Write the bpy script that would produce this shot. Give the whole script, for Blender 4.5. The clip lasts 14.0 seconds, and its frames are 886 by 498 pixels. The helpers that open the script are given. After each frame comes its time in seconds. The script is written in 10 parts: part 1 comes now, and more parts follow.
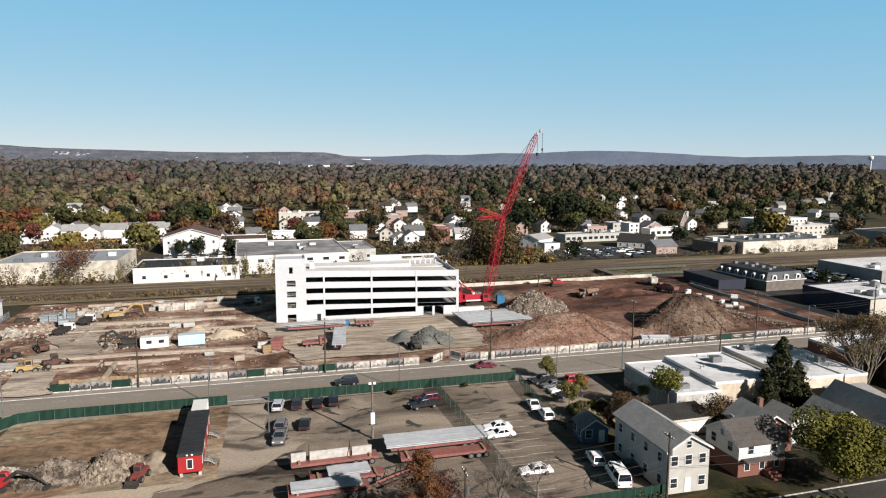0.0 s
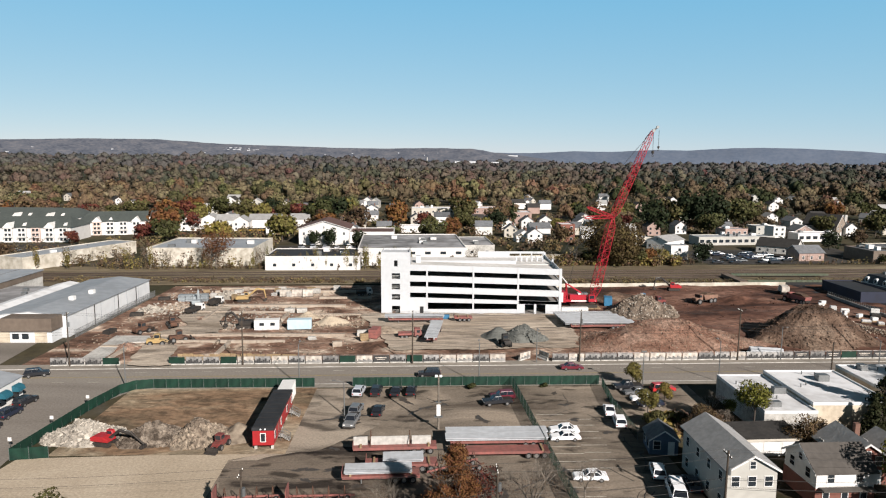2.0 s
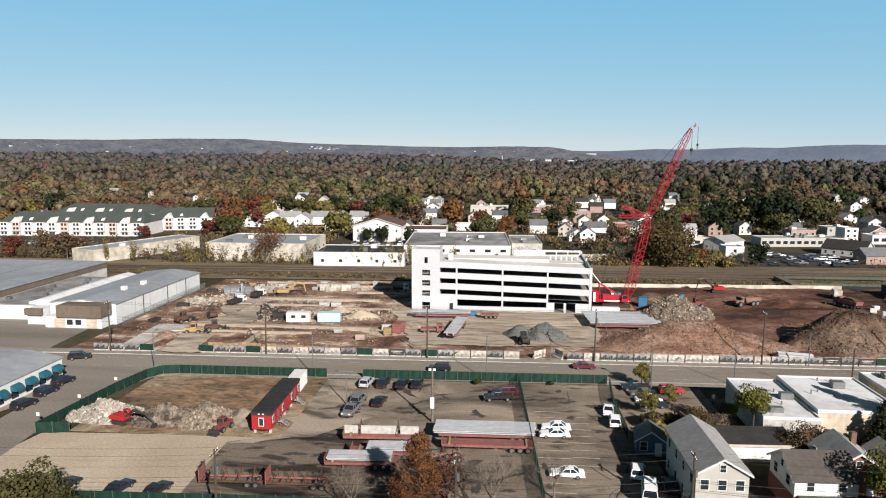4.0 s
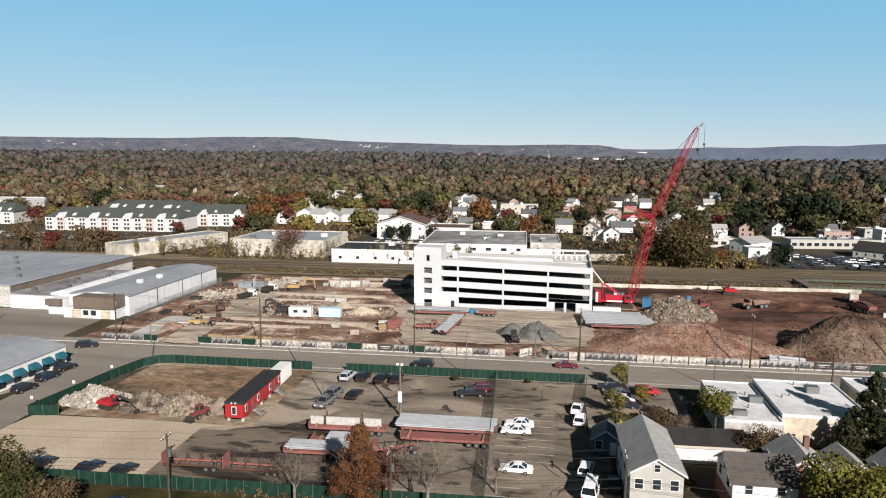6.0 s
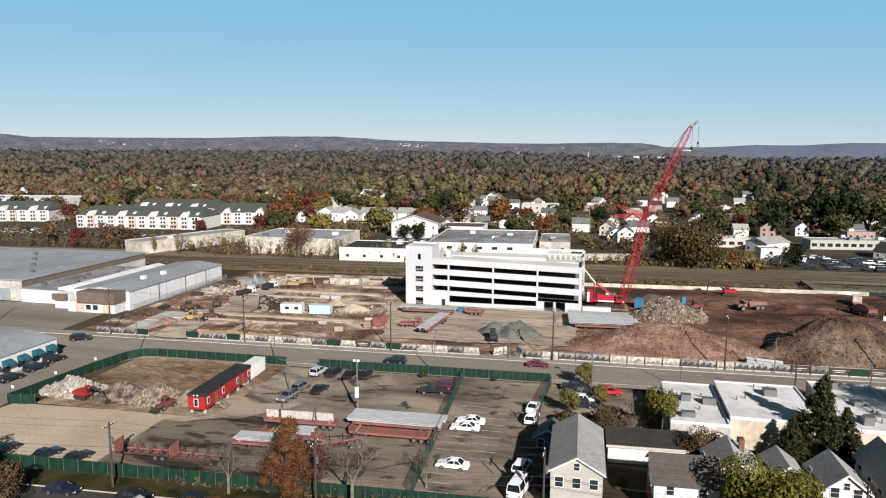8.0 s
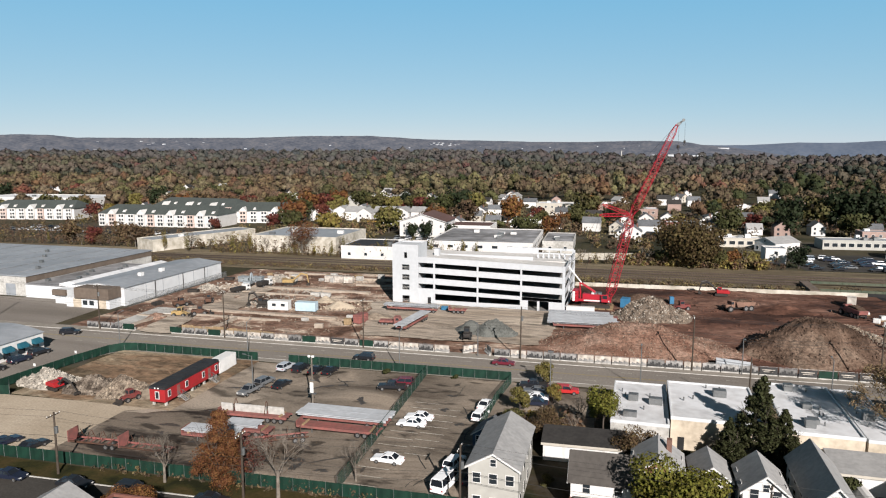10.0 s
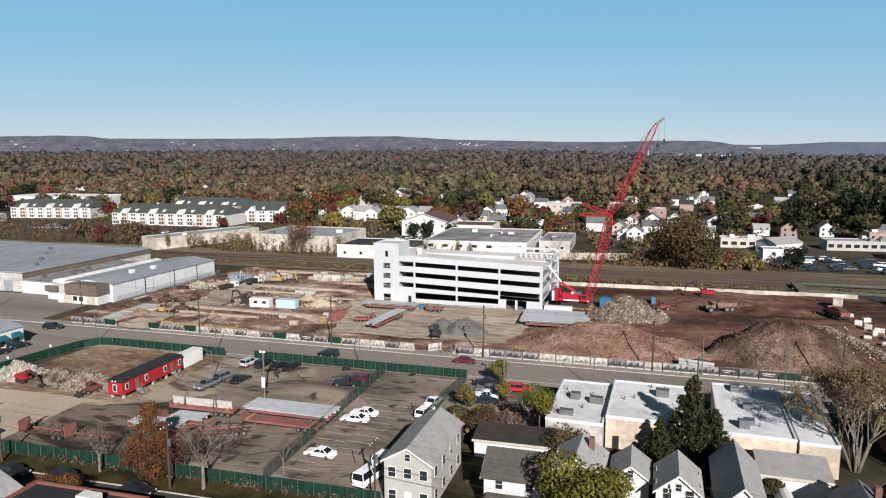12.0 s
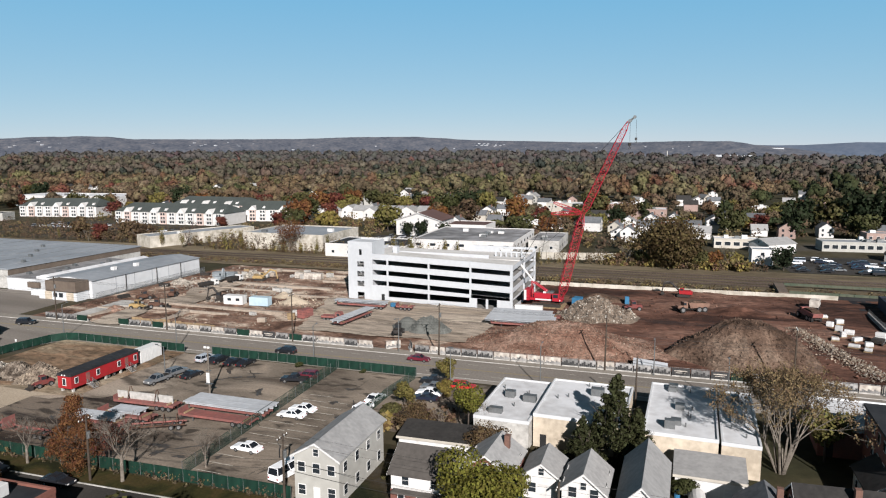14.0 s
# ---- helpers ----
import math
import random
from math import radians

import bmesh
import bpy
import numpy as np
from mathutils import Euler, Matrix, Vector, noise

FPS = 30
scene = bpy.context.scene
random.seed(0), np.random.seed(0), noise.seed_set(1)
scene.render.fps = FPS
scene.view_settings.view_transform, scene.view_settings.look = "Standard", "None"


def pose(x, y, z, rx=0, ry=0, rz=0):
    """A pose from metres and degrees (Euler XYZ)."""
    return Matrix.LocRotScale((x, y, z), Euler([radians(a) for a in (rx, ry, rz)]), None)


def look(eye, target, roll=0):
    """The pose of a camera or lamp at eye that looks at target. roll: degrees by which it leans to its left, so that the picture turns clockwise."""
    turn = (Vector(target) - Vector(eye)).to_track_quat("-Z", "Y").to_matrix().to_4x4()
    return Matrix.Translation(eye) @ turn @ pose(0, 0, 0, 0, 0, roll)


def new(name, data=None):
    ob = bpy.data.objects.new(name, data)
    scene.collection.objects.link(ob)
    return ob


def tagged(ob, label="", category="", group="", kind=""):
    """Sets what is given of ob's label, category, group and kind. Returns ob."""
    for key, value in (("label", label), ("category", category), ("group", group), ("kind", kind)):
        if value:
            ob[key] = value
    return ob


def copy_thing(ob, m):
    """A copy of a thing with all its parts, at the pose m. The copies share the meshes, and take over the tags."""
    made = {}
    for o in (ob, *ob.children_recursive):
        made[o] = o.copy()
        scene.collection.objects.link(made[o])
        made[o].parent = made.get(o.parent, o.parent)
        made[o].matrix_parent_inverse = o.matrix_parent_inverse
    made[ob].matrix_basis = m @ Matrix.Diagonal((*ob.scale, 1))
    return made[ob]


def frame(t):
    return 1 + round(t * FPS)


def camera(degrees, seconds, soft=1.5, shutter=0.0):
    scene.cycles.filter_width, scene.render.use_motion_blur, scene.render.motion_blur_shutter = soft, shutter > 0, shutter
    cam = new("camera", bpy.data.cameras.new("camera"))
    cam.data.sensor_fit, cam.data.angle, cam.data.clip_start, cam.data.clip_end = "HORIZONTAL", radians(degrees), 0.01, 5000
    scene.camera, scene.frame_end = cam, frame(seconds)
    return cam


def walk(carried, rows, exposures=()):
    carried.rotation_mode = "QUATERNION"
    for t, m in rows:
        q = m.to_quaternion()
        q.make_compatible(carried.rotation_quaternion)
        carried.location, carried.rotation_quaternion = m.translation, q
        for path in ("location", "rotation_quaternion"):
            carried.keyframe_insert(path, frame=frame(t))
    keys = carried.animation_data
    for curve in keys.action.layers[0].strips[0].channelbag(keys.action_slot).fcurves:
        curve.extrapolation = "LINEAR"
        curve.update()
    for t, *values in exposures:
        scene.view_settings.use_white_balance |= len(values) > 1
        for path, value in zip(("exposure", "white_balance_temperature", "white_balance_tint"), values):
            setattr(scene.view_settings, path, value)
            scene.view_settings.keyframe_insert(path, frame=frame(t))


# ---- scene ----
cam = camera(65.7, 14.0, 1.15)
PATH = [
    (0, (-6.364, -0.141, 45.874), (-5.907, 1.789, 45.617), -0.0),
    (0.5, (-3.585, -0.72, 45.929), (-3.282, 1.24, 45.669), 0.1),
    (1, (-0.603, -1.492, 45.922), (-0.399, 0.48, 45.659), 0.3),
    (1.5, (2.669, -2.373, 46.001), (2.787, -0.394, 45.737), 0.3),
    (2, (5.945, -2.984, 46.171), (5.982, -1.003, 45.903), 0.3),
    (2.5, (9.35, -3.581, 46.224), (9.31, -1.6, 45.953), 0.3),
    (3, (12.919, -4.163, 46.217), (12.821, -2.184, 45.946), 0.2),
    (5.5, (30.716, -5.771, 46.549), (30.42, -3.813, 46.27), 0.2),
    (6, (34.301, -5.827, 46.664), (33.972, -3.875, 46.385), 0.2),
    (6.5, (37.969, -5.565, 46.692), (37.608, -3.618, 46.412), 0.2),
    (7, (41.877, -5.37, 46.829), (41.486, -3.429, 46.548), 0.0),
    (7.5, (45.814, -5.037, 46.938), (45.394, -3.102, 46.656), -0.0),
    (10, (64.649, -2.364, 47.122), (64.102, -0.462, 46.836), -0.2),
    (10.5, (68.306, -1.676, 47.182), (67.738, 0.221, 46.896), -0.2),
    (11, (72.0, -0.671, 47.111), (71.41, 1.218, 46.825), -0.3),
    (11.5, (75.509, 0.156, 46.891), (74.9, 2.039, 46.606), -0.3),
    (12, (79.033, 0.969, 46.781), (78.407, 2.847, 46.496), -0.3),
    (12.5, (82.562, 2.104, 46.581), (81.918, 3.976, 46.297), -0.3),
    (13, (86.074, 3.304, 46.389), (85.412, 5.17, 46.106), -0.3),
    (13.5, (89.686, 4.508, 46.272), (89.01, 6.369, 45.989), -0.3),
    (14, (92.9, 5.699, 46.121), (92.217, 7.557, 45.838), -0.3),
]
walk(cam, [(t, look(eye, target, roll)) for t, eye, target, roll in PATH], [(0, 1.38, 6500, 10), (5.5, 1.37, 6480, 10), (7.5, 1.345, 6430, 10), (10.5, 1.285, 6330, 10), (14, 1.23, 6180, 10)])

# ---- light ----
SUN_TO = Vector((0.455, -0.765, 0.455)).normalized()
SUN_ELEV = math.asin(SUN_TO.z)
world = bpy.data.worlds.new("world")
scene.world = world
world.use_nodes = True
wn = world.node_tree
for n_ in list(wn.nodes):
    wn.nodes.remove(n_)
sky = wn.nodes.new("ShaderNodeTexSky")
sky.sky_type, sky.sun_disc = "NISHITA", False
sky.sun_elevation, sky.sun_rotation = SUN_ELEV, math.atan2(SUN_TO.x, SUN_TO.y)
sky.air_density, sky.dust_density, sky.ozone_density, sky.altitude = 1.0, 0.0, 2.5, 2600
wbg = wn.nodes.new("ShaderNodeBackground")
wbg.inputs["Strength"].default_value = 0.050
wout = wn.nodes.new("ShaderNodeOutputWorld")
tone = wn.nodes.new("ShaderNodeMix")
tone.data_type, tone.blend_type = "RGBA", "MULTIPLY"
tone.inputs["Factor"].default_value = 1.0
tone.inputs["B"].default_value = (0.33, 0.175, 0.09, 1)
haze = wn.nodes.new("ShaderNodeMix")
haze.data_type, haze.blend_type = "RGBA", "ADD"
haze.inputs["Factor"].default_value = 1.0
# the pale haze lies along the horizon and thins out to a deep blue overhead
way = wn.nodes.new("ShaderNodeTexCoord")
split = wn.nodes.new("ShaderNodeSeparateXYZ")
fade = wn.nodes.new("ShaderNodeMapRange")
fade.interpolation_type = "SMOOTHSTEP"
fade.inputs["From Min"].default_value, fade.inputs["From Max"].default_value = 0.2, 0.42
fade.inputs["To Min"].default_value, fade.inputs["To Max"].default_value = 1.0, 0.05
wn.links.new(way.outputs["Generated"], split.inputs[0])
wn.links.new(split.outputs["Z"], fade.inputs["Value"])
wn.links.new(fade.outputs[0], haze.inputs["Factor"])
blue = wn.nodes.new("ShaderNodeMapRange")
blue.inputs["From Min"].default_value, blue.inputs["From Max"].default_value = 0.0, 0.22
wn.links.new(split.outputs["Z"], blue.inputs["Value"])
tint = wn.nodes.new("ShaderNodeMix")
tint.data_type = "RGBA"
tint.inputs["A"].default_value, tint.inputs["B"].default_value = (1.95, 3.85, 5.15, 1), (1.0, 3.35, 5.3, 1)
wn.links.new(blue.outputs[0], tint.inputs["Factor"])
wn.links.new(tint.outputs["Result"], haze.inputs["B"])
wn.links.new(sky.outputs[0], tone.inputs["A"])
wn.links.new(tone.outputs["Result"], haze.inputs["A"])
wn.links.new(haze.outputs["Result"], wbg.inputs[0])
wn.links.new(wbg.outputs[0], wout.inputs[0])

sun_data = bpy.data.lights.new("sun", "SUN")
sun_data.energy, sun_data.angle, sun_data.color = 3.5, radians(0.55), (1.0, 0.915, 0.85)
sun = new("sun", sun_data)
sun.matrix_basis = look(SUN_TO * 300, (0, 0, 0))



# ---- materials ----
def mat(name, col, col2=None, rough=0.85, metal=0.0, scale=1.5, big=0.12, bump=0.15, vary=0.0, spec=0.3, mix=0.5, detail=5.0, island=0.0):
    """A surface with grain at one scale and stains at a larger one; vary: how far repeats differ from one another; island: the same for the loose pieces of one mesh."""
    m = bpy.data.materials.new(name)
    m.use_nodes = True
    nt = m.node_tree
    nd, lk = nt.nodes, nt.links
    bsdf = nd["Principled BSDF"]
    if col2 is None:
        col2 = tuple(c * 0.78 for c in col)
    co = nd.new("ShaderNodeTexCoord")
    fine = nd.new("ShaderNodeTexNoise")
    fine.inputs["Scale"].default_value, fine.inputs["Detail"].default_value = scale, detail
    wide = nd.new("ShaderNodeTexNoise")
    wide.inputs["Scale"].default_value, wide.inputs["Detail"].default_value = big, 3.0
    lk.new(co.outputs["Object"], fine.inputs["Vector"])
    lk.new(co.outputs["Object"], wide.inputs["Vector"])
    add = nd.new("ShaderNodeMath")
    add.operation = "ADD"
    lk.new(fine.outputs["Fac"], add.inputs[0])
    lk.new(wide.outputs["Fac"], add.inputs[1])
    rng = nd.new("ShaderNodeMapRange")
    rng.inputs["From Min"].default_value, rng.inputs["From Max"].default_value = 0.5 + mix * 0.5, 1.0 + mix * 0.5
    lk.new(add.outputs[0], rng.inputs["Value"])
    mixn = nd.new("ShaderNodeMix")
    mixn.data_type = "RGBA"
    mixn.inputs["A"].default_value, mixn.inputs["B"].default_value = (*col, 1), (*col2, 1)
    lk.new(rng.outputs[0], mixn.inputs["Factor"])
    out = mixn.outputs["Result"]
    if vary:
        info = nd.new("ShaderNodeObjectInfo")
        hsv = nd.new("ShaderNodeHueSaturation")
        vr = nd.new("ShaderNodeMapRange")
        vr.inputs["To Min"].default_value, vr.inputs["To Max"].default_value = 1 - vary, 1 + vary
        lk.new(info.outputs["Random"], vr.inputs["Value"])
        lk.new(vr.outputs[0], hsv.inputs["Value"])
        lk.new(out, hsv.inputs["Color"])
        out = hsv.outputs[0]
    if island:
        geo = nd.new("ShaderNodeNewGeometry")
        hs2 = nd.new("ShaderNodeHueSaturation")
        v2 = nd.new("ShaderNodeMapRange")
        v2.inputs["To Min"].default_value, v2.inputs["To Max"].default_value = 1 - island, 1 + island
        lk.new(geo.outputs["Random Per Island"], v2.inputs["Value"])
        lk.new(v2.outputs[0], hs2.inputs["Value"])
        lk.new(out, hs2.inputs["Color"])
        out = hs2.outputs[0]
    lk.new(out, bsdf.inputs["Base Color"])
    bsdf.inputs["Roughness"].default_value = rough
    bsdf.inputs["Metallic"].default_value = metal
    bsdf.inputs["Specular IOR Level"].default_value = spec
    if bump:
        b = nd.new("ShaderNodeBump")
        b.inputs["Strength"].default_value, b.inputs["Distance"].default_value = bump, 0.1
        lk.new(fine.outputs["Fac"], b.inputs["Height"])
        lk.new(b.outputs[0], bsdf.inputs["Normal"])
    return m


def ground_mat(name, cols, scale, streak=(1, 1), rough=0.95, bump=0.4, fine_scale=2.5, sharp=0.12, spots=0.0, patch=0.0):
    """Trodden or stained ground: three colours in soft-edged patches, stretched along streak, with fine grain."""
    m = bpy.data.materials.new(name)
    m.use_nodes = True
    nt = m.node_tree
    nd, lk = nt.nodes, nt.links
    bsdf = nd["Principled BSDF"]
    co = nd.new("ShaderNodeTexCoord")
    mp = nd.new("ShaderNodeMapping")
    mp.inputs["Scale"].default_value = (streak[0], streak[1], 1)
    lk.new(co.outputs["Object"], mp.inputs["Vector"])
    n1 = nd.new("ShaderNodeTexNoise")
    n1.inputs["Scale"].default_value, n1.inputs["Detail"].default_value, n1.inputs["Distortion"].default_value = scale, 7.0, 0.6
    n1.inputs["Roughness"].default_value = 0.62
    lk.new(mp.outputs[0], n1.inputs["Vector"])
    ramp = nd.new("ShaderNodeValToRGB")
    el = ramp.color_ramp.elements
    k = len(cols)
    while len(el) < k:
        el.new(0.5)
    for i, c in enumerate(cols):
        el[i].position = 0.5 + (i - (k - 1) / 2) * sharp
        el[i].color = (*c, 1)
    lk.new(n1.outputs["Fac"], ramp.inputs["Fac"])
    n2 = nd.new("ShaderNodeTexNoise")
    n2.inputs["Scale"].default_value, n2.inputs["Detail"].default_value = fine_scale, 6.0
    n2.inputs["Roughness"].default_value = 0.7
    lk.new(mp.outputs[0] if streak[1] < 0.5 else co.outputs["Object"], n2.inputs["Vector"])
    r2 = nd.new("ShaderNodeMapRange")
    r2.inputs["From Min"].default_value, r2.inputs["From Max"].default_value = 0.3, 0.7
    r2.inputs["To Min"].default_value, r2.inputs["To Max"].default_value = 0.72, 1.25
    lk.new(n2.outputs["Fac"], r2.inputs["Value"])
    mul = nd.new("ShaderNodeMix")
    mul.data_type, mul.blend_type = "RGBA", "MULTIPLY"
    mul.inputs["Factor"].default_value = 1.0
    lk.new(ramp.outputs["Color"], mul.inputs["A"])
    lk.new(r2.outputs[0], mul.inputs["B"])
    out = mul.outputs["Result"]
    if patch:
        # wheel-worn lighter and damper darker patches a few metres across
        n5 = nd.new("ShaderNodeTexNoise")
        n5.inputs["Scale"].default_value, n5.inputs["Detail"].default_value, n5.inputs["Distortion"].default_value = patch, 5.0, 2.2
        n5.inputs["Roughness"].default_value = 0.65
        lk.new(mp.outputs[0], n5.inputs["Vector"])
        r5 = nd.new("ShaderNodeMapRange")
        r5.inputs["From Min"].default_value, r5.inputs["From Max"].default_value = 0.36, 0.64
        r5.inputs["To Min"].default_value, r5.inputs["To Max"].default_value = 0.58, 1.42
        lk.new(n5.outputs["Fac"], r5.inputs["Value"])
        m5 = nd.new("ShaderNodeMix")
        m5.data_type, m5.blend_type = "RGBA", "MULTIPLY"
        m5.inputs["Factor"].default_value = 1.0
        lk.new(out, m5.inputs["A"])
        lk.new(r5.outputs[0], m5.inputs["B"])
        out = m5.outputs["Result"]
    if spots:
        n3 = nd.new("ShaderNodeTexNoise")
        n3.inputs["Scale"].default_value, n3.inputs["Detail"].default_value, n3.inputs["Distortion"].default_value = spots, 5.0, 0.35
        lk.new(mp.outputs[0], n3.inputs["Vector"])
        r3 = nd.new("ShaderNodeMapRange")
        r3.inputs["From Min"].default_value, r3.inputs["From Max"].default_value = 0.575, 0.665
        r3.inputs["To Min"].default_value, r3.inputs["To Max"].default_value = 1.0, 0.30
        lk.new(n3.outputs["Fac"], r3.inputs["Value"])
        m3 = nd.new("ShaderNodeMix")
        m3.data_type, m3.blend_type = "RGBA", "MULTIPLY"
        m3.inputs["Factor"].default_value = 1.0
        lk.new(out, m3.inputs["A"])
        lk.new(r3.outputs[0], m3.inputs["B"])
        out = m3.outputs["Result"]
    lk.new(out, bsdf.inputs["Base Color"])
    bsdf.inputs["Roughness"].default_value = rough
    bsdf.inputs["Specular IOR Level"].default_value = 0.15
    b = nd.new("ShaderNodeBump")
    b.inputs["Strength"].default_value, b.inputs["Distance"].default_value = bump, 0.25
    lk.new(n2.outputs["Fac"], b.inputs["Height"])
    lk.new(b.outputs[0], bsdf.inputs["Normal"])
    return m


def leaf_mat(name, cols, by="object", spread=0.35, clump=0.0, deep=0.5):
    """Foliage: the tree picks a hue between the colours, each clump of leaves differs a little."""
    m = bpy.data.materials.new(name)
    m.use_nodes = True
    nt = m.node_tree
    nd, lk = nt.nodes, nt.links
    bsdf = nd["Principled BSDF"]
    ramp = nd.new("ShaderNodeValToRGB")
    el = ramp.color_ramp.elements
    while len(el) < len(cols):
        el.new(0.5)
    for i, c in enumerate(cols):
        el[i].position = i / max(1, len(cols) - 1)
        el[i].color = (*c, 1)
    if by == "object":
        src = nd.new("ShaderNodeObjectInfo")
        lk.new(src.outputs["Random"], ramp.inputs["Fac"])
    else:
        src = nd.new("ShaderNodeAttribute")
        src.attribute_name = "tint"
        lk.new(src.outputs["Fac"], ramp.inputs["Fac"])
    geo = nd.new("ShaderNodeNewGeometry")
    vr = nd.new("ShaderNodeMapRange")
    vr.inputs["To Min"].default_value, vr.inputs["To Max"].default_value = 1 - spread, 1 + spread
    lk.new(geo.outputs["Random Per Island"], vr.inputs["Value"])
    hsv = nd.new("ShaderNodeHueSaturation")
    lk.new(vr.outputs[0], hsv.inputs["Value"])
    hr = nd.new("ShaderNodeMapRange")
    hr.inputs["To Min"].default_value, hr.inputs["To Max"].default_value = 0.48, 0.52
    lk.new(geo.outputs["Random Per Island"], hr.inputs["Value"])
    lk.new(hr.outputs[0], hsv.inputs["Hue"])
    lk.new(ramp.outputs["Color"], hsv.inputs["Color"])
    lk.new(hsv.outputs[0], bsdf.inputs["Base Color"])
    bsdf.inputs["Roughness"].default_value = 0.75
    bsdf.inputs["Specular IOR Level"].default_value = 0.15
    if clump:
        # leaf clumps of that size in metres: relief and a little colour
        co = nd.new("ShaderNodeTexCoord")
        nz = nd.new("ShaderNodeTexNoise")
        nz.inputs["Scale"].default_value, nz.inputs["Detail"].default_value, nz.inputs["Roughness"].default_value = 1.0 / clump, 3.0, 0.7
        lk.new(co.outputs["Object"], nz.inputs["Vector"])
        b = nd.new("ShaderNodeBump")
        b.inputs["Strength"].default_value, b.inputs["Distance"].default_value = 2.0 * deep, clump * 1.2
        lk.new(nz.outputs["Fac"], b.inputs["Height"])
        lk.new(b.outputs[0], bsdf.inputs["Normal"])
        r4 = nd.new("ShaderNodeMapRange")
        r4.inputs["From Min"].default_value, r4.inputs["From Max"].default_value = 0.3, 0.7
        r4.inputs["To Min"].default_value, r4.inputs["To Max"].default_value = 1 - deep, 1 + deep
        lk.new(nz.outputs["Fac"], r4.inputs["Value"])
        m4 = nd.new("ShaderNodeMix")
        m4.data_type, m4.blend_type = "RGBA", "MULTIPLY"
        m4.inputs["Factor"].default_value = 1.0
        lk.new(hsv.outputs[0], m4.inputs["A"])
        lk.new(r4.outputs[0], m4.inputs["B"])
        lk.new(m4.outputs["Result"], bsdf.inputs["Base Color"])
    return m


def glass_mat(name, col=(0.02, 0.025, 0.03)):
    m = bpy.data.materials.new(name)
    m.use_nodes = True
    b = m.node_tree.nodes["Principled BSDF"]
    b.inputs["Base Color"].default_value = (*col, 1)
    b.inputs["Roughness"].default_value = 0.06
    b.inputs["Specular IOR Level"].default_value = 0.6
    return m


WHITE = mat("white_precast", (0.441, 0.459, 0.473), (0.387, 0.403, 0.417), rough=0.8, scale=0.8, big=0.1, bump=0.05)
CONC = mat("pale_concrete", (0.462, 0.453, 0.427), (0.265, 0.259, 0.238), rough=0.9, scale=1.5, big=0.2, bump=0.15)
TEE = mat("cast_concrete", (0.43, 0.453, 0.475), (0.33, 0.346, 0.363), rough=0.85, scale=1.2, big=0.25, bump=0.1)
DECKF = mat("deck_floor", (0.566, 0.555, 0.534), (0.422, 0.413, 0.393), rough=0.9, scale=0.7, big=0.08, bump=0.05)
# darker copy of the deck concrete, colouring in the shade between storeys
DECKI = mat("shaded_deck_concrete", (0.20, 0.195, 0.185), (0.15, 0.147, 0.14), rough=0.9, scale=0.7, big=0.08, bump=0.05)
ASPH = ground_mat("lot_asphalt", [(0.0852, 0.0687, 0.0536), (0.155, 0.13, 0.103), (0.196, 0.164, 0.13), (0.27, 0.224, 0.175)], 0.06, (0.8, 1.7), bump=0.2, sharp=0.085, spots=0.2)
ROADM = ground_mat("road_asphalt", [(0.155, 0.139, 0.120), (0.184, 0.165, 0.145), (0.212, 0.193, 0.168)], 0.05, (0.15, 1.0), bump=0.1)
STREETM = ground_mat("street_asphalt", [(0.03064, 0.02888, 0.026), (0.04336, 0.04048, 0.03616), (0.05616, 0.05232, 0.04696)], 0.06, (0.4, 1.0), bump=0.1)
WALKM = mat("sidewalk_concrete", (0.257, 0.232, 0.2), (0.188, 0.17, 0.143), scale=0.8, big=0.1, bump=0.1)
SITE = ground_mat("site_soil", [(0.0803, 0.0465, 0.0321), (0.158, 0.0932, 0.0659), (0.217, 0.144, 0.106), (0.45, 0.366, 0.289)], 0.085, (0.8, 1.3), bump=0.8, fine_scale=0.8, sharp=0.07, patch=0.3)
SOILR = ground_mat("red_soil", [(0.122, 0.0648, 0.0453), (0.181, 0.108, 0.0781), (0.244, 0.161, 0.122)], 0.12, bump=1.0, fine_scale=2.2, sharp=0.11, patch=0.7)
SOILB = ground_mat("brown_soil", [(0.0496, 0.032, 0.0224), (0.0864, 0.056, 0.04), (0.12, 0.0816, 0.0592), (0.164, 0.12, 0.0896)], 0.11, bump=1.0, fine_scale=2.0, sharp=0.08, patch=0.6)
RUBBLEB = mat("brown_rubble", (0.21, 0.17, 0.132), (0.105, 0.080, 0.060), scale=1.2, big=0.3, bump=0.8, vary=0.2, island=0.5)
TANLOT = ground_mat("packed_tan_dirt", [(0.3323, 0.276, 0.2052), (0.376, 0.3156, 0.2396), (0.4125, 0.3521, 0.2708)], 0.045, (1, 1), bump=0.05)
PACK = ground_mat("packed_gravel", [(0.24, 0.198, 0.153), (0.298, 0.252, 0.203), (0.357, 0.307, 0.247)], 0.05, (0.3, 1.3), bump=0.2, patch=0.2)
REDLOT = ground_mat("bare_red_dirt", [(0.1086, 0.08112, 0.05247), (0.1862, 0.1217, 0.07632), (0.225, 0.1747, 0.1177), (0.2832, 0.2413, 0.1749)], 0.045, (0.7, 1.4), bump=0.5, fine_scale=1.3, sharp=0.085, patch=0.25)
GRAVELM = mat("grey_gravel", (0.0756, 0.07992, 0.07344), (0.1242, 0.1278, 0.117), scale=2.5, big=0.3, bump=0.9)
RUBBLE = mat("broken_concrete", (0.249, 0.207, 0.158), (0.12, 0.0941, 0.0716), scale=1.2, big=0.3, bump=0.8, vary=0.2, island=0.5)
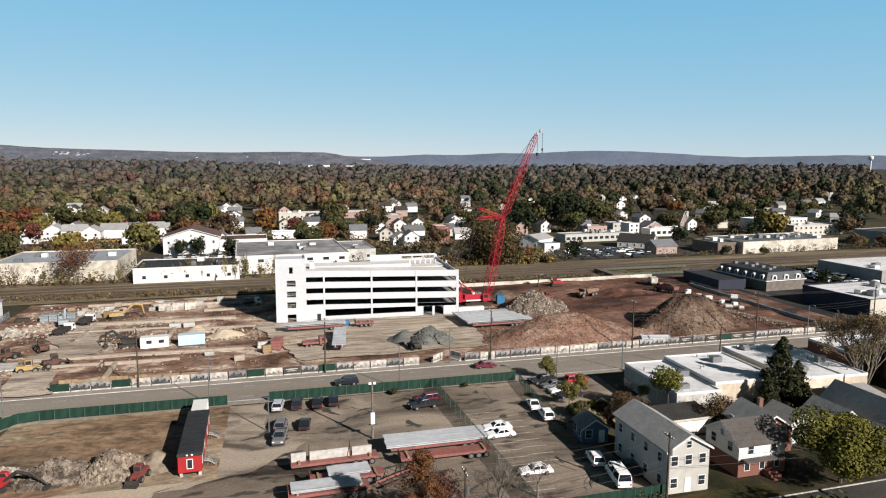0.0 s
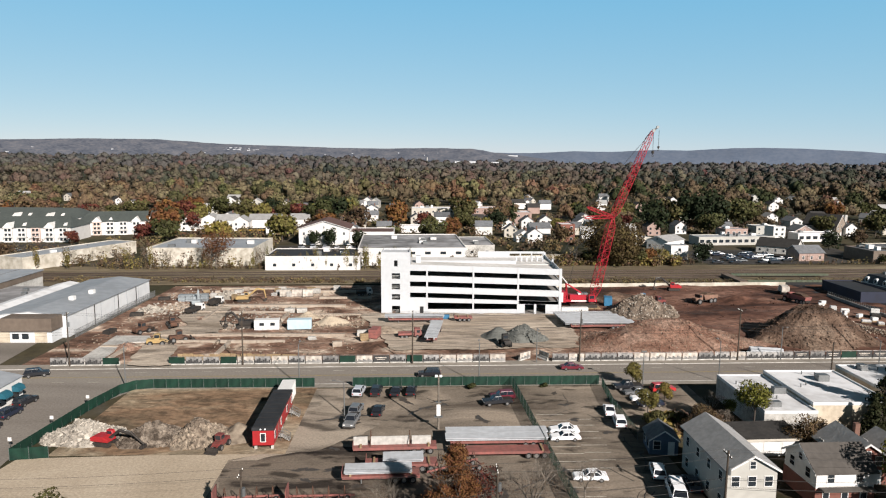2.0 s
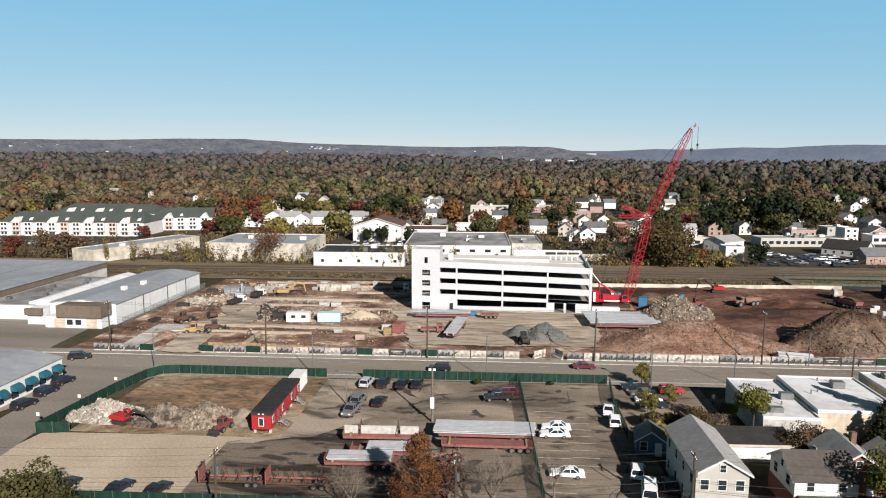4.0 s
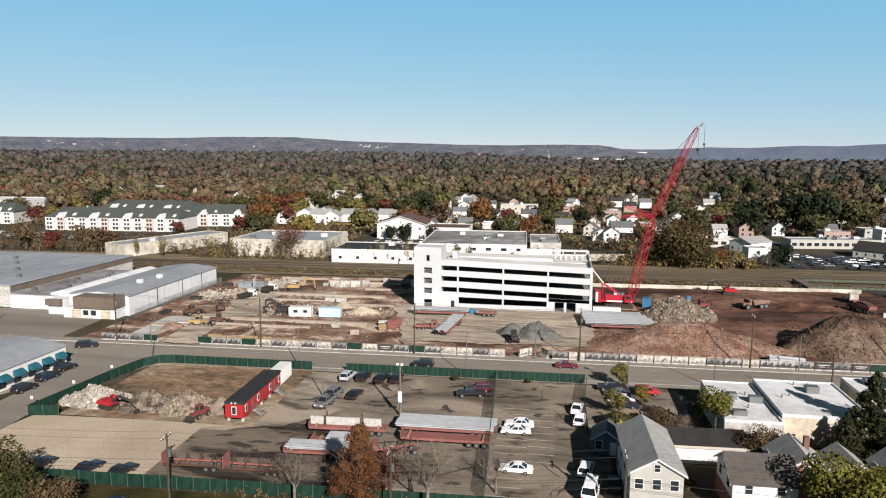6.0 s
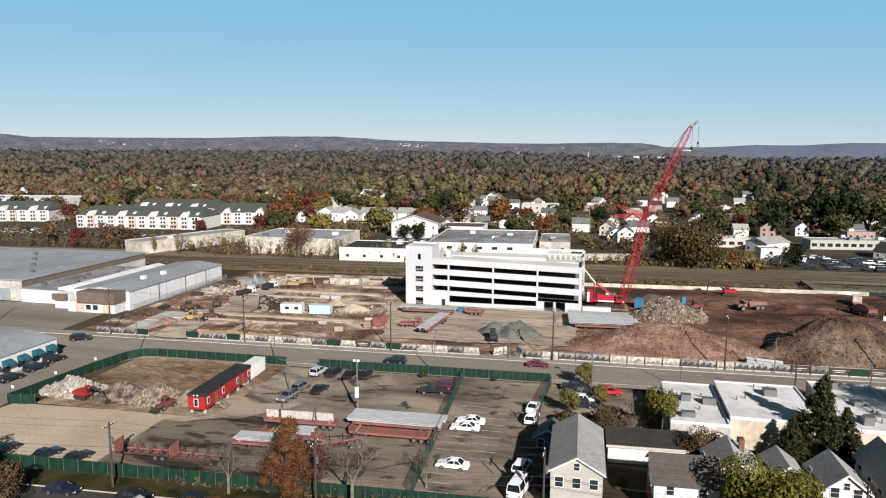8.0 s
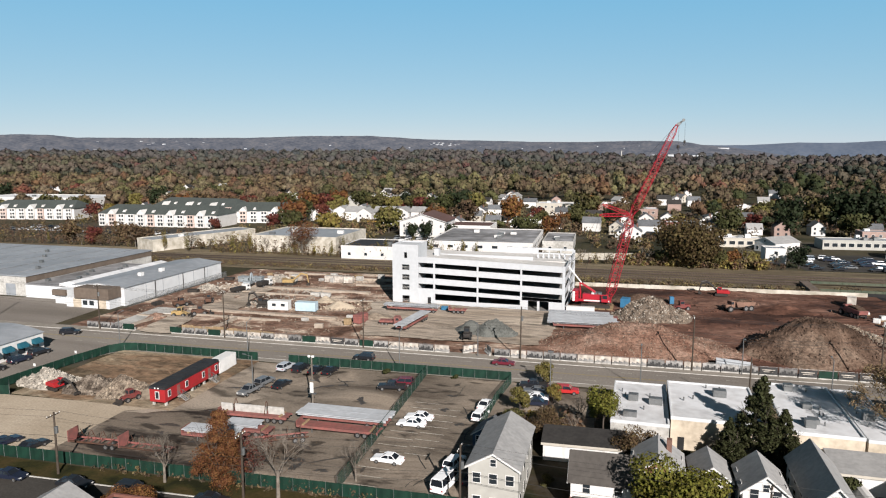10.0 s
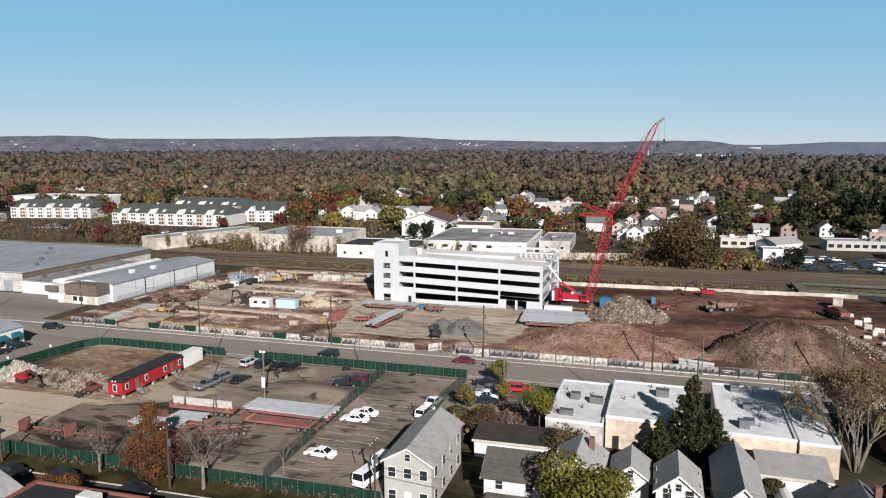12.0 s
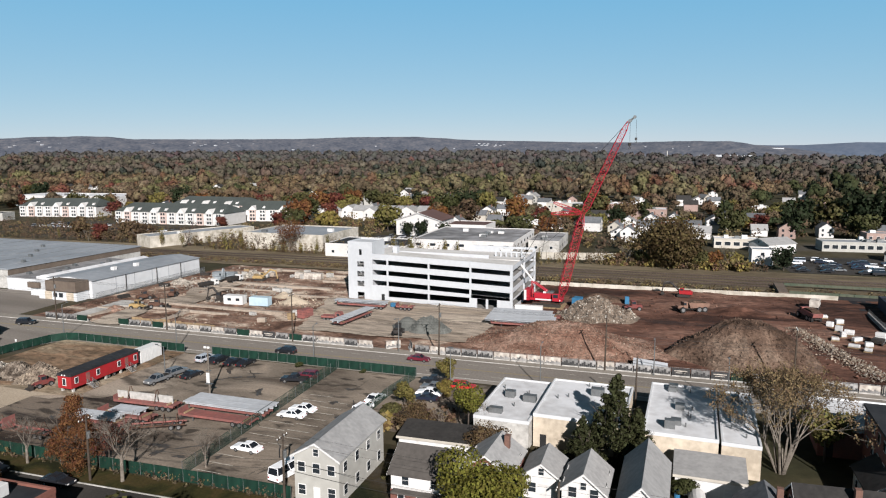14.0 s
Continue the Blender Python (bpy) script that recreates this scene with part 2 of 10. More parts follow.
RUBBLEW = mat("pale_rubble", (0.3105, 0.2855, 0.246), (0.1935, 0.1746, 0.1488), scale=1.2, big=0.3, bump=0.8, vary=0.2, island=0.5)
BALLAST = ground_mat("rail_ballast", [(0.0829, 0.06609, 0.04145), (0.1285, 0.1038, 0.06785), (0.1734, 0.1452, 0.09504)], 0.08, (0.12, 1.5), bump=0.4, patch=0.3)
LAND = ground_mat("suburb_ground", [(0.018, 0.0198, 0.0099), (0.0343, 0.0326, 0.0162), (0.0559, 0.047, 0.027), (0.0677, 0.065, 0.0587)], 0.022, bump=0.3, fine_scale=0.3)
LAWN = ground_mat("autumn_lawn", [(0.01256, 0.01358, 0.004185), (0.02929, 0.0279, 0.008047), (0.04883, 0.03627, 0.01325)], 0.16, bump=0.4, fine_scale=2.0)
GREENF = mat("green_screen", (0.00459, 0.03043, 0.01845), (0.0027, 0.01665, 0.01107), rough=0.7, scale=0.9, big=0.35, bump=0.3, vary=0.15)
STEEL = mat("galvanised_steel", (0.225, 0.232, 0.232), (0.165, 0.173, 0.173), rough=0.5, metal=0.7, scale=3, big=0.5, bump=0.05)
RUST = mat("rusty_steel", (0.0978, 0.0489, 0.0301), (0.0527, 0.0301, 0.0225), rough=0.85, scale=2.5, big=0.5, bump=0.2)
REDP = mat("red_paint", (0.332, 0.0165, 0.0225), (0.249, 0.0197, 0.0211), rough=0.45, scale=1.2, big=0.3, bump=0.04)
REDK = mat("dusty_dark_red_paint", (0.165, 0.033, 0.03), (0.105, 0.045, 0.039), rough=0.65, scale=1.5, big=0.4, bump=0.1)
REDD = mat("faded_red_paint", (0.247, 0.09, 0.078), (0.158, 0.072, 0.063), rough=0.7, scale=1.5, big=0.4, bump=0.1)
CRANER = mat("crane_red", (0.347, 0.0135, 0.0272), (0.271, 0.015, 0.024), rough=0.45, scale=1.0, big=0.3, bump=0.03)
YELLOW = mat("machine_yellow", (0.36, 0.25, 0.105), (0.27, 0.19, 0.09), rough=0.55, scale=1.3, big=0.4, bump=0.05)
ORANGE = mat("machine_orange", (0.317, 0.165, 0.0451), (0.225, 0.12, 0.0451), rough=0.55, scale=1.3, big=0.4, bump=0.05)
DARKM = mat("dark_machine_steel", (0.0188, 0.0174, 0.0165), (0.0377, 0.0316, 0.0264), rough=0.7, scale=2, big=0.5, bump=0.1)
RUBBER = mat("tyre_rubber", (0.0135, 0.0135, 0.0135), (0.0225, 0.0211, 0.0197), rough=0.9, scale=3, big=0.5, bump=0.1)
RIM = mat("wheel_rim", (0.264, 0.264, 0.264), (0.188, 0.188, 0.188), rough=0.4, metal=0.6, scale=4, big=1, bump=0.0)
GLASS = glass_mat("dark_glass")
CARGL = glass_mat("car_glass", (0.012, 0.015, 0.02))
LAMPW = mat("lamp_glass", (0.756, 0.756, 0.726), rough=0.2, bump=0.0)
LAMPR = mat("tail_lamp", (0.264, 0.0075, 0.0075), rough=0.25, bump=0.0)
BLACKR = mat("black_roofing", (0.0135, 0.015, 0.018), (0.0264, 0.0277, 0.0301), rough=0.8, scale=1.2, big=0.2, bump=0.15)
WHITEP = mat("white_paint", (0.595, 0.595, 0.581), (0.519, 0.519, 0.504), rough=0.6, scale=1.5, big=0.3, bump=0.04, vary=0.06)
DARKIN = mat("dark_interior", (0.0225, 0.0225, 0.024), (0.015, 0.015, 0.015), rough=0.9, bump=0.0)
WOODP = mat("creosoted_wood", (0.0414, 0.0316, 0.024), (0.0639, 0.0512, 0.0392), rough=0.95, scale=3, big=0.6, bump=0.3)
LUMBER = mat("new_lumber", (0.285, 0.207, 0.116), (0.203, 0.143, 0.0828), rough=0.85, scale=2, big=0.5, bump=0.2, vary=0.15)
WIRE = mat("black_wire", (0.015, 0.015, 0.015), rough=0.7, bump=0.0)
BARK = mat("bark", (0.0564, 0.0451, 0.0362), (0.0903, 0.0753, 0.0616), rough=0.95, scale=3, big=0.6, bump=0.5)
BARKP = mat("pale_bark", (0.20, 0.175, 0.145), (0.0753, 0.0639, 0.0527), rough=0.95, scale=3, big=0.6, bump=0.4)
BLUEP = mat("pale_blue_paint", (0.40, 0.505, 0.56), (0.33, 0.43, 0.485), rough=0.6, scale=1.2, big=0.4, bump=0.04)
BLUEC = mat("blue_plastic", (0.0377, 0.15, 0.271), (0.0301, 0.113, 0.21), rough=0.5, scale=1.2, big=0.4, bump=0.03)
PRINTG = mat("grey_print", (0.12, 0.12, 0.117), (0.264, 0.257, 0.249), rough=0.7, scale=1.4, big=0.7, bump=0.0, vary=0.4)
PRINTB = mat("black_print", (0.0264, 0.0264, 0.0272), (0.0451, 0.0451, 0.0451), rough=0.7, scale=1.4, big=0.5, bump=0.0)
PRINTW = mat("white_print", (0.488, 0.453, 0.4), (0.226, 0.198, 0.172), rough=0.7, scale=0.9, big=0.5, bump=0.0, vary=0.12)


# ---- mesh helpers ----
def box(bm, x0, y0, z0, x1, y1, z1, m=None):
    vs = [Vector(c) for c in ((x0, y0, z0), (x1, y0, z0), (x1, y1, z0), (x0, y1, z0), (x0, y0, z1), (x1, y0, z1), (x1, y1, z1), (x0, y1, z1))]
    v = [bm.verts.new(m @ c if m else c) for c in vs]
    for f in ((0, 3, 2, 1), (4, 5, 6, 7), (0, 1, 5, 4), (1, 2, 6, 5), (2, 3, 7, 6), (3, 0, 4, 7)):
        bm.faces.new([v[i] for i in f])


def cyl(bm, p, q, r, n=8, r2=None, caps=True):
    p, q = Vector(p), Vector(q)
    r2 = r if r2 is None else r2
    d = (q - p).normalized()
    u = d.orthogonal().normalized()
    w = d.cross(u)
    a, b = [], []
    for i in range(n):
        t = 2 * math.pi * i / n
        o = u * math.cos(t) + w * math.sin(t)
        a.append(bm.verts.new(p + o * r))
        b.append(bm.verts.new(q + o * r2))
    for i in range(n):
        j = (i + 1) % n
        bm.faces.new((a[i], a[j], b[j], b[i]))
    if caps:
        bm.faces.new(list(reversed(a)))
        bm.faces.new(b)


def prism(bm, pts, vec):
    """Extrude a planar ring of 3D points along vec."""
    vec = Vector(vec)
    a = [bm.verts.new(Vector(p)) for p in pts]
    b = [bm.verts.new(Vector(p) + vec) for p in pts]
    n = len(a)
    bm.faces.new(list(reversed(a)))
    bm.faces.new(b)
    for i in range(n):
        j = (i + 1) % n
        bm.faces.new((a[i], a[j], b[j], b[i]))


def flared(bm, pts, w0, w1, z0, z1):
    """Side profile (x, z) extruded across y; half-width runs from w0 at z0 to w1 at z1."""
    def half(z):
        t = min(1, max(0, (z - z0) / (z1 - z0)))
        return w0 + (w1 - w0) * t
    a = [bm.verts.new((x, -half(z), z)) for x, z in pts]
    b = [bm.verts.new((x, half(z), z)) for x, z in pts]
    n = len(a)
    bm.faces.new(a)
    bm.faces.new(list(reversed(b)))
    for i in range(n):
        j = (i + 1) % n
        bm.faces.new((a[j], a[i], b[i], b[j]))


def finish(bm, bevel=0.0, smooth=False):
    bmesh.ops.recalc_face_normals(bm, faces=bm.faces)
    if bevel:
        bmesh.ops.bevel(bm, geom=bm.edges[:], offset=bevel, segments=1, affect="EDGES")
    for f in bm.faces:
        f.smooth = smooth
    return bm


def part(name, bm, material, parent, label="", bevel=0.0, smooth=False):
    finish(bm, bevel, smooth)
    me = bpy.data.meshes.new(name)
    bm.to_mesh(me)
    bm.free()
    me.materials.append(material)
    ob = new(name, me)
    ob.parent = parent
    if label:
        ob["label"] = label
    return ob


def shared(name, me, parent, m=None):
    ob = new(name, me)
    ob.parent = parent
    if m is not None:
        ob.matrix_basis = m
    return ob


def thing(name, label, category, m=None, group="", kind=""):
    ob = new(name)
    ob.empty_display_size = 0.5
    if m is not None:
        ob.matrix_basis = m
    return tagged(ob, label, category, group, kind)


def single(name, bm, material, label, category, m=None, group="", kind="", bevel=0.0, smooth=False):
    ob = part(name, bm, material, None, "", bevel, smooth)
    if m is not None:
        ob.matrix_basis = m
    return tagged(ob, label, category, group, kind)


def boxes(name, spans, material, parent, label="", bevel=0.0):
    bm = bmesh.new()
    for s in spans:
        box(bm, *s)
    return part(name, bm, material, parent, label, bevel)


def raw(name, verts, faces, material, parent=None, tint=None, smooth=False):
    me = bpy.data.meshes.new(name)
    nv, nf, k = len(verts), len(faces), faces.shape[1]
    me.vertices.add(nv)
    me.vertices.foreach_set("co", np.asarray(verts, np.float32).ravel())
    me.loops.add(nf * k)
    me.loops.foreach_set("vertex_index", np.asarray(faces, np.int32).ravel())
    me.polygons.add(nf)
    me.polygons.foreach_set("loop_start", np.arange(0, nf * k, k, dtype=np.int32))
    me.polygons.foreach_set("use_smooth", np.full(nf, smooth))
    if tint is not None:
        me.attributes.new("tint", "FLOAT", "POINT").data.foreach_set("value", np.asarray(tint, np.float32))
    me.update(calc_edges=True)
    me.materials.append(material)
    ob = new(name, me)
    ob.parent = parent
    return ob


def barrier_y(x):
    return 146.8 + 0.030 * x


def fence_y(x):
    return 130.9 + 0.025 * x


# ---- ground ----
def sheet(name, pts, z, material, label, category="ground", kind="structure"):
    bm = bmesh.new()
    bm.faces.new([bm.verts.new((x, y, z)) for x, y in pts])
    return single(name, bm, material, label, category, kind=kind)


sheet("ground", [(-5200, -900), (5200, -900), (5200, 6000), (-5200, 6000)], -0.05, LAND, "dark autumn ground of the suburb, grass, leaves and soil")


def ragged_sheet(name, pts, z, material, label, category="ground", amp=1.6, step=1.2, seed=1.0):
    """A patch of ground whose edge wanders as spread gravel and dirt do."""
    bm = bmesh.new()
    ring = []
    for (xa, ya), (xb, yb) in zip(pts, pts[1:] + pts[:1]):
        L = math.hypot(xb - xa, yb - ya)
        n = max(1, int(L / step))
        for i in range(n):
            x, y = xa + (xb - xa) * i / n, ya + (yb - ya) * i / n
            w = noise.noise(Vector((x * 0.13, y * 0.13, seed))) + 0.55 * noise.noise(Vector((x * 0.5, y * 0.5, seed + 4)))
            ring.append(bm.verts.new((x - (yb - ya) / L * w * amp, y + (xb - xa) / L * w * amp, z)))
    bmesh.ops.triangulate(bm, faces=[bm.faces.new(ring)])
    return single(name, bm, material, label, category, kind="structure")


def rough_sheet(name, x0, x1, lo, hi, step, z, amp, freq, material, label, seed):
    """A dirt surface with real unevenness between the lines lo(x) and hi(x)."""
    nx = int((x1 - x0) / step) + 1
    ny = int(max(hi(x0) - lo(x0), hi(x1) - lo(x1)) / step) + 1
    vs, fs = [], []
    for i in range(nx):
        x = x0 + (x1 - x0) * i / (nx - 1)
        for j in range(ny):
            t = j / (ny - 1)
            y = lo(x) + (hi(x) - lo(x)) * t
            e = min(1, min(i, nx - 1 - i, j, ny - 1 - j) / 3)
            h = noise.noise(Vector((x * freq, y * freq, seed))) + 0.5 * noise.noise(Vector((x * freq * 3, y * freq * 3, seed + 5)))
            vs.append((x, y, z + amp * e * max(-0.2, h)))
    for i in range(nx - 1):
        for j in range(ny - 1):
            a = i * ny + j
            fs.append((a, a + ny, a + ny + 1, a + 1))
    ob = raw(name, np.array(vs), np.array(fs), material, smooth=True)
    return tagged(ob, label, "ground", kind="structure")


SITEE = ground_mat("dark_site_soil", [(0.03896, 0.01978, 0.01436), (0.08686, 0.04326, 0.0301), (0.1221, 0.06433, 0.04584), (0.178, 0.1032, 0.07525)], 0.05, (0.5, 1.3), bump=0.9, fine_scale=0.6, sharp=0.08, patch=0.22)
rough_sheet("site_ground", -84, 45, lambda x: barrier_y(x) + 0.6, lambda x: 240 + 0.03 * x, 1.5, 0.10, 0.45, 0.11, SITE, "churned pale and reddish soil of the construction site", 3)
rough_sheet("excavated_ground", 45, 150, lambda x: barrier_y(x) + 0.6, lambda x: 238 + 0.06 * x, 1.5, 0.10, 0.6, 0.11, SITEE, "dark reddish brown excavated soil of the site", 5)
rough_sheet("cleared_lot", -53, -16.6, lambda x: 99.5 + 0.02 * x, lambda x: fence_y(x) - 0.5, 1.0, 0.08, 0.30, 0.12, REDLOT, "cleared lot of bare reddish dirt with tyre tracks", 9)
sheet("packed_dirt_lot", [(-60, 77.2), (-24.3, 78.0), (-24.8, 97.0), (-17.5, 100.5), (-17.5, 129.0), (-26, 129.0), (-26, 99.5), (-57, 97.8)], 0.02, TANLOT, "packed tan dirt yard beside the cleared lot")
sheet("parking_lot", [(-26, 77.9), (44, 79.5), (41.5, 131.4), (-26, 129.4)], 0.0, ASPH, "stained and cracked asphalt of the parking lot")
BLACKTOP = ground_mat("dark_blacktop", [(0.014, 0.015, 0.018), (0.021, 0.022, 0.025), (0.034, 0.034, 0.036)], 0.06, bump=0.1)
STAIN = ground_mat("stained_asphalt", [(0.02984, 0.02383, 0.01953), (0.04973, 0.04005, 0.03252), (0.1147, 0.09408, 0.07508), (0.1344, 0.1111, 0.08718), (0.155, 0.1272, 0.1004)], 0.13, (0.5, 1.1), bump=0.2, sharp=0.035, spots=0.3)
APRON = ground_mat("dusty_apron", [(0.13, 0.110, 0.088), (0.235, 0.200, 0.160), (0.285, 0.243, 0.195), (0.31, 0.265, 0.212)], 0.09, (0.7, 1.4), bump=0.1, sharp=0.07, spots=0.12)
ragged_sheet("dusty_apron", [(-24.6, 96.5), (-15.5, 99.5), (-6, 104), (-3, 111), (-9, 118), (-11, 128.2), (-17.6, 128.6), (-17.6, 101)], 0.012, APRON, "pale dusty asphalt beside the site office", "asphalt", 1.8)
ragged_sheet("stained_lot", [(-24.2, 78.0), (7, 79.0), (6, 97), (-5, 103), (-14, 103.5), (-24.7, 97.5)], 0.008, STAIN, "dark oil-stained asphalt with pale dusty streaks")
sheet("driveway_lot", [(41.5, 104), (58.5, 106), (58.5, 131.6), (41.5, 131.2)], -0.012, ASPH, "grey stained asphalt yard beside the shops")
ragged_sheet("packed_yard", [(-2, 156), (44, 158), (46, 194.3), (-14, 194.3), (-8, 172)], 0.42, PACK, "packed pale gravel yard before the parking deck")

# ---- roads ----
YARDM = ground_mat("shady_yard", [(0.0102, 0.013, 0.00465), (0.021, 0.021, 0.0084), (0.035, 0.027, 0.0149), (0.0466, 0.0411, 0.0327)], 0.14, bump=0.4, fine_scale=2.0, sharp=0.09)
def strip(name, x0, x1, lo, hi, z, material, label, category="road", n=24):
    bm = bmesh.new()
    a = [bm.verts.new((x0 + (x1 - x0) * i / n, lo(x0 + (x1 - x0) * i / n), z)) for i in range(n + 1)]
    b = [bm.verts.new((x0 + (x1 - x0) * i / n, hi(x0 + (x1 - x0) * i / n), z)) for i in range(n + 1)]
    for i in range(n):
        bm.faces.new((a[i], a[i + 1], b[i + 1], b[i]))
    return single(name, bm, material, label, category, kind="structure")


def kerb(name, x0, x1, f, material, label, w=0.18, h=0.14, z=0.0, n=30):
    bm = bmesh.new()
    for i in range(n):
        xa, xb = x0 + (x1 - x0) * i / n, x0 + (x1 - x0) * (i + 1) / n - 0.02
        prism(bm, [(xa, f(xa), z), (xa, f(xa) + w, z), (xa, f(xa) + w, z + h), (xa, f(xa), z + h)], (xb - xa, f(xb) - f(xa), 0))
    return single(name, bm, material, label, "kerb", kind="structure")


def road_n(x):
    return barrier_y(x) - 2.6


def road_s(x):
    return fence_y(x) + 1.7


strip("road", -420, 420, road_s, road_n, 0.03, ROADM, "worn grey asphalt main road along the building site")
strip("pavement", -420, 420, road_n, lambda x: barrier_y(x) + 0.7, 0.12, WALKM, "dusty concrete sidewalk outside the site hoarding", "sidewalk")
strip("pavement_south", 41, 420, lambda x: fence_y(x) - 0.4, road_s, 0.12, WALKM, "concrete sidewalk by the shops", "sidewalk")
strip("pavement_verge", -56, 41, lambda x: fence_y(x) - 0.6, road_s, 0.10, WALKM, "narrow concrete sidewalk before the green fence", "sidewalk")
kerb("kerb_north", -150, 240, lambda x: road_n(x) - 0.1, CONC, "pale concrete kerb of the main road")
kerb("kerb_south", -56, 240, lambda x: road_s(x) - 0.1, CONC, "pale concrete kerb of the main road")
PAINT = mat("road_paint", (0.555, 0.534, 0.464), (0.264, 0.249, 0.217), rough=0.8, scale=3, big=0.6, bump=0.0)
PAINTY = mat("yellow_road_paint", (0.317, 0.232, 0.0601), (0.21, 0.173, 0.0753), rough=0.8, scale=3, big=0.6, bump=0.0)
bm = bmesh.new()
for off in (-0.16, 0.16):
    for i in range(40):
        xa, xb = -200 + i * 10, -190 + i * 10
        mid = lambda x: (road_s(x) + road_n(x)) / 2 + off
        bm.faces.new([bm.verts.new(v) for v in ((xa, mid(xa) - 0.06, 0.036), (xb, mid(xb) - 0.06, 0.036), (xb, mid(xb) + 0.06, 0.036), (xa, mid(xa) + 0.06, 0.036))])
single("centre_line", bm, PAINTY, "faded double yellow centre line on the road", "road marking", kind="structure")
bm = bmesh.new()
for k in range(60):
    xa = -190 + k * 7
    for fr in (0.22, 0.78):
        y0 = road_s(xa) + (road_n(xa) - road_s(xa)) * fr
        bm.faces.new([bm.verts.new(v) for v in ((xa, y0 - 0.06, 0.036), (xa + 2.4, y0 - 0.03, 0.036), (xa + 2.4, y0 + 0.09, 0.036), (xa, y0 + 0.06, 0.036))])
single("lane_dashes", bm, PAINT, "worn white lane dashes on the road", "road marking", kind="structure")

# side street to the west, and the street south of the lots
sheet("side_street", [(-66.5, 70), (-55.5, 70), (-58.2, 97), (-57.3, 118), (-53, 127.5), (-45, 133.5), (-88, 133.0), (-74, 126), (-69, 110)], 0.025, ROADM, "grey asphalt side street meeting the main road", "road")
sheet("corner_pavement", [(-73, 100), (-69.6, 108), (-70.2, 122), (-75, 129), (-84, 131), (-110, 130.4), (-110, 100)], 0.11, WALKM, "concrete sidewalk and verge round the awning shop", "sidewalk")
strip("south_street", -420, 420, lambda x: 64 + 0.035 * x, lambda x: 72.8 + 0.05 * x, 0.03, STREETM, "narrow asphalt street behind the lots")
strip("south_verge", -56, 60, lambda x: 72.8 + 0.05 * x, lambda x: 77.1 + 0.045 * x, 0.08, LAWN, "leaf-strewn grass verge along the street", "grass")
kerb("kerb_street", -56, 120, lambda x: 72.75 + 0.05 * x, CONC, "concrete kerb of the narrow street")
sheet("driveway_west", [(-150, 141.5), (-89, 143.5), (-91, 165), (-96, 172), (-150, 170)], 0.02, ROADM, "asphalt forecourt before the warehouse", "road")
for i, (xa, xb, ya, yb) in enumerate(((44.5, 110, 77, 100), (57, 66, 100, 124))):
    sheet("yard", [(xa, ya), (xb, ya), (xb, yb), (xa, yb)], -0.02 + 0.004 * i, YARDM, "back yards of grass and fallen leaves", "grass")
# parking bay lines
bm = bmesh.new()
for i in range(13):
    y0 = 82.5 + i * 2.75
    box(bm, 25.2, y0, 0.004, 30.2, y0 + 0.11, 0.012)
for i in range(8):
    y0 = 108 + i * 2.75
    box(bm, 30.4, y0 - 14, 0.004, 34.6, y0 - 13.89, 0.012)
single("bay_lines", bm, PAINT, "faded white parking bay lines on asphalt", "road marking", kind="structure")
# tar seams in the lot
TAR = mat("crack_sealer", (0.0165, 0.0159, 0.015), rough=0.6, bump=0.0)
rs = random.Random(21)
bm = bmesh.new()
for i in range(26):
    x, y = (rs.uniform(25, 39) if i < 18 else rs.uniform(-8, 20)), rs.uniform(82, 129)
    a = rs.choice((0.05, 1.5, 0.4, 2.3)) + rs.uniform(-0.3, 0.3)
    w = rs.uniform(0.04, 0.10)
    for k in range(rs.randint(1, 4)):
        a += rs.uniform(-0.5, 0.5)
        x2, y2 = x + 1.5 * math.cos(a), y + 1.5 * math.sin(a)
        if not (-15 < x2 < 40 and 80.5 < y2 < 129):
            break
        nx, ny = -math.sin(a) * w, math.cos(a) * w
        bm.faces.new([bm.verts.new(v) for v in ((x - nx, y - ny, 0.008), (x2 - nx, y2 - ny, 0.008), (x2 + nx, y2 + ny, 0.008), (x + nx, y + ny, 0.008))])
        x, y = x2, y2
single("sealed_cracks", bm, TAR, "black tar seams and cracks in the parking lot", "asphalt cracks", kind="stuff")

# wet stains on the lot
STAINM = mat("oil_stain", (0.045, 0.039, 0.033), (0.0675, 0.057, 0.048), rough=0.55, scale=1.5, big=0.4, bump=0.0, spec=0.4)
rs = random.Random(14)
bm = bmesh.new()
for i in range(44):
    x, y = (rs.uniform(-13, 21), rs.uniform(84, 128)) if i < 32 else (rs.uniform(26, 39), rs.uniform(84, 128))
    rx, ry, rot = rs.uniform(0.6, 2.6) * (1 if i < 32 else 0.45), rs.uniform(0.25, 0.8), rs.gauss(0.1, 0.5)
    ph = [rs.uniform(0, 6.3) for k in range(4)]
    ring = []
    for k in range(22):
        a = 2 * math.pi * k / 22
        q = 1 + 0.35 * math.sin(2 * a + ph[0]) + 0.25 * math.sin(3 * a + ph[1]) + 0.18 * math.sin(7 * a + ph[2]) + rs.uniform(-0.1, 0.1)
        u, v = rx * q * math.cos(a), ry * q * math.sin(a)
        ring.append(bm.verts.new((x + u * math.cos(rot) - v * math.sin(rot), y + u * math.sin(rot) + v * math.cos(rot), 0.0125 + 0.0004 * i)))
    bm.faces.new(ring)
single("oil_stains", bm, STAINM, "dark wet oil stains on the parking lot", "stains", kind="stuff")

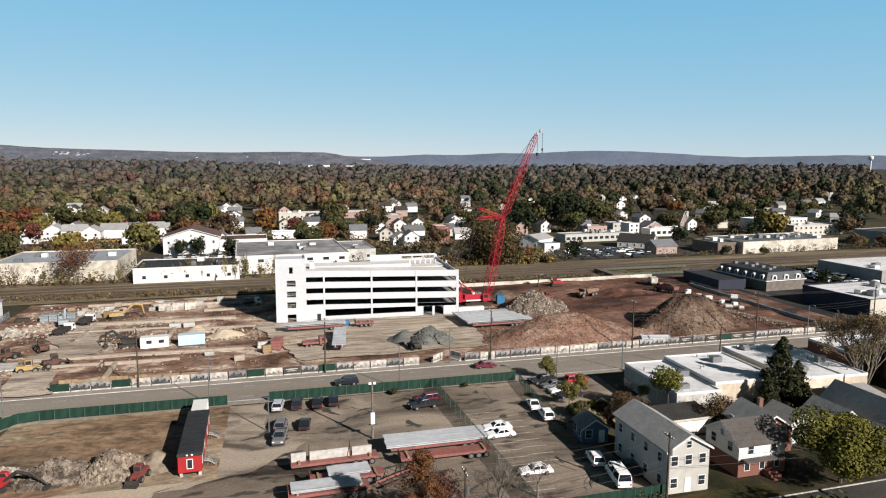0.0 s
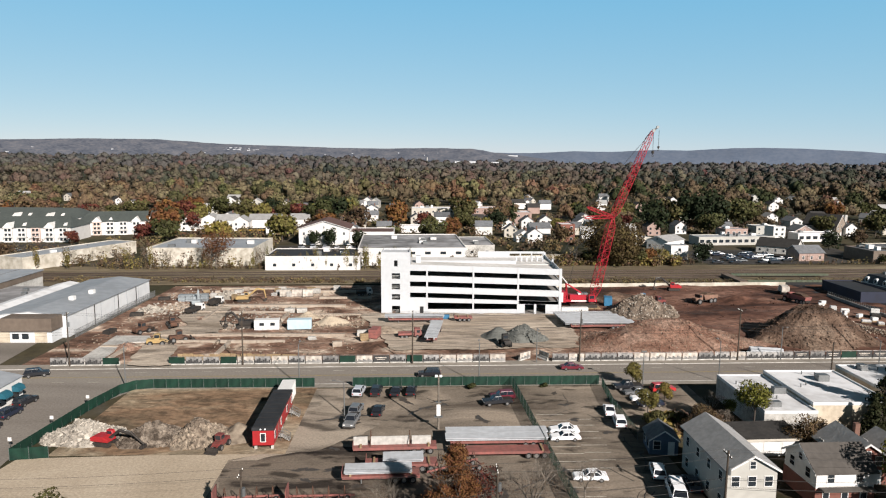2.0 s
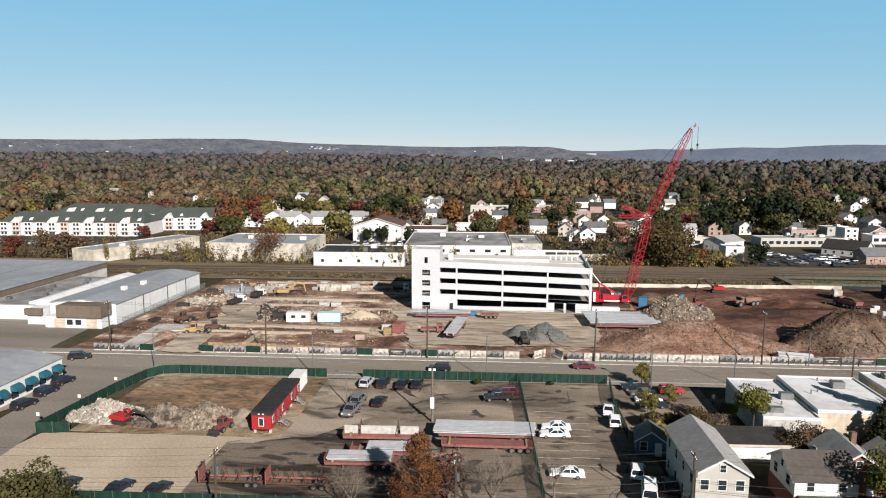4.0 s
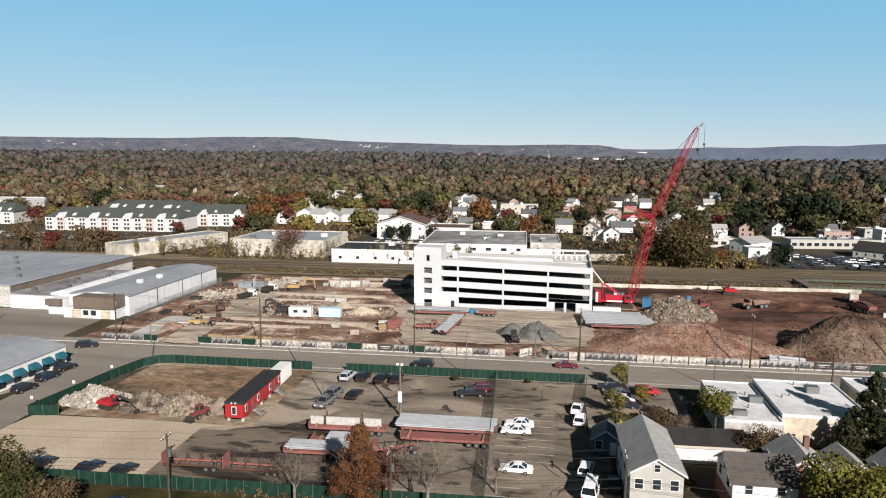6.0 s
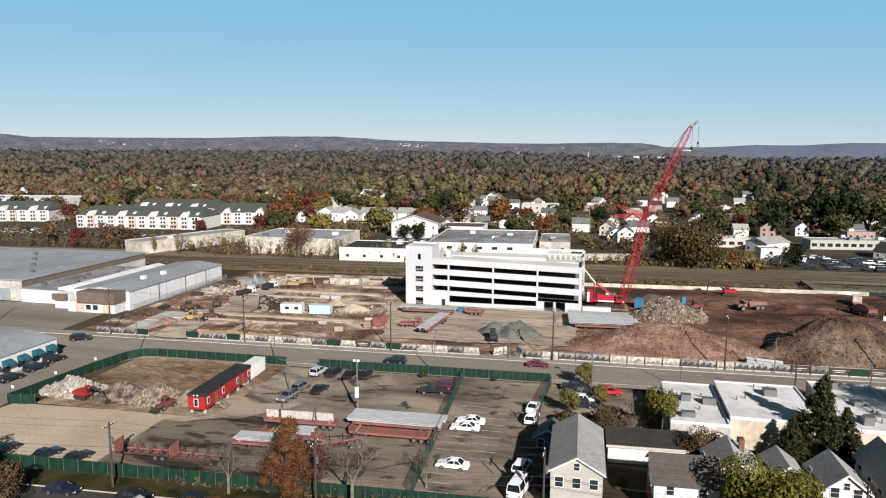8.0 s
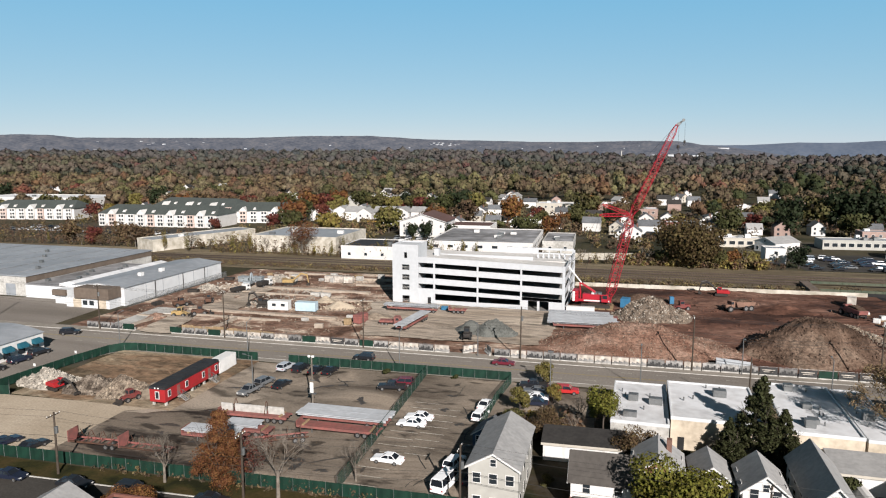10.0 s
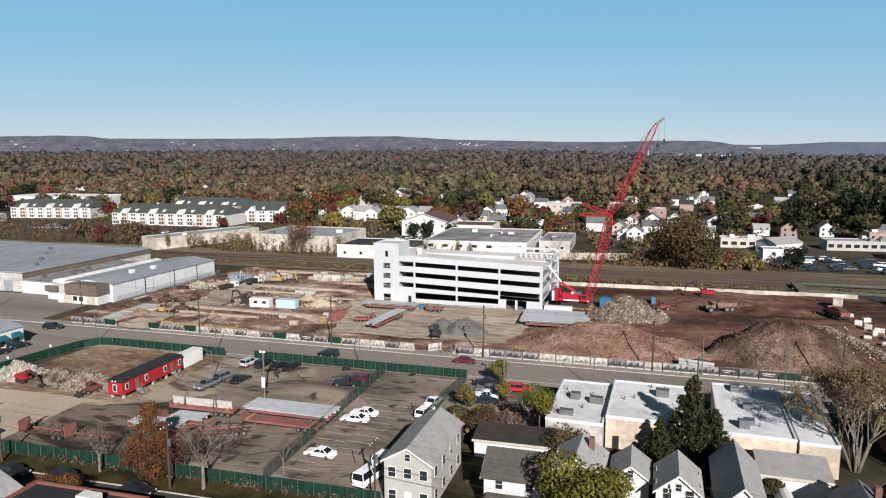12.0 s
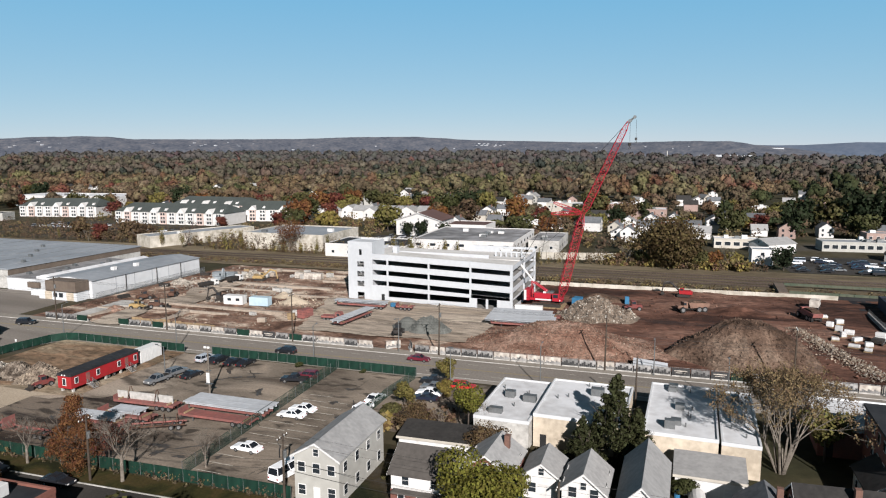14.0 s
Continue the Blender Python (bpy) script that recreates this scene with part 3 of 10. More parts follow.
# railway
strip("rail_bed", -900, 900, lambda x: 243 + 0.045 * x, lambda x: 284 + 0.03 * x, 0.15, BALLAST, "brown ballast and dry grass of the railway corridor", "railway")
RAILM = mat("rail_steel", (0.12, 0.0903, 0.0753), (0.0753, 0.0564, 0.0451), rough=0.5, metal=0.6, scale=2, big=0.4, bump=0.0)
SLEEP = mat("old_sleepers", (0.0451, 0.0377, 0.0316), (0.0753, 0.0639, 0.0527), rough=0.95, scale=1, big=0.3, bump=0.2)
for k, off in enumerate((9, 14, 20, 25)):
    trk = thing("railway_track", "rusty railway track on dark sleepers in ballast", "railway track", group="railway tracks", kind="structure")
    for side in (-0.75, 0.75):
        bm = bmesh.new()
        y = lambda x: 243 + 0.04 * x + off + side
        prism(bm, [(-300, y(-300) - 0.07, 0.3), (-300, y(-300) + 0.07, 0.3), (-300, y(-300) + 0.07, 0.46), (-300, y(-300) - 0.07, 0.46)], (600, y(300) - y(-300), 0))
        part("rail", bm, RAILM, trk)
    bm = bmesh.new()
    for i in range(460):
        x = -230 + i
        yc = 243 + 0.04 * x + off
        box(bm, x, yc - 1.3, 0.16, x + 0.26, yc + 1.3, 0.3)
    tagged(part("sleepers", bm, SLEEP, trk), kind="stuff")

# ---- parking deck ----
DX0, DX1, DY0, DY1 = -8.4, 44.6, 195.0, 225.0
deck = thing("parking_deck", "new white precast concrete parking deck with open storeys", "building", pose(0, 0, 0))
TWX, TWY = 0.0, 204.0


def slope(x):
    """Fall of the front bay towards the east."""
    return -1.25 * max(0.0, (x - 2) / 42.6)


def slab(name, x0, x1, y0, y1, z, th, fall, material=WHITE, bev=0.02, label=""):
    a, b = (slope(x0), slope(x1)) if fall else (0, 0)
    bm = bmesh.new()
    prism(bm, [(x0, y0, z + a), (x1, y0, z + b), (x1, y0, z + b + th), (x0, y0, z + a + th)], (0, y1 - y0, 0))
    return part(name, bm, material, deck, label, bev)


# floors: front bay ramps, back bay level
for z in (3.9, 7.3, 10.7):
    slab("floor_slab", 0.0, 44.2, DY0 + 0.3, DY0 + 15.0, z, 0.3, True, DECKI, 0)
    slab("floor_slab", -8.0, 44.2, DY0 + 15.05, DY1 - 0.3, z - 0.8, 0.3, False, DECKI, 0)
slab("roof_slab", 0.0, 44.2, DY0 + 0.3, DY0 + 15.0, 13.2, 0.3, True, DECKF, 0, "pale bare concrete top parking floor")
slab("roof_slab", -8.0, 44.2, DY0 + 15.05, DY1 - 0.3, 12.3, 0.3, False, DECKF, 0, "pale bare concrete top parking floor")
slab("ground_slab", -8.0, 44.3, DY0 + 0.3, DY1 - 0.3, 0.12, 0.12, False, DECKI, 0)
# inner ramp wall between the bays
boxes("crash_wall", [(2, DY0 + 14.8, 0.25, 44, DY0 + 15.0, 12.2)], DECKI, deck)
# spandrels of the front
COLS = (0.0, 5.0, 18.6, 31.8, 44.1)
BAYS = ((0.0, 4.75), (5.25, 18.35), (18.85, 31.55), (32.05, 44.6))
# (sill of opening, head of opening) before the fall
OPEN = ((1.5, 3.5), (5.0, 6.45), (8.3, 9.75), (11.55, 12.95))
EDGES = [(-0.05, OPEN[0][0]), (OPEN[0][1], OPEN[1][0]), (OPEN[1][1], OPEN[2][0]), (OPEN[2][1], OPEN[3][0]), (OPEN[3][1], 14.75)]
for bi, (xa, xb) in enumerate(BAYS):
    for k, (lo, hi) in enumerate(EDGES):
        if bi == 3 and k == 0:
            continue
        if bi == 0 and k < 2:
            continue
        fa, fb = (0, 0) if k == 0 else (slope(xa), slope(xb))
        ga, gb = fa, fb
        bm = bmesh.new()
        if k == 0:
            ga, gb = 0, 0
        lo_a, lo_b = lo + (0 if k == 0 else (slope(xa) * (0.5 if k == 1 else 1))), lo + (0 if k == 0 else (slope(xb) * (0.5 if k == 1 else 1)))
        prism(bm, [(xa, DY0, lo_a), (xb, DY0, lo_b), (xb, DY0, hi + gb), (xa, DY0, hi + ga)], (0, 0.25, 0))
        part("spandrel", bm, WHITE, deck, bevel=0.02)
# solid ground storey: under the short bay and round the entrance
bm = bmesh.new()
prism(bm, [(0.0, DY0, -0.05), (2.9, DY0, -0.05), (2.9, DY0, 5.0), (0.0, DY0, 5.0)], (0, 0.25, 0))
prism(bm, [(2.9, DY0, 2.3), (4.0, DY0, 2.3), (4.0, DY0, 4.98), (2.9, DY0, 5.0)], (0, 0.25, 0))
prism(bm, [(4.0, DY0, -0.05), (4.75, DY0, -0.05), (4.75, DY0, 4.98), (4.0, DY0, 4.98)], (0, 0.25, 0))
part("wall_panel", bm, WHITE, deck)
bm = bmesh.new()
for xa, xb, lo, hi in ((32.05, 33.9, -0.05, None), (36.6, 37.3, -0.05, None), (40.0, 44.6, -0.05, None), (33.9, 36.6, 3.0, None), (37.3, 40.0, 3.0, None)):
    prism(bm, [(xa, DY0, lo), (xb, DY0, lo), (xb, DY0, 5.0 + slope(xb)), (xa, DY0, 5.0 + slope(xa))], (0, 0.25, 0))
part("wall_panel", bm, WHITE, deck, "white wall panel with two vehicle entrances")
for x in COLS[1:]:
    boxes("column", [(x - 0.25, DY0 - 0.06, -0.05, x + 0.25 + (0.3 if x > 44 else 0), DY0 + 0.5, 14.85 + slope(x))], WHITE, deck, bevel=0.02)
# east face
for k, (lo, hi) in enumerate(EDGES):
    d = slope(44)
    for ya, yb, back in ((DY0 + 0.5, DY0 + 14.7, 0), (DY0 + 15.3, DY1, 1)):
        bm = bmesh.new()
        up = 1.5 if back else 0
        a = 0 if k == 0 else d * (0.5 if k == 1 else 1)
        rise = 0.9
        if k == 0:
            prism(bm, [(44.35, ya, lo), (44.35, yb, lo), (44.35, yb, 1.0), (44.35, ya, 1.0)], (0.25, 0, 0))
        else:
            prism(bm, [(44.35, ya, lo + a + back * 0.0), (44.35, yb, lo + a + 0.5), (44.35, yb, hi - 0.5 + d + 0.5), (44.35, ya, hi - 0.5 + d + back * 0.0)], (0.25, 0, 0))
        part("spandrel", bm, WHITE, deck, bevel=0.02)
for y in (DY0 + 15.0, DY1 - 0.2):
    boxes("column", [(44.1, y - 0.3, -0.05, 44.7, y + 0.3, 14.3)], WHITE, deck, bevel=0.02)
# back and west walls
for k, (lo, hi) in enumerate(EDGES):
    boxes("spandrel", [(-8.4, DY1 - 0.25, lo - (0.7 if k else 0), 44.35, DY1, hi - (0.7 if k < 4 else 2.4))], WHITE, deck)
for x in (5, 18.6, 31.8):
    boxes("column", [(x - 0.25, DY1 - 0.5, 0, x + 0.25, DY1 - 0.26, 12.2)], WHITE, deck)
boxes("wall_panel", [(-8.4, TWY, -0.05, -8.15, DY1 - 0.26, 13.6)], WHITE, deck)
# raised frame on the back wall, with slots
boxes("upper_frame", [(32, DY1 - 0.3, 12.36, 44.3, DY1 + 0.03, 13.0), (22, DY1 - 0.3, 13.9, 44.3, DY1 + 0.03, 14.6), (32, DY1 - 0.3, 13.0, 32.6, DY1 + 0.03, 13.9), (36.0, DY1 - 0.3, 13.0, 36.4, DY1 + 0.03, 13.9), (39.8, DY1 - 0.3, 13.0, 40.2, DY1 + 0.03, 13.9), (43.7, DY1 - 0.3, 13.0, 44.3, DY1 + 0.03, 13.9), (22, DY1 - 0.3, 12.36, 32, DY1 + 0.03, 13.9)], WHITE, deck)
for i in range(6):
    boxes("stub_column", [(33.5 + i * 1.7, DY1 - 9.3, 12.62, 34.0 + i * 1.7, DY1 - 8.9, 13.9)], WHITE, deck)
boxes("inner_parapet", [(0, DY0 + 15.06, 12.62, 33, DY0 + 15.26, 13.7)], WHITE, deck)
# stair tower with a column of openings
tx0, tx1, oz = -5.3, -2.9, ((0.3, 2.5), (4.3, 6.0), (7.4, 9.1), (10.5, 12.2), (14.2, 16.0))
spans = [(DX0, DY0 - 0.1, -0.05, tx0, DY0 + 0.3, 18.4), (tx1, DY0 - 0.1, -0.05, TWX, DY0 + 0.3, 18.4)]
last = -0.05
for i, (a, b) in enumerate(oz):
    spans.append((tx0, DY0 - 0.1, last, tx1, DY0 + 0.3, a))
    last = b
spans.append((tx0, DY0 - 0.1, last, tx1, DY0 + 0.3, 18.4))
spans.append((tx0, DY0 - 0.1, 14.2, tx0 + 0.7, DY0 + 0.3, 16.0))
spans.append((tx1 - 0.7, DY0 - 0.1, 14.2, tx1, DY0 + 0.3, 16.0))
boxes("tower_front", spans, WHITE, deck)
boxes("tower_side", [(DX0, DY0 + 0.3, -0.05, DX0 + 0.3, TWY, 18.4)], WHITE, deck)
boxes("tower_side", [(TWX - 0.3, DY0 + 0.3, -0.05, TWX, TWY, 18.4)], WHITE, deck)
boxes("tower_back", [(DX0 + 0.3, TWY - 0.3, 0, TWX - 0.3, TWY, 18.4)], WHITE, deck)
boxes("tower_roof", [(DX0 + 0.3, DY0 + 0.3, 17.7, TWX - 0.3, TWY - 0.3, 18.0)], WHITE, deck)
for a, b in oz[:4]:
    boxes("landing", [(-7.6, DY0 + 0.5, a - 0.5, -0.6, DY0 + 2.4, a - 0.25)], DECKF, deck)
    for h in (0.55, 0.95):
        boxes("guard_rail", [(tx0, DY0 + 0.32, a + h - 0.03, tx1, DY0 + 0.4, a + h + 0.03)], WHITEP, deck)
# roof clutter and the service door
boxes("roof_hatch", [(1.5, DY0 + 12, 13.4, 3.0, DY0 + 14, 15.6)], WHITE, deck)
boxes("door", [(2.95, DY0 + 0.1, 0.0, 3.95, DY0 + 0.18, 2.25)], DARKIN, deck, "dark steel service door")

# ---- crawler crane ----
def lattice(name, p, q, w0, w1, panels, parent, material=CRANER, r=0.11, taper=2):
    """A four-chord lattice boom from p to q with zigzag lacing."""
    p, q = Vector(p), Vector(q)
    d = (q - p).normalized()
    side = d.cross(Vector((0, 0, 1))).normalized()
    up = side.cross(d)
    bm = bmesh.new()
    ring = []
    for i in range(panels + 1):
        t = i / panels
        w = (w0 + (w1 - w0) * t) * 0.5
        if i < taper:
            w *= 0.35 + 0.65 * i / taper
        if i > panels - taper:
            w *= 0.35 + 0.65 * (panels - i) / taper
        c = p + (q - p) * t
        ring.append([c + side * w * a + up * w * b for a, b in ((-1, -1), (1, -1), (1, 1), (-1, 1))])
    for i in range(panels):
        for k in range(4):
            cyl(bm, ring[i][k], ring[i + 1][k], r, 5)
            j = (k + 1) % 4
            a, b = (k, j) if i % 2 else (j, k)
            cyl(bm, ring[i][a], ring[i + 1][b], r * 0.6, 4, caps=False)
            cyl(bm, ring[i][k], ring[i][j], r * 0.5, 4, caps=False)
    return part(name, bm, material, parent)


crane = thing("crawler_crane", "red lattice boom crawler crane with a luffing jib", "crane", pose(0, 0, 0))
cx, cy = 53.0, 205.5
for s in (-2.9, 2.9):
    bm = bmesh.new()
    pts = []
    for i in range(16):
        a = 2 * math.pi * i / 16
        pts.append((cx + math.copysign(3.6, math.cos(a)) + 0.62 * math.cos(a), cy + s - 0.5, 0.78 + 0.62 * math.sin(a)))
    prism(bm, pts, (0, 1.0, 0))
    tr = part("crawler_track", bm, DARKM, crane, "muddy black crawler track")
    bm = bmesh.new()
    box(bm, 0, -0.62, 0, 0.42, 0.62, 0.1)
    pad = part("track_pad", bm, RUST, tr)
    pad.matrix_local = pose(cx - 4.2, cy + s, 1.38)
    for i in range(1, 30):
        shared("track_pad", pad.data, tr, pose(cx - 4.2 + (i % 15) * 0.6, cy + s, 1.38 if i < 15 else 0.08))
boxes("car_body", [(cx - 2.2, cy - 2.4, 0.6, cx + 2.2, cy + 2.4, 1.5)], DARKM, crane)
boxes("turntable", [(cx - 1.4, cy - 1.4, 1.5, cx + 1.4, cy + 1.4, 1.8)], DARKM, crane)
boxes("upper_structure", [(cx - 5.2, cy - 1.7, 1.8, cx + 4.4, cy + 1.7, 2.5), (cx - 4.0, cy - 1.6, 2.5, cx + 1.2, cy - 0.3, 4.0), (cx - 4.0, cy + 0.3, 2.5, cx + 0.6, cy + 1.6, 3.8)], CRANER, crane, bevel=0.04)
for i in range(4):
    boxes("counterweight", [(cx - 7.0, cy - 2.3, 1.75 + i * 0.82, cx - 5.25, cy + 2.3, 2.5 + i * 0.82)], CRANER, crane, "red counterweight block", bevel=0.04)
boxes("end_panel", [(cx - 6.9, cy - 2.36, 1.9, cx - 6.2, cy - 2.31, 4.9)], WHITEP, crane, "white end panel")
for a, b in ((-1.4, -0.6), (-0.4, 0.3), (0.5, 1.6)):
    boxes("machinery", [(cx + a, cy - 1.2, 4.01, cx + b, cy + 0.9, 4.5)], WHITEP if a < -1 else STEEL, crane, bevel=0.03)
cab = boxes("cab", [(cx + 1.6, cy - 2.6, 2.0, cx + 3.6, cy - 1.75, 4.2)], CRANER, crane, bevel=0.05)
boxes("cab_window", [(cx + 1.9, cy - 2.62, 3.0, cx + 3.3, cy - 2.58, 4.0)], GLASS, cab)
boxes("white_stripe", [(cx - 3.6, cy - 1.73, 1.95, cx + 3.9, cy - 1.69, 2.35)], WHITEP, crane)
for s in (-0.5, 0.5):
    bm = bmesh.new()
    cyl(bm, (cx - 1.6 + s, cy - 0.9, 3.1), (cx - 1.6 + s, cy + 0.9, 3.1), 0.55, 12)
    part("winch_drum", bm, DARKM, crane)
FOOT, KNEE, TIP = Vector((56.6, 205.6, 2.6)), Vector((62.3, 207.6, 27.6)), Vector((74.2, 210.0, 54.2))
lattice("main_boom", FOOT, KNEE, 2.3, 2.1, 17, crane, r=0.10)
lattice("luffing_jib", KNEE, TIP, 2.0, 1.4, 22, crane, r=0.085)
ST1, ST2 = Vector((53.9, 206.0, 31.0)), Vector((53.2, 206.0, 27.7))
for e in (ST1, ST2):
    lattice("jib_strut", KNEE + Vector((-0.3, 0, 0.3)), e, 1.1, 0.7, 7, crane, r=0.08, taper=1)
# mast and gantry behind the boom
bm = bmesh.new()
for s in (-0.8, 0.8):
    cyl(bm, (cx + 2.5, cy + s, 2.6), (cx - 5.0, cy + s, 7.4), 0.2, 6)
    cyl(bm, (cx - 4.6, cy + s, 2.5), (cx - 5.0, cy + s, 7.4), 0.15, 6)
for i in range(6):
    t = i / 6
    c0, c1 = Vector((cx + 2.5, cy - 0.8, 2.6)), Vector((cx - 5.0, cy - 0.8, 7.4))
    p = c0.lerp(c1, t)
    cyl(bm, p, p + Vector((0, 1.6, 0)), 0.09, 5)
part("gantry", bm, CRANER, crane)
bm = bmesh.new()
for s in (-0.35, 0.35):
    cyl(bm, (cx - 4.5, cy + s, 7.2), (cx - 8.8, cy + s, 12.4), 0.16, 6)
for i in range(5):
    p = Vector((cx - 4.5, cy - 0.35, 7.2)).lerp(Vector((cx - 8.8, cy - 0.35, 12.4)), (i + 0.5) / 5)
    cyl(bm, p, p + Vector((0, 0.7, 0)), 0.08, 5)
part("mast", bm, WHITEP, crane, "pale mast leaning back")
MASTE = Vector((cx - 8.8, cy, 12.4))
for a, b in ((MASTE, ST2), (MASTE, (cx - 5, cy, 7.4)), (ST2, ST1), (ST1, TIP), (ST1, KNEE.lerp(TIP, 0.5)), (ST2, (cx - 4.6, cy, 4.8)), (MASTE, KNEE)):
    for s in (-0.3, 0.3):
        o = Vector((0, s, 0))
        bm = bmesh.new()
        cyl(bm, Vector(a) + o, Vector(b) + o, 0.04, 4, caps=False)
        part("pendant_line", bm, WIRE, crane)
head = Vector((76.0, 210.3, 55.4))
bm = bmesh.new()
cyl(bm, TIP, head, 0.22, 6)
cyl(bm, TIP + Vector((0.2, 0, -0.6)), head, 0.12, 6)
cyl(bm, head + Vector((-0.1, -0.3, 0)), head + Vector((-0.1, 0.3, 0)), 0.45, 12)
cyl(bm, TIP + Vector((0.4, -0.3, 0.1)), TIP + Vector((0.4, 0.3, 0.1)), 0.5, 12)
part("boom_tip_sheaves", bm, STEEL, crane)
for hx, hz, big in ((74.7, 48.2, 1.0), (76.4, 49.6, 0.75)):
    bm = bmesh.new()
    for s in (-0.12, 0.12):
        cyl(bm, (hx, 210.3 + s, hz), (hx, 210.3 + s, 54.6), 0.035, 4)
    hl = part("hoist_line", bm, WIRE, crane)
    bm = bmesh.new()
    cyl(bm, (hx, 210.3, hz - 0.9 * big), (hx, 210.3, hz), 0.42 * big, 10)
    cyl(bm, (hx, 210.3, hz - 1.3 * big), (hx, 210.3, hz - 0.9 * big), 0.1, 6)
    for i in range(8):
        a = math.pi * (i / 7) * 1.4
        b = math.pi * ((i + 1) / 7) * 1.4
        cyl(bm, (hx + 0.28 * math.sin(a), 210.3, hz - 1.55 * big + 0.28 * math.cos(a)), (hx + 0.28 * math.sin(b), 210.3, hz - 1.55 * big + 0.28 * math.cos(b)), 0.07, 5)
    part("hook_block", bm, DARKM, crane, "black hook block")
for i in range(4):
    bm = bmesh.new()
    box(bm, 49.5 + i * 2.2, 201.2, 0.12, 51.5 + i * 2.2, 209.8, 0.36)
    single("timber_mat", bm, LUMBER, "timber crane mat laid under the crawler tracks", "timber mat", group="timber mats")

# ---- vehicles ----
PAINTS = {}


def paint(name, col):
    if name not in PAINTS:
        m = mat("car_" + name, col, tuple(c * 0.92 for c in col), rough=0.28, scale=2, big=0.6, bump=0.0, spec=0.6)
        PAINTS[name] = m
    return PAINTS[name]


CAR_COLS = {"white": (0.829, 0.84, 0.851), "silver": (0.403, 0.426, 0.459), "black": (0.0134, 0.0146, 0.0179), "navy": (0.0123, 0.0168, 0.0325), "red": (0.381, 0.0224, 0.0224),
            "maroon": (0.112, 0.0134, 0.0246), "grey": (0.134, 0.14, 0.146), "yellow": (0.291, 0.179, 0.0336), "blue": (0.0672, 0.134, 0.291)}
WHEEL_CACHE = {}


def wheel(parent, x, y, r, w, side):
    key = (r, w)
    if key not in WHEEL_CACHE:
        bm = bmesh.new()
        cyl(bm, (0, -w / 2, 0), (0, w / 2, 0), r, 14)
        tyre = part("tyre", bm, RUBBER, parent)
        bm = bmesh.new()
        cyl(bm, (0, -w / 2 - 0.015, 0), (0, w / 2 + 0.015, 0), r * 0.6, 12)
        rim = part("rim", bm, RIM, parent)
        WHEEL_CACHE[key] = (tyre.data, rim.data)
        bpy.data.objects.remove(tyre)
        bpy.data.objects.remove(rim)
    a, b = WHEEL_CACHE[key]
    t = shared("wheel", a, parent, pose(x, y, r))
    shared("rim", b, t)
    return t


SHAPES = {
    # length, half width, lower profile, cabin profile (x, z), wheel radius, axles
    "sedan": (4.95, 0.92, [(-2.47, 0.35), (2.45, 0.33), (2.47, 0.62), (2.3, 0.78), (0.95, 0.95), (-1.5, 0.98), (-2.35, 0.93), (-2.48, 0.7)], [(0.98, 0.93), (0.3, 1.42), (-0.9, 1.46), (-1.65, 0.96)], 0.33, (-1.45, 1.5)),
    "suv": (4.8, 0.95, [(-2.4, 0.45), (2.35, 0.43), (2.4, 0.8), (2.25, 1.02), (1.05, 1.12), (-2.3, 1.12), (-2.4, 0.9)], [(1.1, 1.1), (0.45, 1.74), (-1.95, 1.76), (-2.3, 1.1)], 0.38, (-1.4, 1.45)),
    "van": (5.6, 1.0, [(-2.8, 0.45), (2.7, 0.43), (2.78, 0.85), (2.55, 1.15), (1.75, 1.3), (-2.75, 1.3), (-2.8, 0.9)], [(1.78, 1.28), (1.05, 2.05), (-2.65, 2.1), (-2.75, 1.28)], 0.36, (-1.75, 1.7)),
    "minibus": (6.4, 1.05, [(-3.2, 0.5), (3.05, 0.48), (3.15, 0.9), (2.9, 1.2), (2.1, 1.4), (-3.15, 1.4), (-3.2, 0.9)], [(2.1, 1.38), (1.35, 2.35), (-3.05, 2.42), (-3.15, 1.38)], 0.38, (-2.0, 2.0)),
    "pickup": (5.6, 0.97, [(-2.8, 0.55), (2.72, 0.5), (2.78, 0.9), (2.6, 1.08), (1.3, 1.16), (-0.75, 1.16), (-2.78, 1.16), (-2.8, 0.8)], [(1.3, 1.14), (0.65, 1.78), (-0.6, 1.8), (-0.85, 1.14)], 0.4, (-1.7, 1.75)),
}
CARS = {}


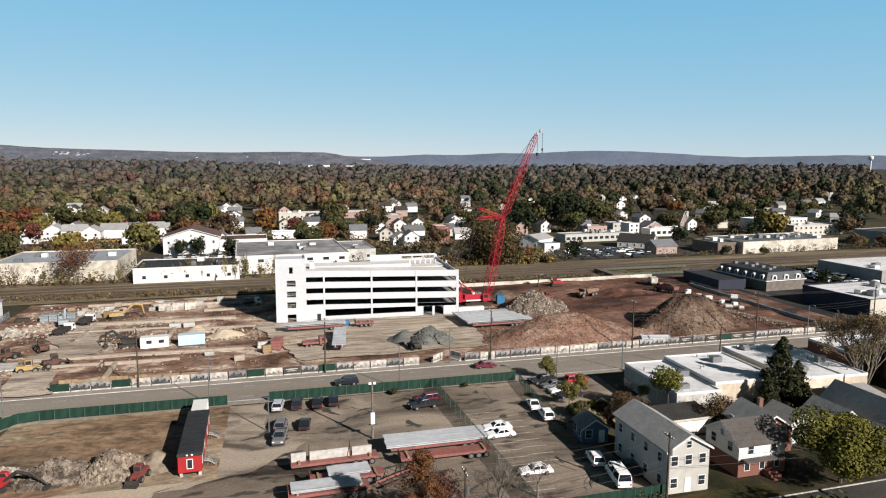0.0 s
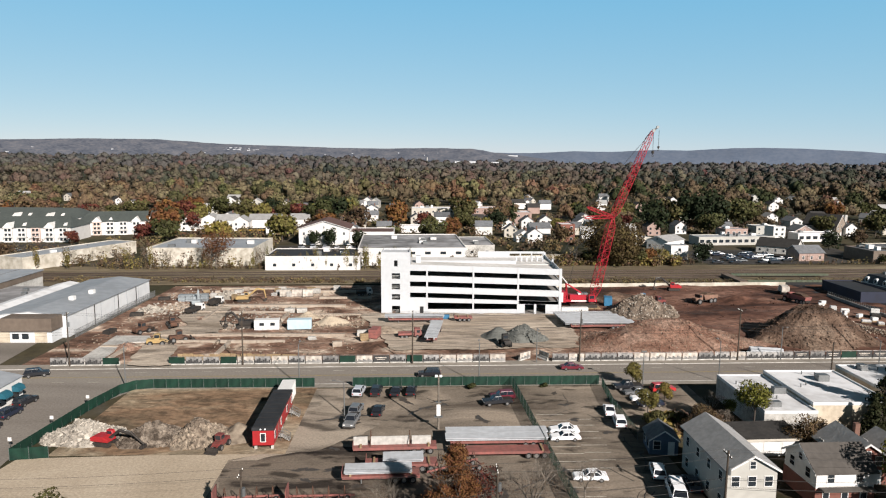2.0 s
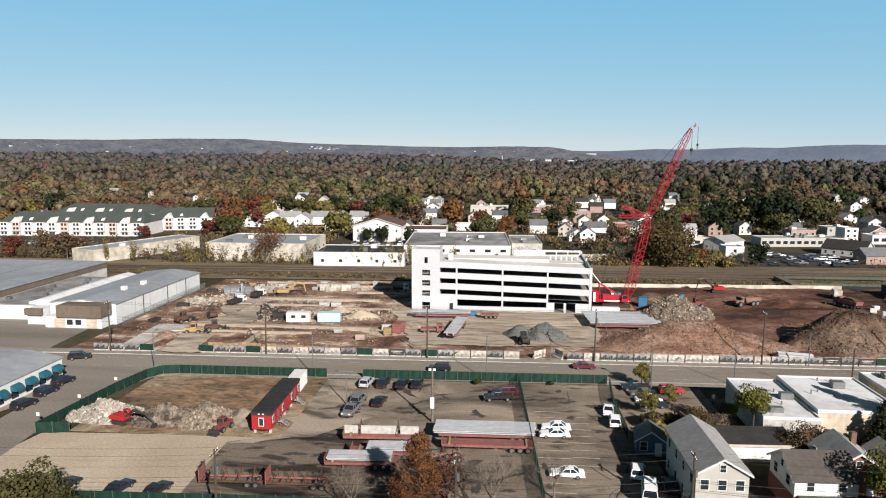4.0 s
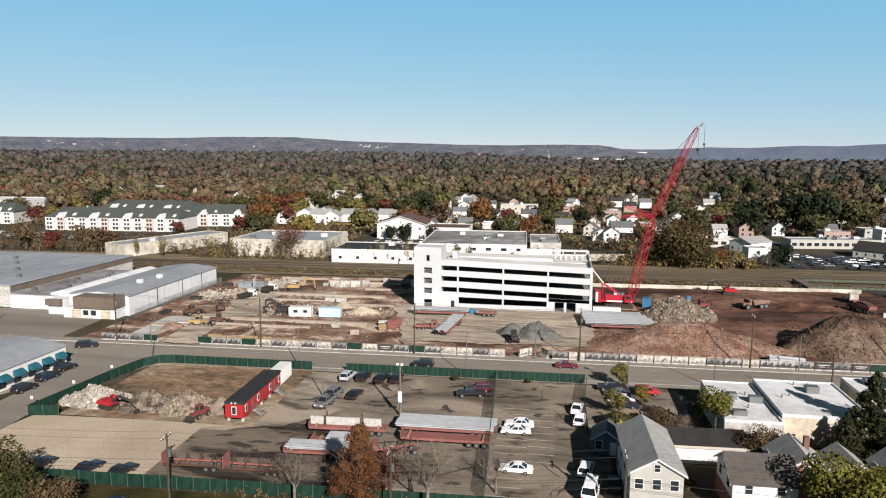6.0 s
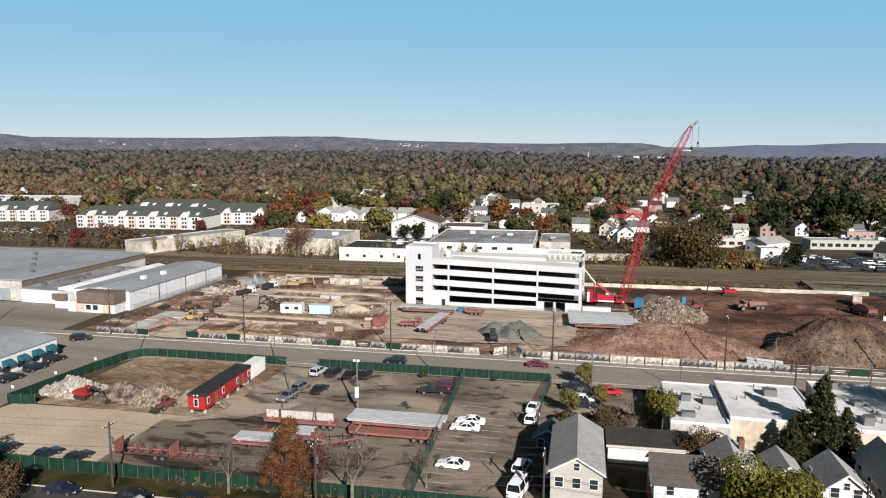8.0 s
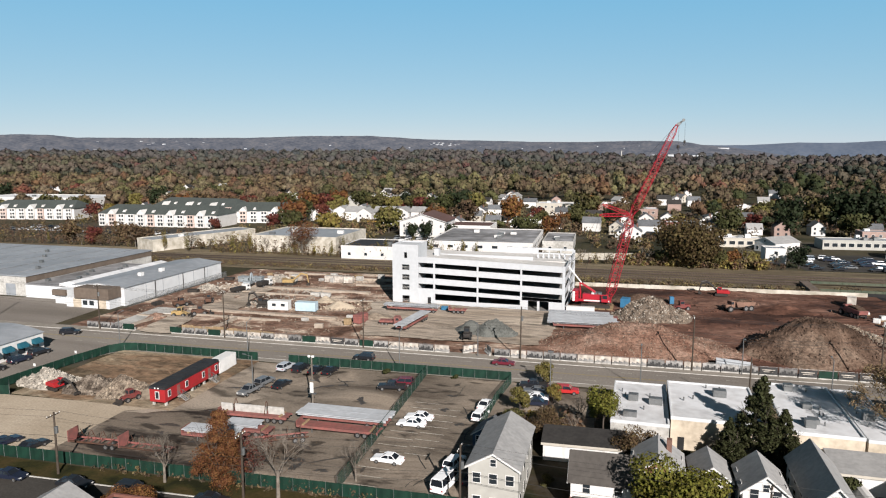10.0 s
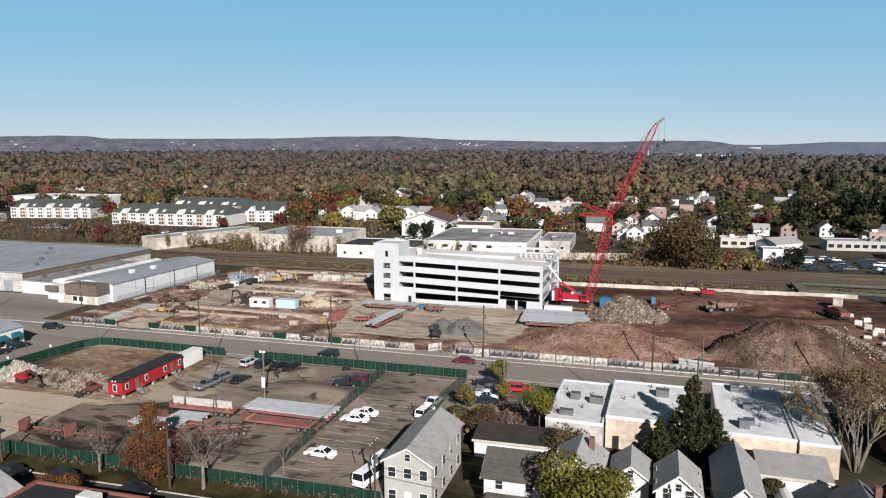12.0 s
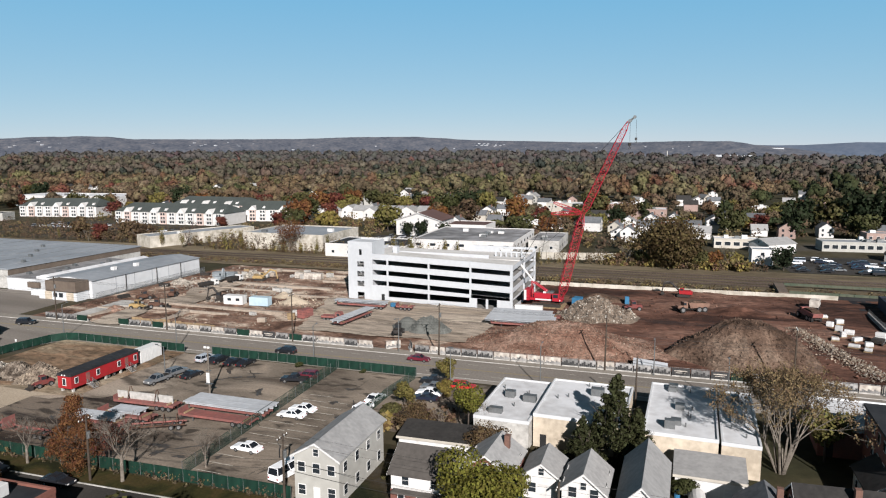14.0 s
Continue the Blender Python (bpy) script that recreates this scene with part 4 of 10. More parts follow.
def car(shape, colour, x, y, rz, label, z=0.0, group="", far=False):
    key = (shape, colour, far)
    m = pose(x, y, z, 0, 0, rz)
    if key in CARS:
        ob = copy_thing(CARS[key], m)
        return tagged(ob, label, "", group)
    L, w, low, cabp, r, axles = SHAPES[shape]
    pm = paint(colour, CAR_COLS[colour])
    t = thing({"sedan": "car", "suv": "suv", "van": "van", "minibus": "minibus", "pickup": "pickup_truck"}[shape], label, {"sedan": "car", "suv": "car", "van": "van", "minibus": "minibus", "pickup": "pickup truck"}[shape], m, group)
    bm = bmesh.new()
    flared(bm, low, w, w * 0.95, 0.45, 1.2)
    body = part("body", bm, pm, t, bevel=0.05)
    top = max(z_ for _, z_ in cabp)
    bot = min(z_ for _, z_ in cabp)
    bm = bmesh.new()
    flared(bm, cabp, w * 0.93, w * 0.76, bot, top)
    part("cabin_glass", bm, CARGL, t, "dark tinted window glass", bevel=0.03)
    bm = bmesh.new()
    (xa, _), (xb, zb), (xc, zc), (xd, _) = cabp
    flared(bm, [(xb + 0.06, zb - 0.02), (xb - 0.1, zb + 0.04), (xc + 0.1, zc + 0.04), (xc - 0.06, zc - 0.04)], w * 0.78, w * 0.74, zb - 0.05, zb + 0.05)
    part("roof", bm, pm, t)
    if far:
        for ax in axles:
            for s in (-1, 1):
                bm = bmesh.new()
                cyl(bm, (ax, s * (w - 0.1) - 0.11, r), (ax, s * (w - 0.1) + 0.11, r), r, 10)
                part("wheel", bm, RUBBER, t)
        CARS[key] = t
        return t
    hw0, hw1 = w * 0.935, w * 0.765
    for s in (-1, 1):
        for (x0, z0), (x1, z1) in (((xa, bot), (xb, zb)), ((xd, bot), (xc, zc)), (((xa + xd) / 2 - 0.1, bot), ((xb + xc) / 2 - 0.1, max(zb, zc)))):
            bm = bmesh.new()
            cyl(bm, (x0, s * hw0, z0), (x1, s * hw1, z1), 0.055, 4)
            part("pillar", bm, pm, t)
    for s in (-1, 1):
        zz = low[2][1] - 0.02
        boxes("headlight", [(L / 2 - 0.12, s * (w - 0.3) - 0.17, zz - 0.1, L / 2 + 0.0, s * (w - 0.3) + 0.17, zz + 0.06)], LAMPW, t)
        boxes("tail_light", [(-L / 2 - 0.02, s * (w - 0.22) - 0.13, zz - 0.05, -L / 2 + 0.1, s * (w - 0.22) + 0.13, zz + 0.15)], LAMPR, t)
        boxes("wing_mirror", [(xa - 0.25, s * (w + 0.08) - 0.1, bot + 0.02, xa - 0.12, s * (w + 0.08) + 0.1, bot + 0.17)], pm, t)
    boxes("bumper", [(L / 2 - 0.1, -w * 0.9, 0.32, L / 2 + 0.05, w * 0.9, 0.52)], pm if shape == "sedan" else DARKM, t)
    boxes("bumper", [(-L / 2 - 0.05, -w * 0.9, 0.35, -L / 2 + 0.1, w * 0.9, 0.55)], pm if shape == "sedan" else DARKM, t)
    if shape == "pickup":
        boxes("cargo_bed", [(-2.65, -0.82, 1.12, -0.95, 0.82, 1.19)], DARKM, t, "dark open load bed")
    for ax in axles:
        for s in (-1, 1):
            wheel(t, ax, s * (w - 0.1), r, 0.22, s)
    CARS[key] = t
    return t


LOT = "cars parked in the lot"
car("sedan", "white", 28.2, 104.4, 183, "white police-style sedan parked on the asphalt lot", group=LOT)
car("sedan", "white", 28.6, 107.4, 180, "white police-style sedan parked on the asphalt lot", group=LOT)
car("sedan", "white", 29.1, 90.3, 178, "white sedan parked alone on the asphalt lot", group=LOT)
car("sedan", "white", 38.6, 116.4, 82, "white sedan parked beside the lot's edge", group=LOT)
car("suv", "white", 38.9, 110.7, 84, "white station wagon parked beside the lot's edge", group=LOT)
car("suv", "white", 39.3, 91.6, 80, "white minivan parked beside the grey house", group=LOT)
car("minibus", "white", 39.8, 85.4, 80, "white passenger minibus parked beside the grey house", group=LOT)
car("sedan", "navy", 43.0, 88.0, 85, "dark sedan in the shade of the grey house")
car("suv", "silver", -7.9, 126.3, 84, "silver car parked against the green fence", group=LOT)
car("suv", "black", -4.5, 126.5, 86, "black car parked against the green fence", group=LOT)
car("sedan", "black", -0.7, 126.6, 84, "black sedan parked against the green fence", group=LOT)
car("sedan", "black", 2.3, 126.9, 86, "black sedan parked against the green fence", group=LOT)
car("suv", "grey", -7.4, 116.6, 82, "grey hatchback parked by the pickup", group=LOT)
car("sedan", "black", -3.4, 116.4, 84, "black sedan parked in the open lot", group=LOT)
car("pickup", "grey", -7.6, 111.3, 262, "grey pickup truck parked in the open lot", group=LOT)
car("pickup", "black", 18.6, 120.6, 190, "dark pickup truck beside the chain fence", group=LOT)
car("suv", "maroon", 19.8, 123.4, 188, "maroon car beside the chain fence", group=LOT)
car("pickup", "black", 45.6, 129.0, 185, "black pickup truck by the shops", group=LOT)
car("suv", "red", 52.2, 127.6, 6, "red suv parked by the shops", group=LOT)
car("sedan", "grey", 46.5, 126.0, 184, "grey sedan parked by the shops", group=LOT)
car("sedan", "white", 46.9, 122.6, 182, "white sedan parked by the shops", group=LOT)
car("sedan", "navy", 47.2, 119.8, 184, "dark blue sedan parked by the shops", group=LOT)
car("suv", "black", -76.4, 137.4, 24, "dark suv waiting at the street corner", z=0.03)
car("suv", "black", 5.8, 137.2, 181, "dark suv driving on the main road", z=0.03)
car("sedan", "maroon", 37.0, 142.0, 2, "dark red car driving on the main road", z=0.03)
for i, (x, y, c) in enumerate(((-68.0, 108.0, "black"), (-68.6, 115.0, "navy"), (-69.2, 121.0, "black"))):
    car("suv", c, x, y, 82, "dark car parked along the side street", z=0.025, group="cars on the side street")
for i, (x, c) in enumerate(((-41, "black"), (-33, "navy"), (-27.5, "black"))):
    car("sedan", c, x, 79.6, 78, "dark car parked in the shaded yard", group="cars in the yard", z=0.02)
for i, (x, c, s) in enumerate(((-22, "navy", "sedan"), (-1.5, "black", "suv"), (-36, "silver", "sedan"), (10.6, "black", "sedan"), (-11, "black", "sedan"))):
    car(s, c, x, 71.7 + 0.05 * x, 3, "dark car parked along the narrow street" if c != "silver" else "silver car parked along the narrow street", z=0.03, group="cars on the narrow street")


# ---- trailers with precast tees ----
def tee(x, y, z, L, W, rz, label, group="precast double tees"):
    """A double-tee floor slab: flange and two stems."""
    bm = bmesh.new()
    prism(bm, [(-L / 2, -W / 2, 0.5), (-L / 2, W / 2, 0.5), (-L / 2, W / 2, 0.62), (-L / 2, -W / 2, 0.62)], (L, 0, 0))
    for s in (-1, 1):
        c = s * W / 4
        prism(bm, [(-L / 2 + 0.1, c - 0.09, 0), (-L / 2 + 0.1, c + 0.09, 0), (-L / 2 + 0.1, c + 0.14, 0.5), (-L / 2 + 0.1, c - 0.14, 0.5)], (L - 0.2, 0, 0))
    return single("double_tee", bm, TEE, label, "concrete slab", pose(x, y, z, 0, 0, rz), group)


def flatbed(x, y, rz, L, label, material=REDD, group="flatbed trailers", legs=True, z=0.0):
    t = thing("flatbed_trailer", label, "trailer", pose(x, y, z, 0, 0, rz), group)
    boxes("bed", [(-L / 2, -1.25, 1.05, L / 2, 1.25, 1.22)], material, t, bevel=0.02)
    for s in (-1, 1):
        boxes("side_rail", [(-L / 2, s * 1.25 - 0.05, 0.85, L / 2, s * 1.25 + 0.05, 1.1)], material, t)
        boxes("main_beam", [(-L / 2 + 0.4, s * 0.45 - 0.08, 0.6, L / 2 - 0.3, s * 0.45 + 0.08, 1.04)], material, t)
        boxes("bolster", [(-L / 2 + 1.0 + (s + 1) * (L / 2 - 1.2), -1.2, 1.23, -L / 2 + 1.3 + (s + 1) * (L / 2 - 1.2), 1.2, 1.45)], LUMBER, t)
        if legs:
            boxes("landing_leg", [(-L / 2 + 2.6, s * 0.9 - 0.08, 0.0, -L / 2 + 2.76, s * 0.9 + 0.08, 0.84)], STEEL, t)
    boxes("headboard", [(-L / 2 - 0.08, -1.25, 1.0, -L / 2, 1.25, 2.0)], material, t)
    for k in range(3):
        for s in (-1, 1):
            wheel(t, L / 2 - 1.0 - k * 1.25, s * 1.05, 0.5, 0.5, s)
    return t


flatbed(17.4, 98.4, 1.5, 14.5, "empty red flatbed trailer standing beside the loaded one")
flatbed(17.0, 102.4, 1.5, 15.5, "red flatbed trailer carrying a concrete tee in the lot")
tee(16.6, 101.5, 1.46, 16.4, 2.35, 1.5, "pale precast concrete double tee resting on a trailer")
tee(16.8, 103.9, 1.46, 16.6, 2.35, 1.5, "pale precast concrete double tee resting on a trailer")
flatbed(-1.0, 90.4, 3, 11.0, "red trailer carrying concrete slabs under the tree")
tee(-1.4, 90.2, 1.46, 9.6, 3.0, 3, "precast concrete slab on a trailer, dappled with shade")
flatbed(1.8, 94.0, 3, 10.5, "red trailer carrying concrete slabs under the tree")
tee(2.0, 94.0, 1.46, 6.0, 3.0, 3, "precast concrete slab on a trailer, dappled with shade")
flatbed(0.5, 100.0, 3, 13.0, "low red trailer carrying upright concrete panels", legs=False)
for x, L in ((-4.9, 2.2), (-0.3, 6.0), (4.6, 3.0)):
    bm = bmesh.new()
    box(bm, -L / 2, -0.12, 0, L / 2, 0.12, 1.4)
    single("wall_panel_slab", bm, CONC, "upright precast wall panel standing on a trailer", "concrete panel", pose(x, 100.0 + 0.05 * x, 1.23, 6, 0, 3), "upright wall panels", bevel=0.02)
for x in (-3.3, 2.8):
    bm = bmesh.new()
    for s in (-1, 1):
        cyl(bm, (x, 100 + s * 0.9, 1.25), (x, 100 + s * 0.12, 3.5), 0.07, 5)
    single("a_frame", bm, RUST, "rusty steel a-frame between upright wall panels", "steel frame", None, "a-frames")


def rack_trailer(x, y, rz, label, panel=True):
    t = thing("rack_trailer", label, "trailer", pose(x, y, 0, 0, 0, rz), "empty rack trailers")
    for s in (-1, 1):
        boxes("main_beam", [(-4.4, s * 0.9 - 0.08, 0.75, 4.4, s * 0.9 + 0.08, 1.0)], REDD if s > 0 else RUST, t)
    for i in range(6):
        boxes("cross_member", [(-4.2 + i * 1.6, -0.82, 0.8, -4.05 + i * 1.6, 0.82, 0.95)], REDD, t)
    for i in range(4):
        bm = bmesh.new()
        xx = -3.2 + i * 2.1
        for s in (-1, 1):
            cyl(bm, (xx, s * 0.9, 1.0), (xx, s * 0.15, 2.6), 0.06, 5)
        cyl(bm, (xx, -0.5, 1.8), (xx, 0.5, 1.8), 0.05, 5)
        part("upright_frame", bm, RUST, t)
    if panel:
        boxes("headboard", [(-4.55, -1.2, 0.8, -4.42, 1.2, 2.7)], REDD, t, "faded red headboard")
    for k in range(2):
        for s in (-1, 1):
            wheel(t, 3.4 - k * 1.2, s * 0.9, 0.45, 0.4, s)
    return t


rack_trailer(-18.0, 83.2, 4, "empty red rack trailer with a solid headboard")
rack_trailer(-8.5, 83.4, 2, "empty red rack trailer by the green fence")
rack_trailer(9.8, 92.5, 30, "rusty red rack trailer beside the slabs", False)

FORM = mat("grey_formwork", (0.255, 0.285, 0.3), (0.18, 0.203, 0.217), rough=0.7, scale=1.2, big=0.4, bump=0.1, vary=0.2)
# ---- site office, boxes ----
office = thing("site_office", "long red site office trailer with a black flat roof", "office trailer", pose(-20.6, 109.4, 0, 0, 0, 92.0))
OL, OW = 17.8, 3.3
boxes("body", [(-OL / 2, -OW / 2, 0.85, OL / 2, OW / 2, 3.35)], REDP, office, bevel=0.03)
boxes("fascia", [(-OL / 2 - 0.1, -OW / 2 - 0.1, 3.3, OL / 2 + 0.1, OW / 2 + 0.1, 3.75)], BLACKR, office, "black roof edge", bevel=0.03)
boxes("roof", [(-OL / 2, -OW / 2, 3.76, OL / 2, OW / 2, 3.82)], BLACKR, office)
bm = bmesh.new()
for i in range(9):
    box(bm, -OL / 2 + 0.2 + i * 2, -OW / 2 + 0.05, 3.825, -OL / 2 + 0.26 + i * 2, OW / 2 - 0.05, 3.85)
part("roof_seams", bm, DARKM, office)
for i, xx in enumerate((-7.6, -2.2, 3.4, 8.0)):
    wd = boxes("window", [(xx - 0.45, -OW / 2 - 0.05, 1.65, xx + 0.45, -OW / 2 + 0.02, 2.9)], WHITEP, office, "white framed window")
    boxes("pane", [(xx - 0.33, -OW / 2 - 0.07, 1.77, xx + 0.33, -OW / 2 - 0.052, 2.78)], GLASS, wd)
    wd = boxes("window", [(xx - 0.45, OW / 2 - 0.02, 1.65, xx + 0.45, OW / 2 + 0.05, 2.9)], WHITEP, office)
    boxes("pane", [(xx - 0.33, OW / 2 + 0.052, 1.77, xx + 0.33, OW / 2 + 0.07, 2.78)], GLASS, wd)
wd = boxes("window", [(-OL / 2 - 0.05, -0.45, 1.4, -OL / 2 + 0.02, 0.45, 2.9)], WHITEP, office, "white framed end window")
boxes("pane", [(-OL / 2 - 0.07, -0.33, 1.52, -OL / 2 - 0.052, 0.33, 2.78)], GLASS, wd)
for s in (-0.35, 0.35):
    bm = bmesh.new()
    cyl(bm, (-OL / 2 - 0.2, s, 3.45), (-OL / 2 - 0.08, s, 3.6), 0.14, 8)
    part("floodlight", bm, LAMPW, office)
for xx in (-4.8, 5.5):
    boxes("door", [(xx - 0.45, -OW / 2 - 0.05, 0.95, xx + 0.45, -OW / 2 + 0.02, 3.0)], REDD, office, "dull red door")
for xx in (-8.2, -4, 0, 4, 8.2):
    for s in (-1.3, 1.3):
        boxes("block_pier", [(xx - 0.2, s - 0.2, 0.0, xx + 0.2, s + 0.2, 0.84)], CONC, office)
for k in (-0.7, 0.7):
    for s in (-1, 1):
        wheel(office, k + 1.5, s * 1.3, 0.4, 0.25, s)
for xx in (-4.8, 5.5):
    st = thing("entry_steps", "grey timber entry steps with handrails beside the office", "steps", pose(-20.6, 109.4, 0, 0, 0, 92.0) @ pose(xx, -OW / 2 - 0.06, 0), "entry steps")
    for i in range(5):
        boxes("tread", [(-0.6 + 0.0, -0.7 - i * 0.28, 0.78 - i * 0.17, 0.6, -0.42 - i * 0.28, 0.83 - i * 0.17)], CONC, st)
    boxes("landing", [(-0.6, -0.45, 0.82, 0.6, 0, 0.9)], CONC, st)
    for s in (-0.6, 0.6):
        for name, a, b, r in (("rail_post", (s, -0.4, 0.0), (s, -0.4, 1.85), 0.045), ("rail_post", (s, -1.8, 0), (s, -1.8, 1.0), 0.045), ("handrail", (s, -0.4, 1.8), (s, -1.8, 0.95), 0.045),
                              ("mid_rail", (s, -0.4, 1.4), (s, -1.8, 0.55), 0.035), ("landing_rail", (s, 0.0, 1.8), (s, -0.4, 1.8), 0.045)):
            bm = bmesh.new()
            cyl(bm, a, b, r, 5)
            part(name, bm, STEEL, st)


def container(x, y, rz, L, W, H, material, label, z=0.0, name="shipping_container", cat="container", ribs=True):
    t = thing(name, label, cat, pose(x, y, z, 0, 0, rz))
    boxes("body", [(-L / 2, -W / 2, 0.12, L / 2, W / 2, H)], material, t, bevel=0.02)
    if ribs:
        bm = bmesh.new()
        n = int(L / 0.45)
        for i in range(n):
            xx = -L / 2 + 0.2 + i * (L - 0.4) / n
            for s in (-1, 1):
                box(bm, xx, s * W / 2 - 0.025, 0.3, xx + 0.2, s * W / 2 + 0.025, H - 0.18)
        tagged(part("side_ribs", bm, material, t), kind="stuff")
    boxes("base_frame", [(-L / 2, -W / 2 - 0.03, 0.0, L / 2, W / 2 + 0.03, 0.14)], DARKM, t)
    for s in (-1, 1):
        boxes("door", [(L / 2, s * W / 4 - W / 4 + 0.05, 0.2, L / 2 + 0.05, s * W / 4 + W / 4 - 0.05, H - 0.1)], material, t)
    return t


container(-21.3, 123.0, 92, 6.6, 2.5, 3.0, WHITEP, "white box trailer standing behind the site office", name="box_trailer", cat="trailer")
wh = container(-37.5, 176.3, 6, 6.4, 2.5, 2.8, WHITEP, "white site cabin with small windows on the dirt", z=0.15, name="site_cabin", cat="site cabin", ribs=False)
for xx in (-1.2, 1.6):
    boxes("window", [(xx - 0.6, -1.29, 1.3, xx + 0.6, -1.25, 2.1)], GLASS, wh)
container(-29.0, 177.2, 5, 6.2, 2.5, 2.7, BLUEP, "pale blue storage container on the dirt", z=0.15)
container(61.5, 206.5, 80, 3.2, 2.4, 2.8, BLUEC, "blue storage box beside the crane", z=0.15)
container(75, 214.5, 10, 1.2, 1.2, 2.3, BLUEC, "blue portable toilet on the dirt", z=0.15, name="portable_toilet", cat="portable toilet", ribs=False)
container(49, 197.0, 2, 8.0, 1.6, 1.6, WHITEP, "long white tool box beside the parking deck", z=0.1, name="tool_box", cat="tool box", ribs=False)
container(10.5, 187.5, 0, 1.7, 1.3, 1.2, BLUEC, "small blue rubbish bin before the deck", z=0.4, name="skip_bin", cat="bin", ribs=False)

# trailers and slabs before the deck
flatbed(2.0, 183.6, 2, 15, "flatbed trailer with concrete slabs before the deck", z=0.42)
tee(1.6, 183.6, 1.88, 16.5, 3.0, 2, "precast concrete double tee on a trailer before the deck")
flatbed(15.2, 185.2, 4, 5.0, "short faded red trailer before the deck", z=0.42)
flatbed(7.0, 168.5, 84, 15, "flatbed trailer standing across the gravel yard", z=0.42)
tee(7.0, 168.4, 1.88, 17.5, 3.2, 84, "long pale concrete double tee on a trailer")
for k, y in enumerate((177.4, 180.8, 184.2, 187.6)):
    flatbed(51.2 + 0.4 * k, y, 3, 15, "flatbed trailer with concrete slabs beside the red mound", z=0.15)
    tee(51.5 - 0.7 * k, y, 1.61, 19.0 - 0.8 * k, 3.3, 3, "wide pale concrete double tee on a trailer")

# ---- mounds ----
MOUNDS = {}


def mound(name, cx, cy, rx, ry, h, material, label, seed, rot=0.0, power=1.25, lump=0.12, n=46, category="dirt pile", flat=1.0, gully=0.0):
    """A heap: a rounded cone with a wandering foot, lumps and washed-out gullies."""
    c, s = math.cos(rot), math.sin(rot)

    def place(u, v):
        return u * rx * c - v * ry * s, u * rx * s + v * ry * c

    def height(u, v):
        d = math.sqrt(u * u + v * v)
        x, y = place(u, v)
        wob = 0.22 * noise.noise(Vector((u * 1.7 + seed, v * 1.7, seed)))
        k = max(0.0, 1 - d - wob * d)
        if k <= 0:
            return -0.3
        hh = h * min(1.0, k * 1.12) ** (1 / power if power < 1 else 1 + (power - 1) * (1 - k))
        hh = min(hh, flat * h + 0.22 * (hh - flat * h))
        hh += lump * h * min(1, k * 3) * noise.noise(Vector((x * 0.5, y * 0.5, seed))) + 0.03 * h * min(1, k * 4) * noise.noise(Vector((x * 1.7, y * 1.7, seed)))
        if gully:
            ang = math.atan2(v, u)
            cut = abs(noise.noise(Vector((2.6 * math.cos(ang) + seed, 2.6 * math.sin(ang), 0.5 * d)))) + 0.5 * abs(noise.noise(Vector((7 * math.cos(ang) + seed, 7 * math.sin(ang), d))))
            hh += gully * h * (0.22 - cut) * min(1, 3.5 * k) * min(1, 2.5 * d)
        return hh

    grid = [(2.5 * i / n - 1.25, 2.5 * j / n - 1.25) for i in range(n + 1) for j in range(n + 1)]
    vs = [(cx + place(u, v)[0], cy + place(u, v)[1], height(u, v)) for u, v in grid]
    fs = [(a, a + n + 1, a + n + 2, a + 1) for a in (i * (n + 1) + j for i in range(n) for j in range(n))]
    MOUNDS[(cx, cy)] = lambda u, v: (cx + place(u, v)[0], cy + place(u, v)[1], height(u, v))
    ob = raw(name, np.array(vs), np.array(fs), material, smooth=True)
    return tagged(ob, label, category)


GRAVELD = ground_mat("grey_brown_spoil", [(0.0675, 0.054, 0.042), (0.128, 0.105, 0.084), (0.21, 0.177, 0.143)], 0.5, bump=1.0, fine_scale=1.6, sharp=0.08)
mound("soil_mound", 64.5, 164, 24.5, 13.5, 7.0, SOILR, "long mound of red excavated soil behind the hoarding", 2.3, 0.03, 0.78, lump=0.05, n=84, flat=0.76, gully=0.05)
mound("soil_mound", 104.5, 168.6, 16.0, 12.8, 9.8, SOILB, "broad mound of brown soil with furrowed sides", 7.7, 0.1, 1.0, lump=0.02, n=90, flat=0.82, gully=0.12)
mound("rubble_mound", 68.5, 195.5, 11, 8.5, 5.8, RUBBLEB, "pale mound of crushed rubble beside the crane", 4.1, 0, 1.0, lump=0.16, n=64, category="rubble pile")
mound("soil_mound", 106, 214, 9, 6, 2.0, SITEE, "low red soil mound near the railway", 5.2, 0, 1.0)
mound("soil_mound", 66, 218, 10, 6, 2.2, SOILB, "low brown soil heap near the railway", 1.2, 0, 1.0)
mound("gravel_mound", 29.6, 166.6, 6.6, 5.6, 3.9, GRAVELM, "grey green heap of crushed stone in the yard", 3.3, 0, 1.05, lump=0.14, n=60, category="gravel pile", flat=0.9)
mound("gravel_mound", 23.4, 167.5, 5.2, 5.0, 3.0, GRAVELM, "smaller grey green heap of crushed stone", 5.3, 0, 1.1, lump=0.08, category="gravel pile")
mound("gravel_mound", -6, 174, 6, 4.5, 1.8, RUBBLE, "low heap of sand in the yard", 6.3, 0, 1.0, category="gravel pile")
mound("rubble_mound", -31.5, 105.0, 6.0, 4.6, 3.1, RUBBLE, "heap of broken stone on the cleared lot", 8.3, 0, 0.9, lump=0.2, category="rubble pile")
mound("rubble_mound", -51, 106.0, 6.8, 4.6, 2.7, RUBBLEW, "pale heap of broken concrete on the cleared lot", 9.9, 0.1, 0.8, lump=0.2, category="rubble pile")
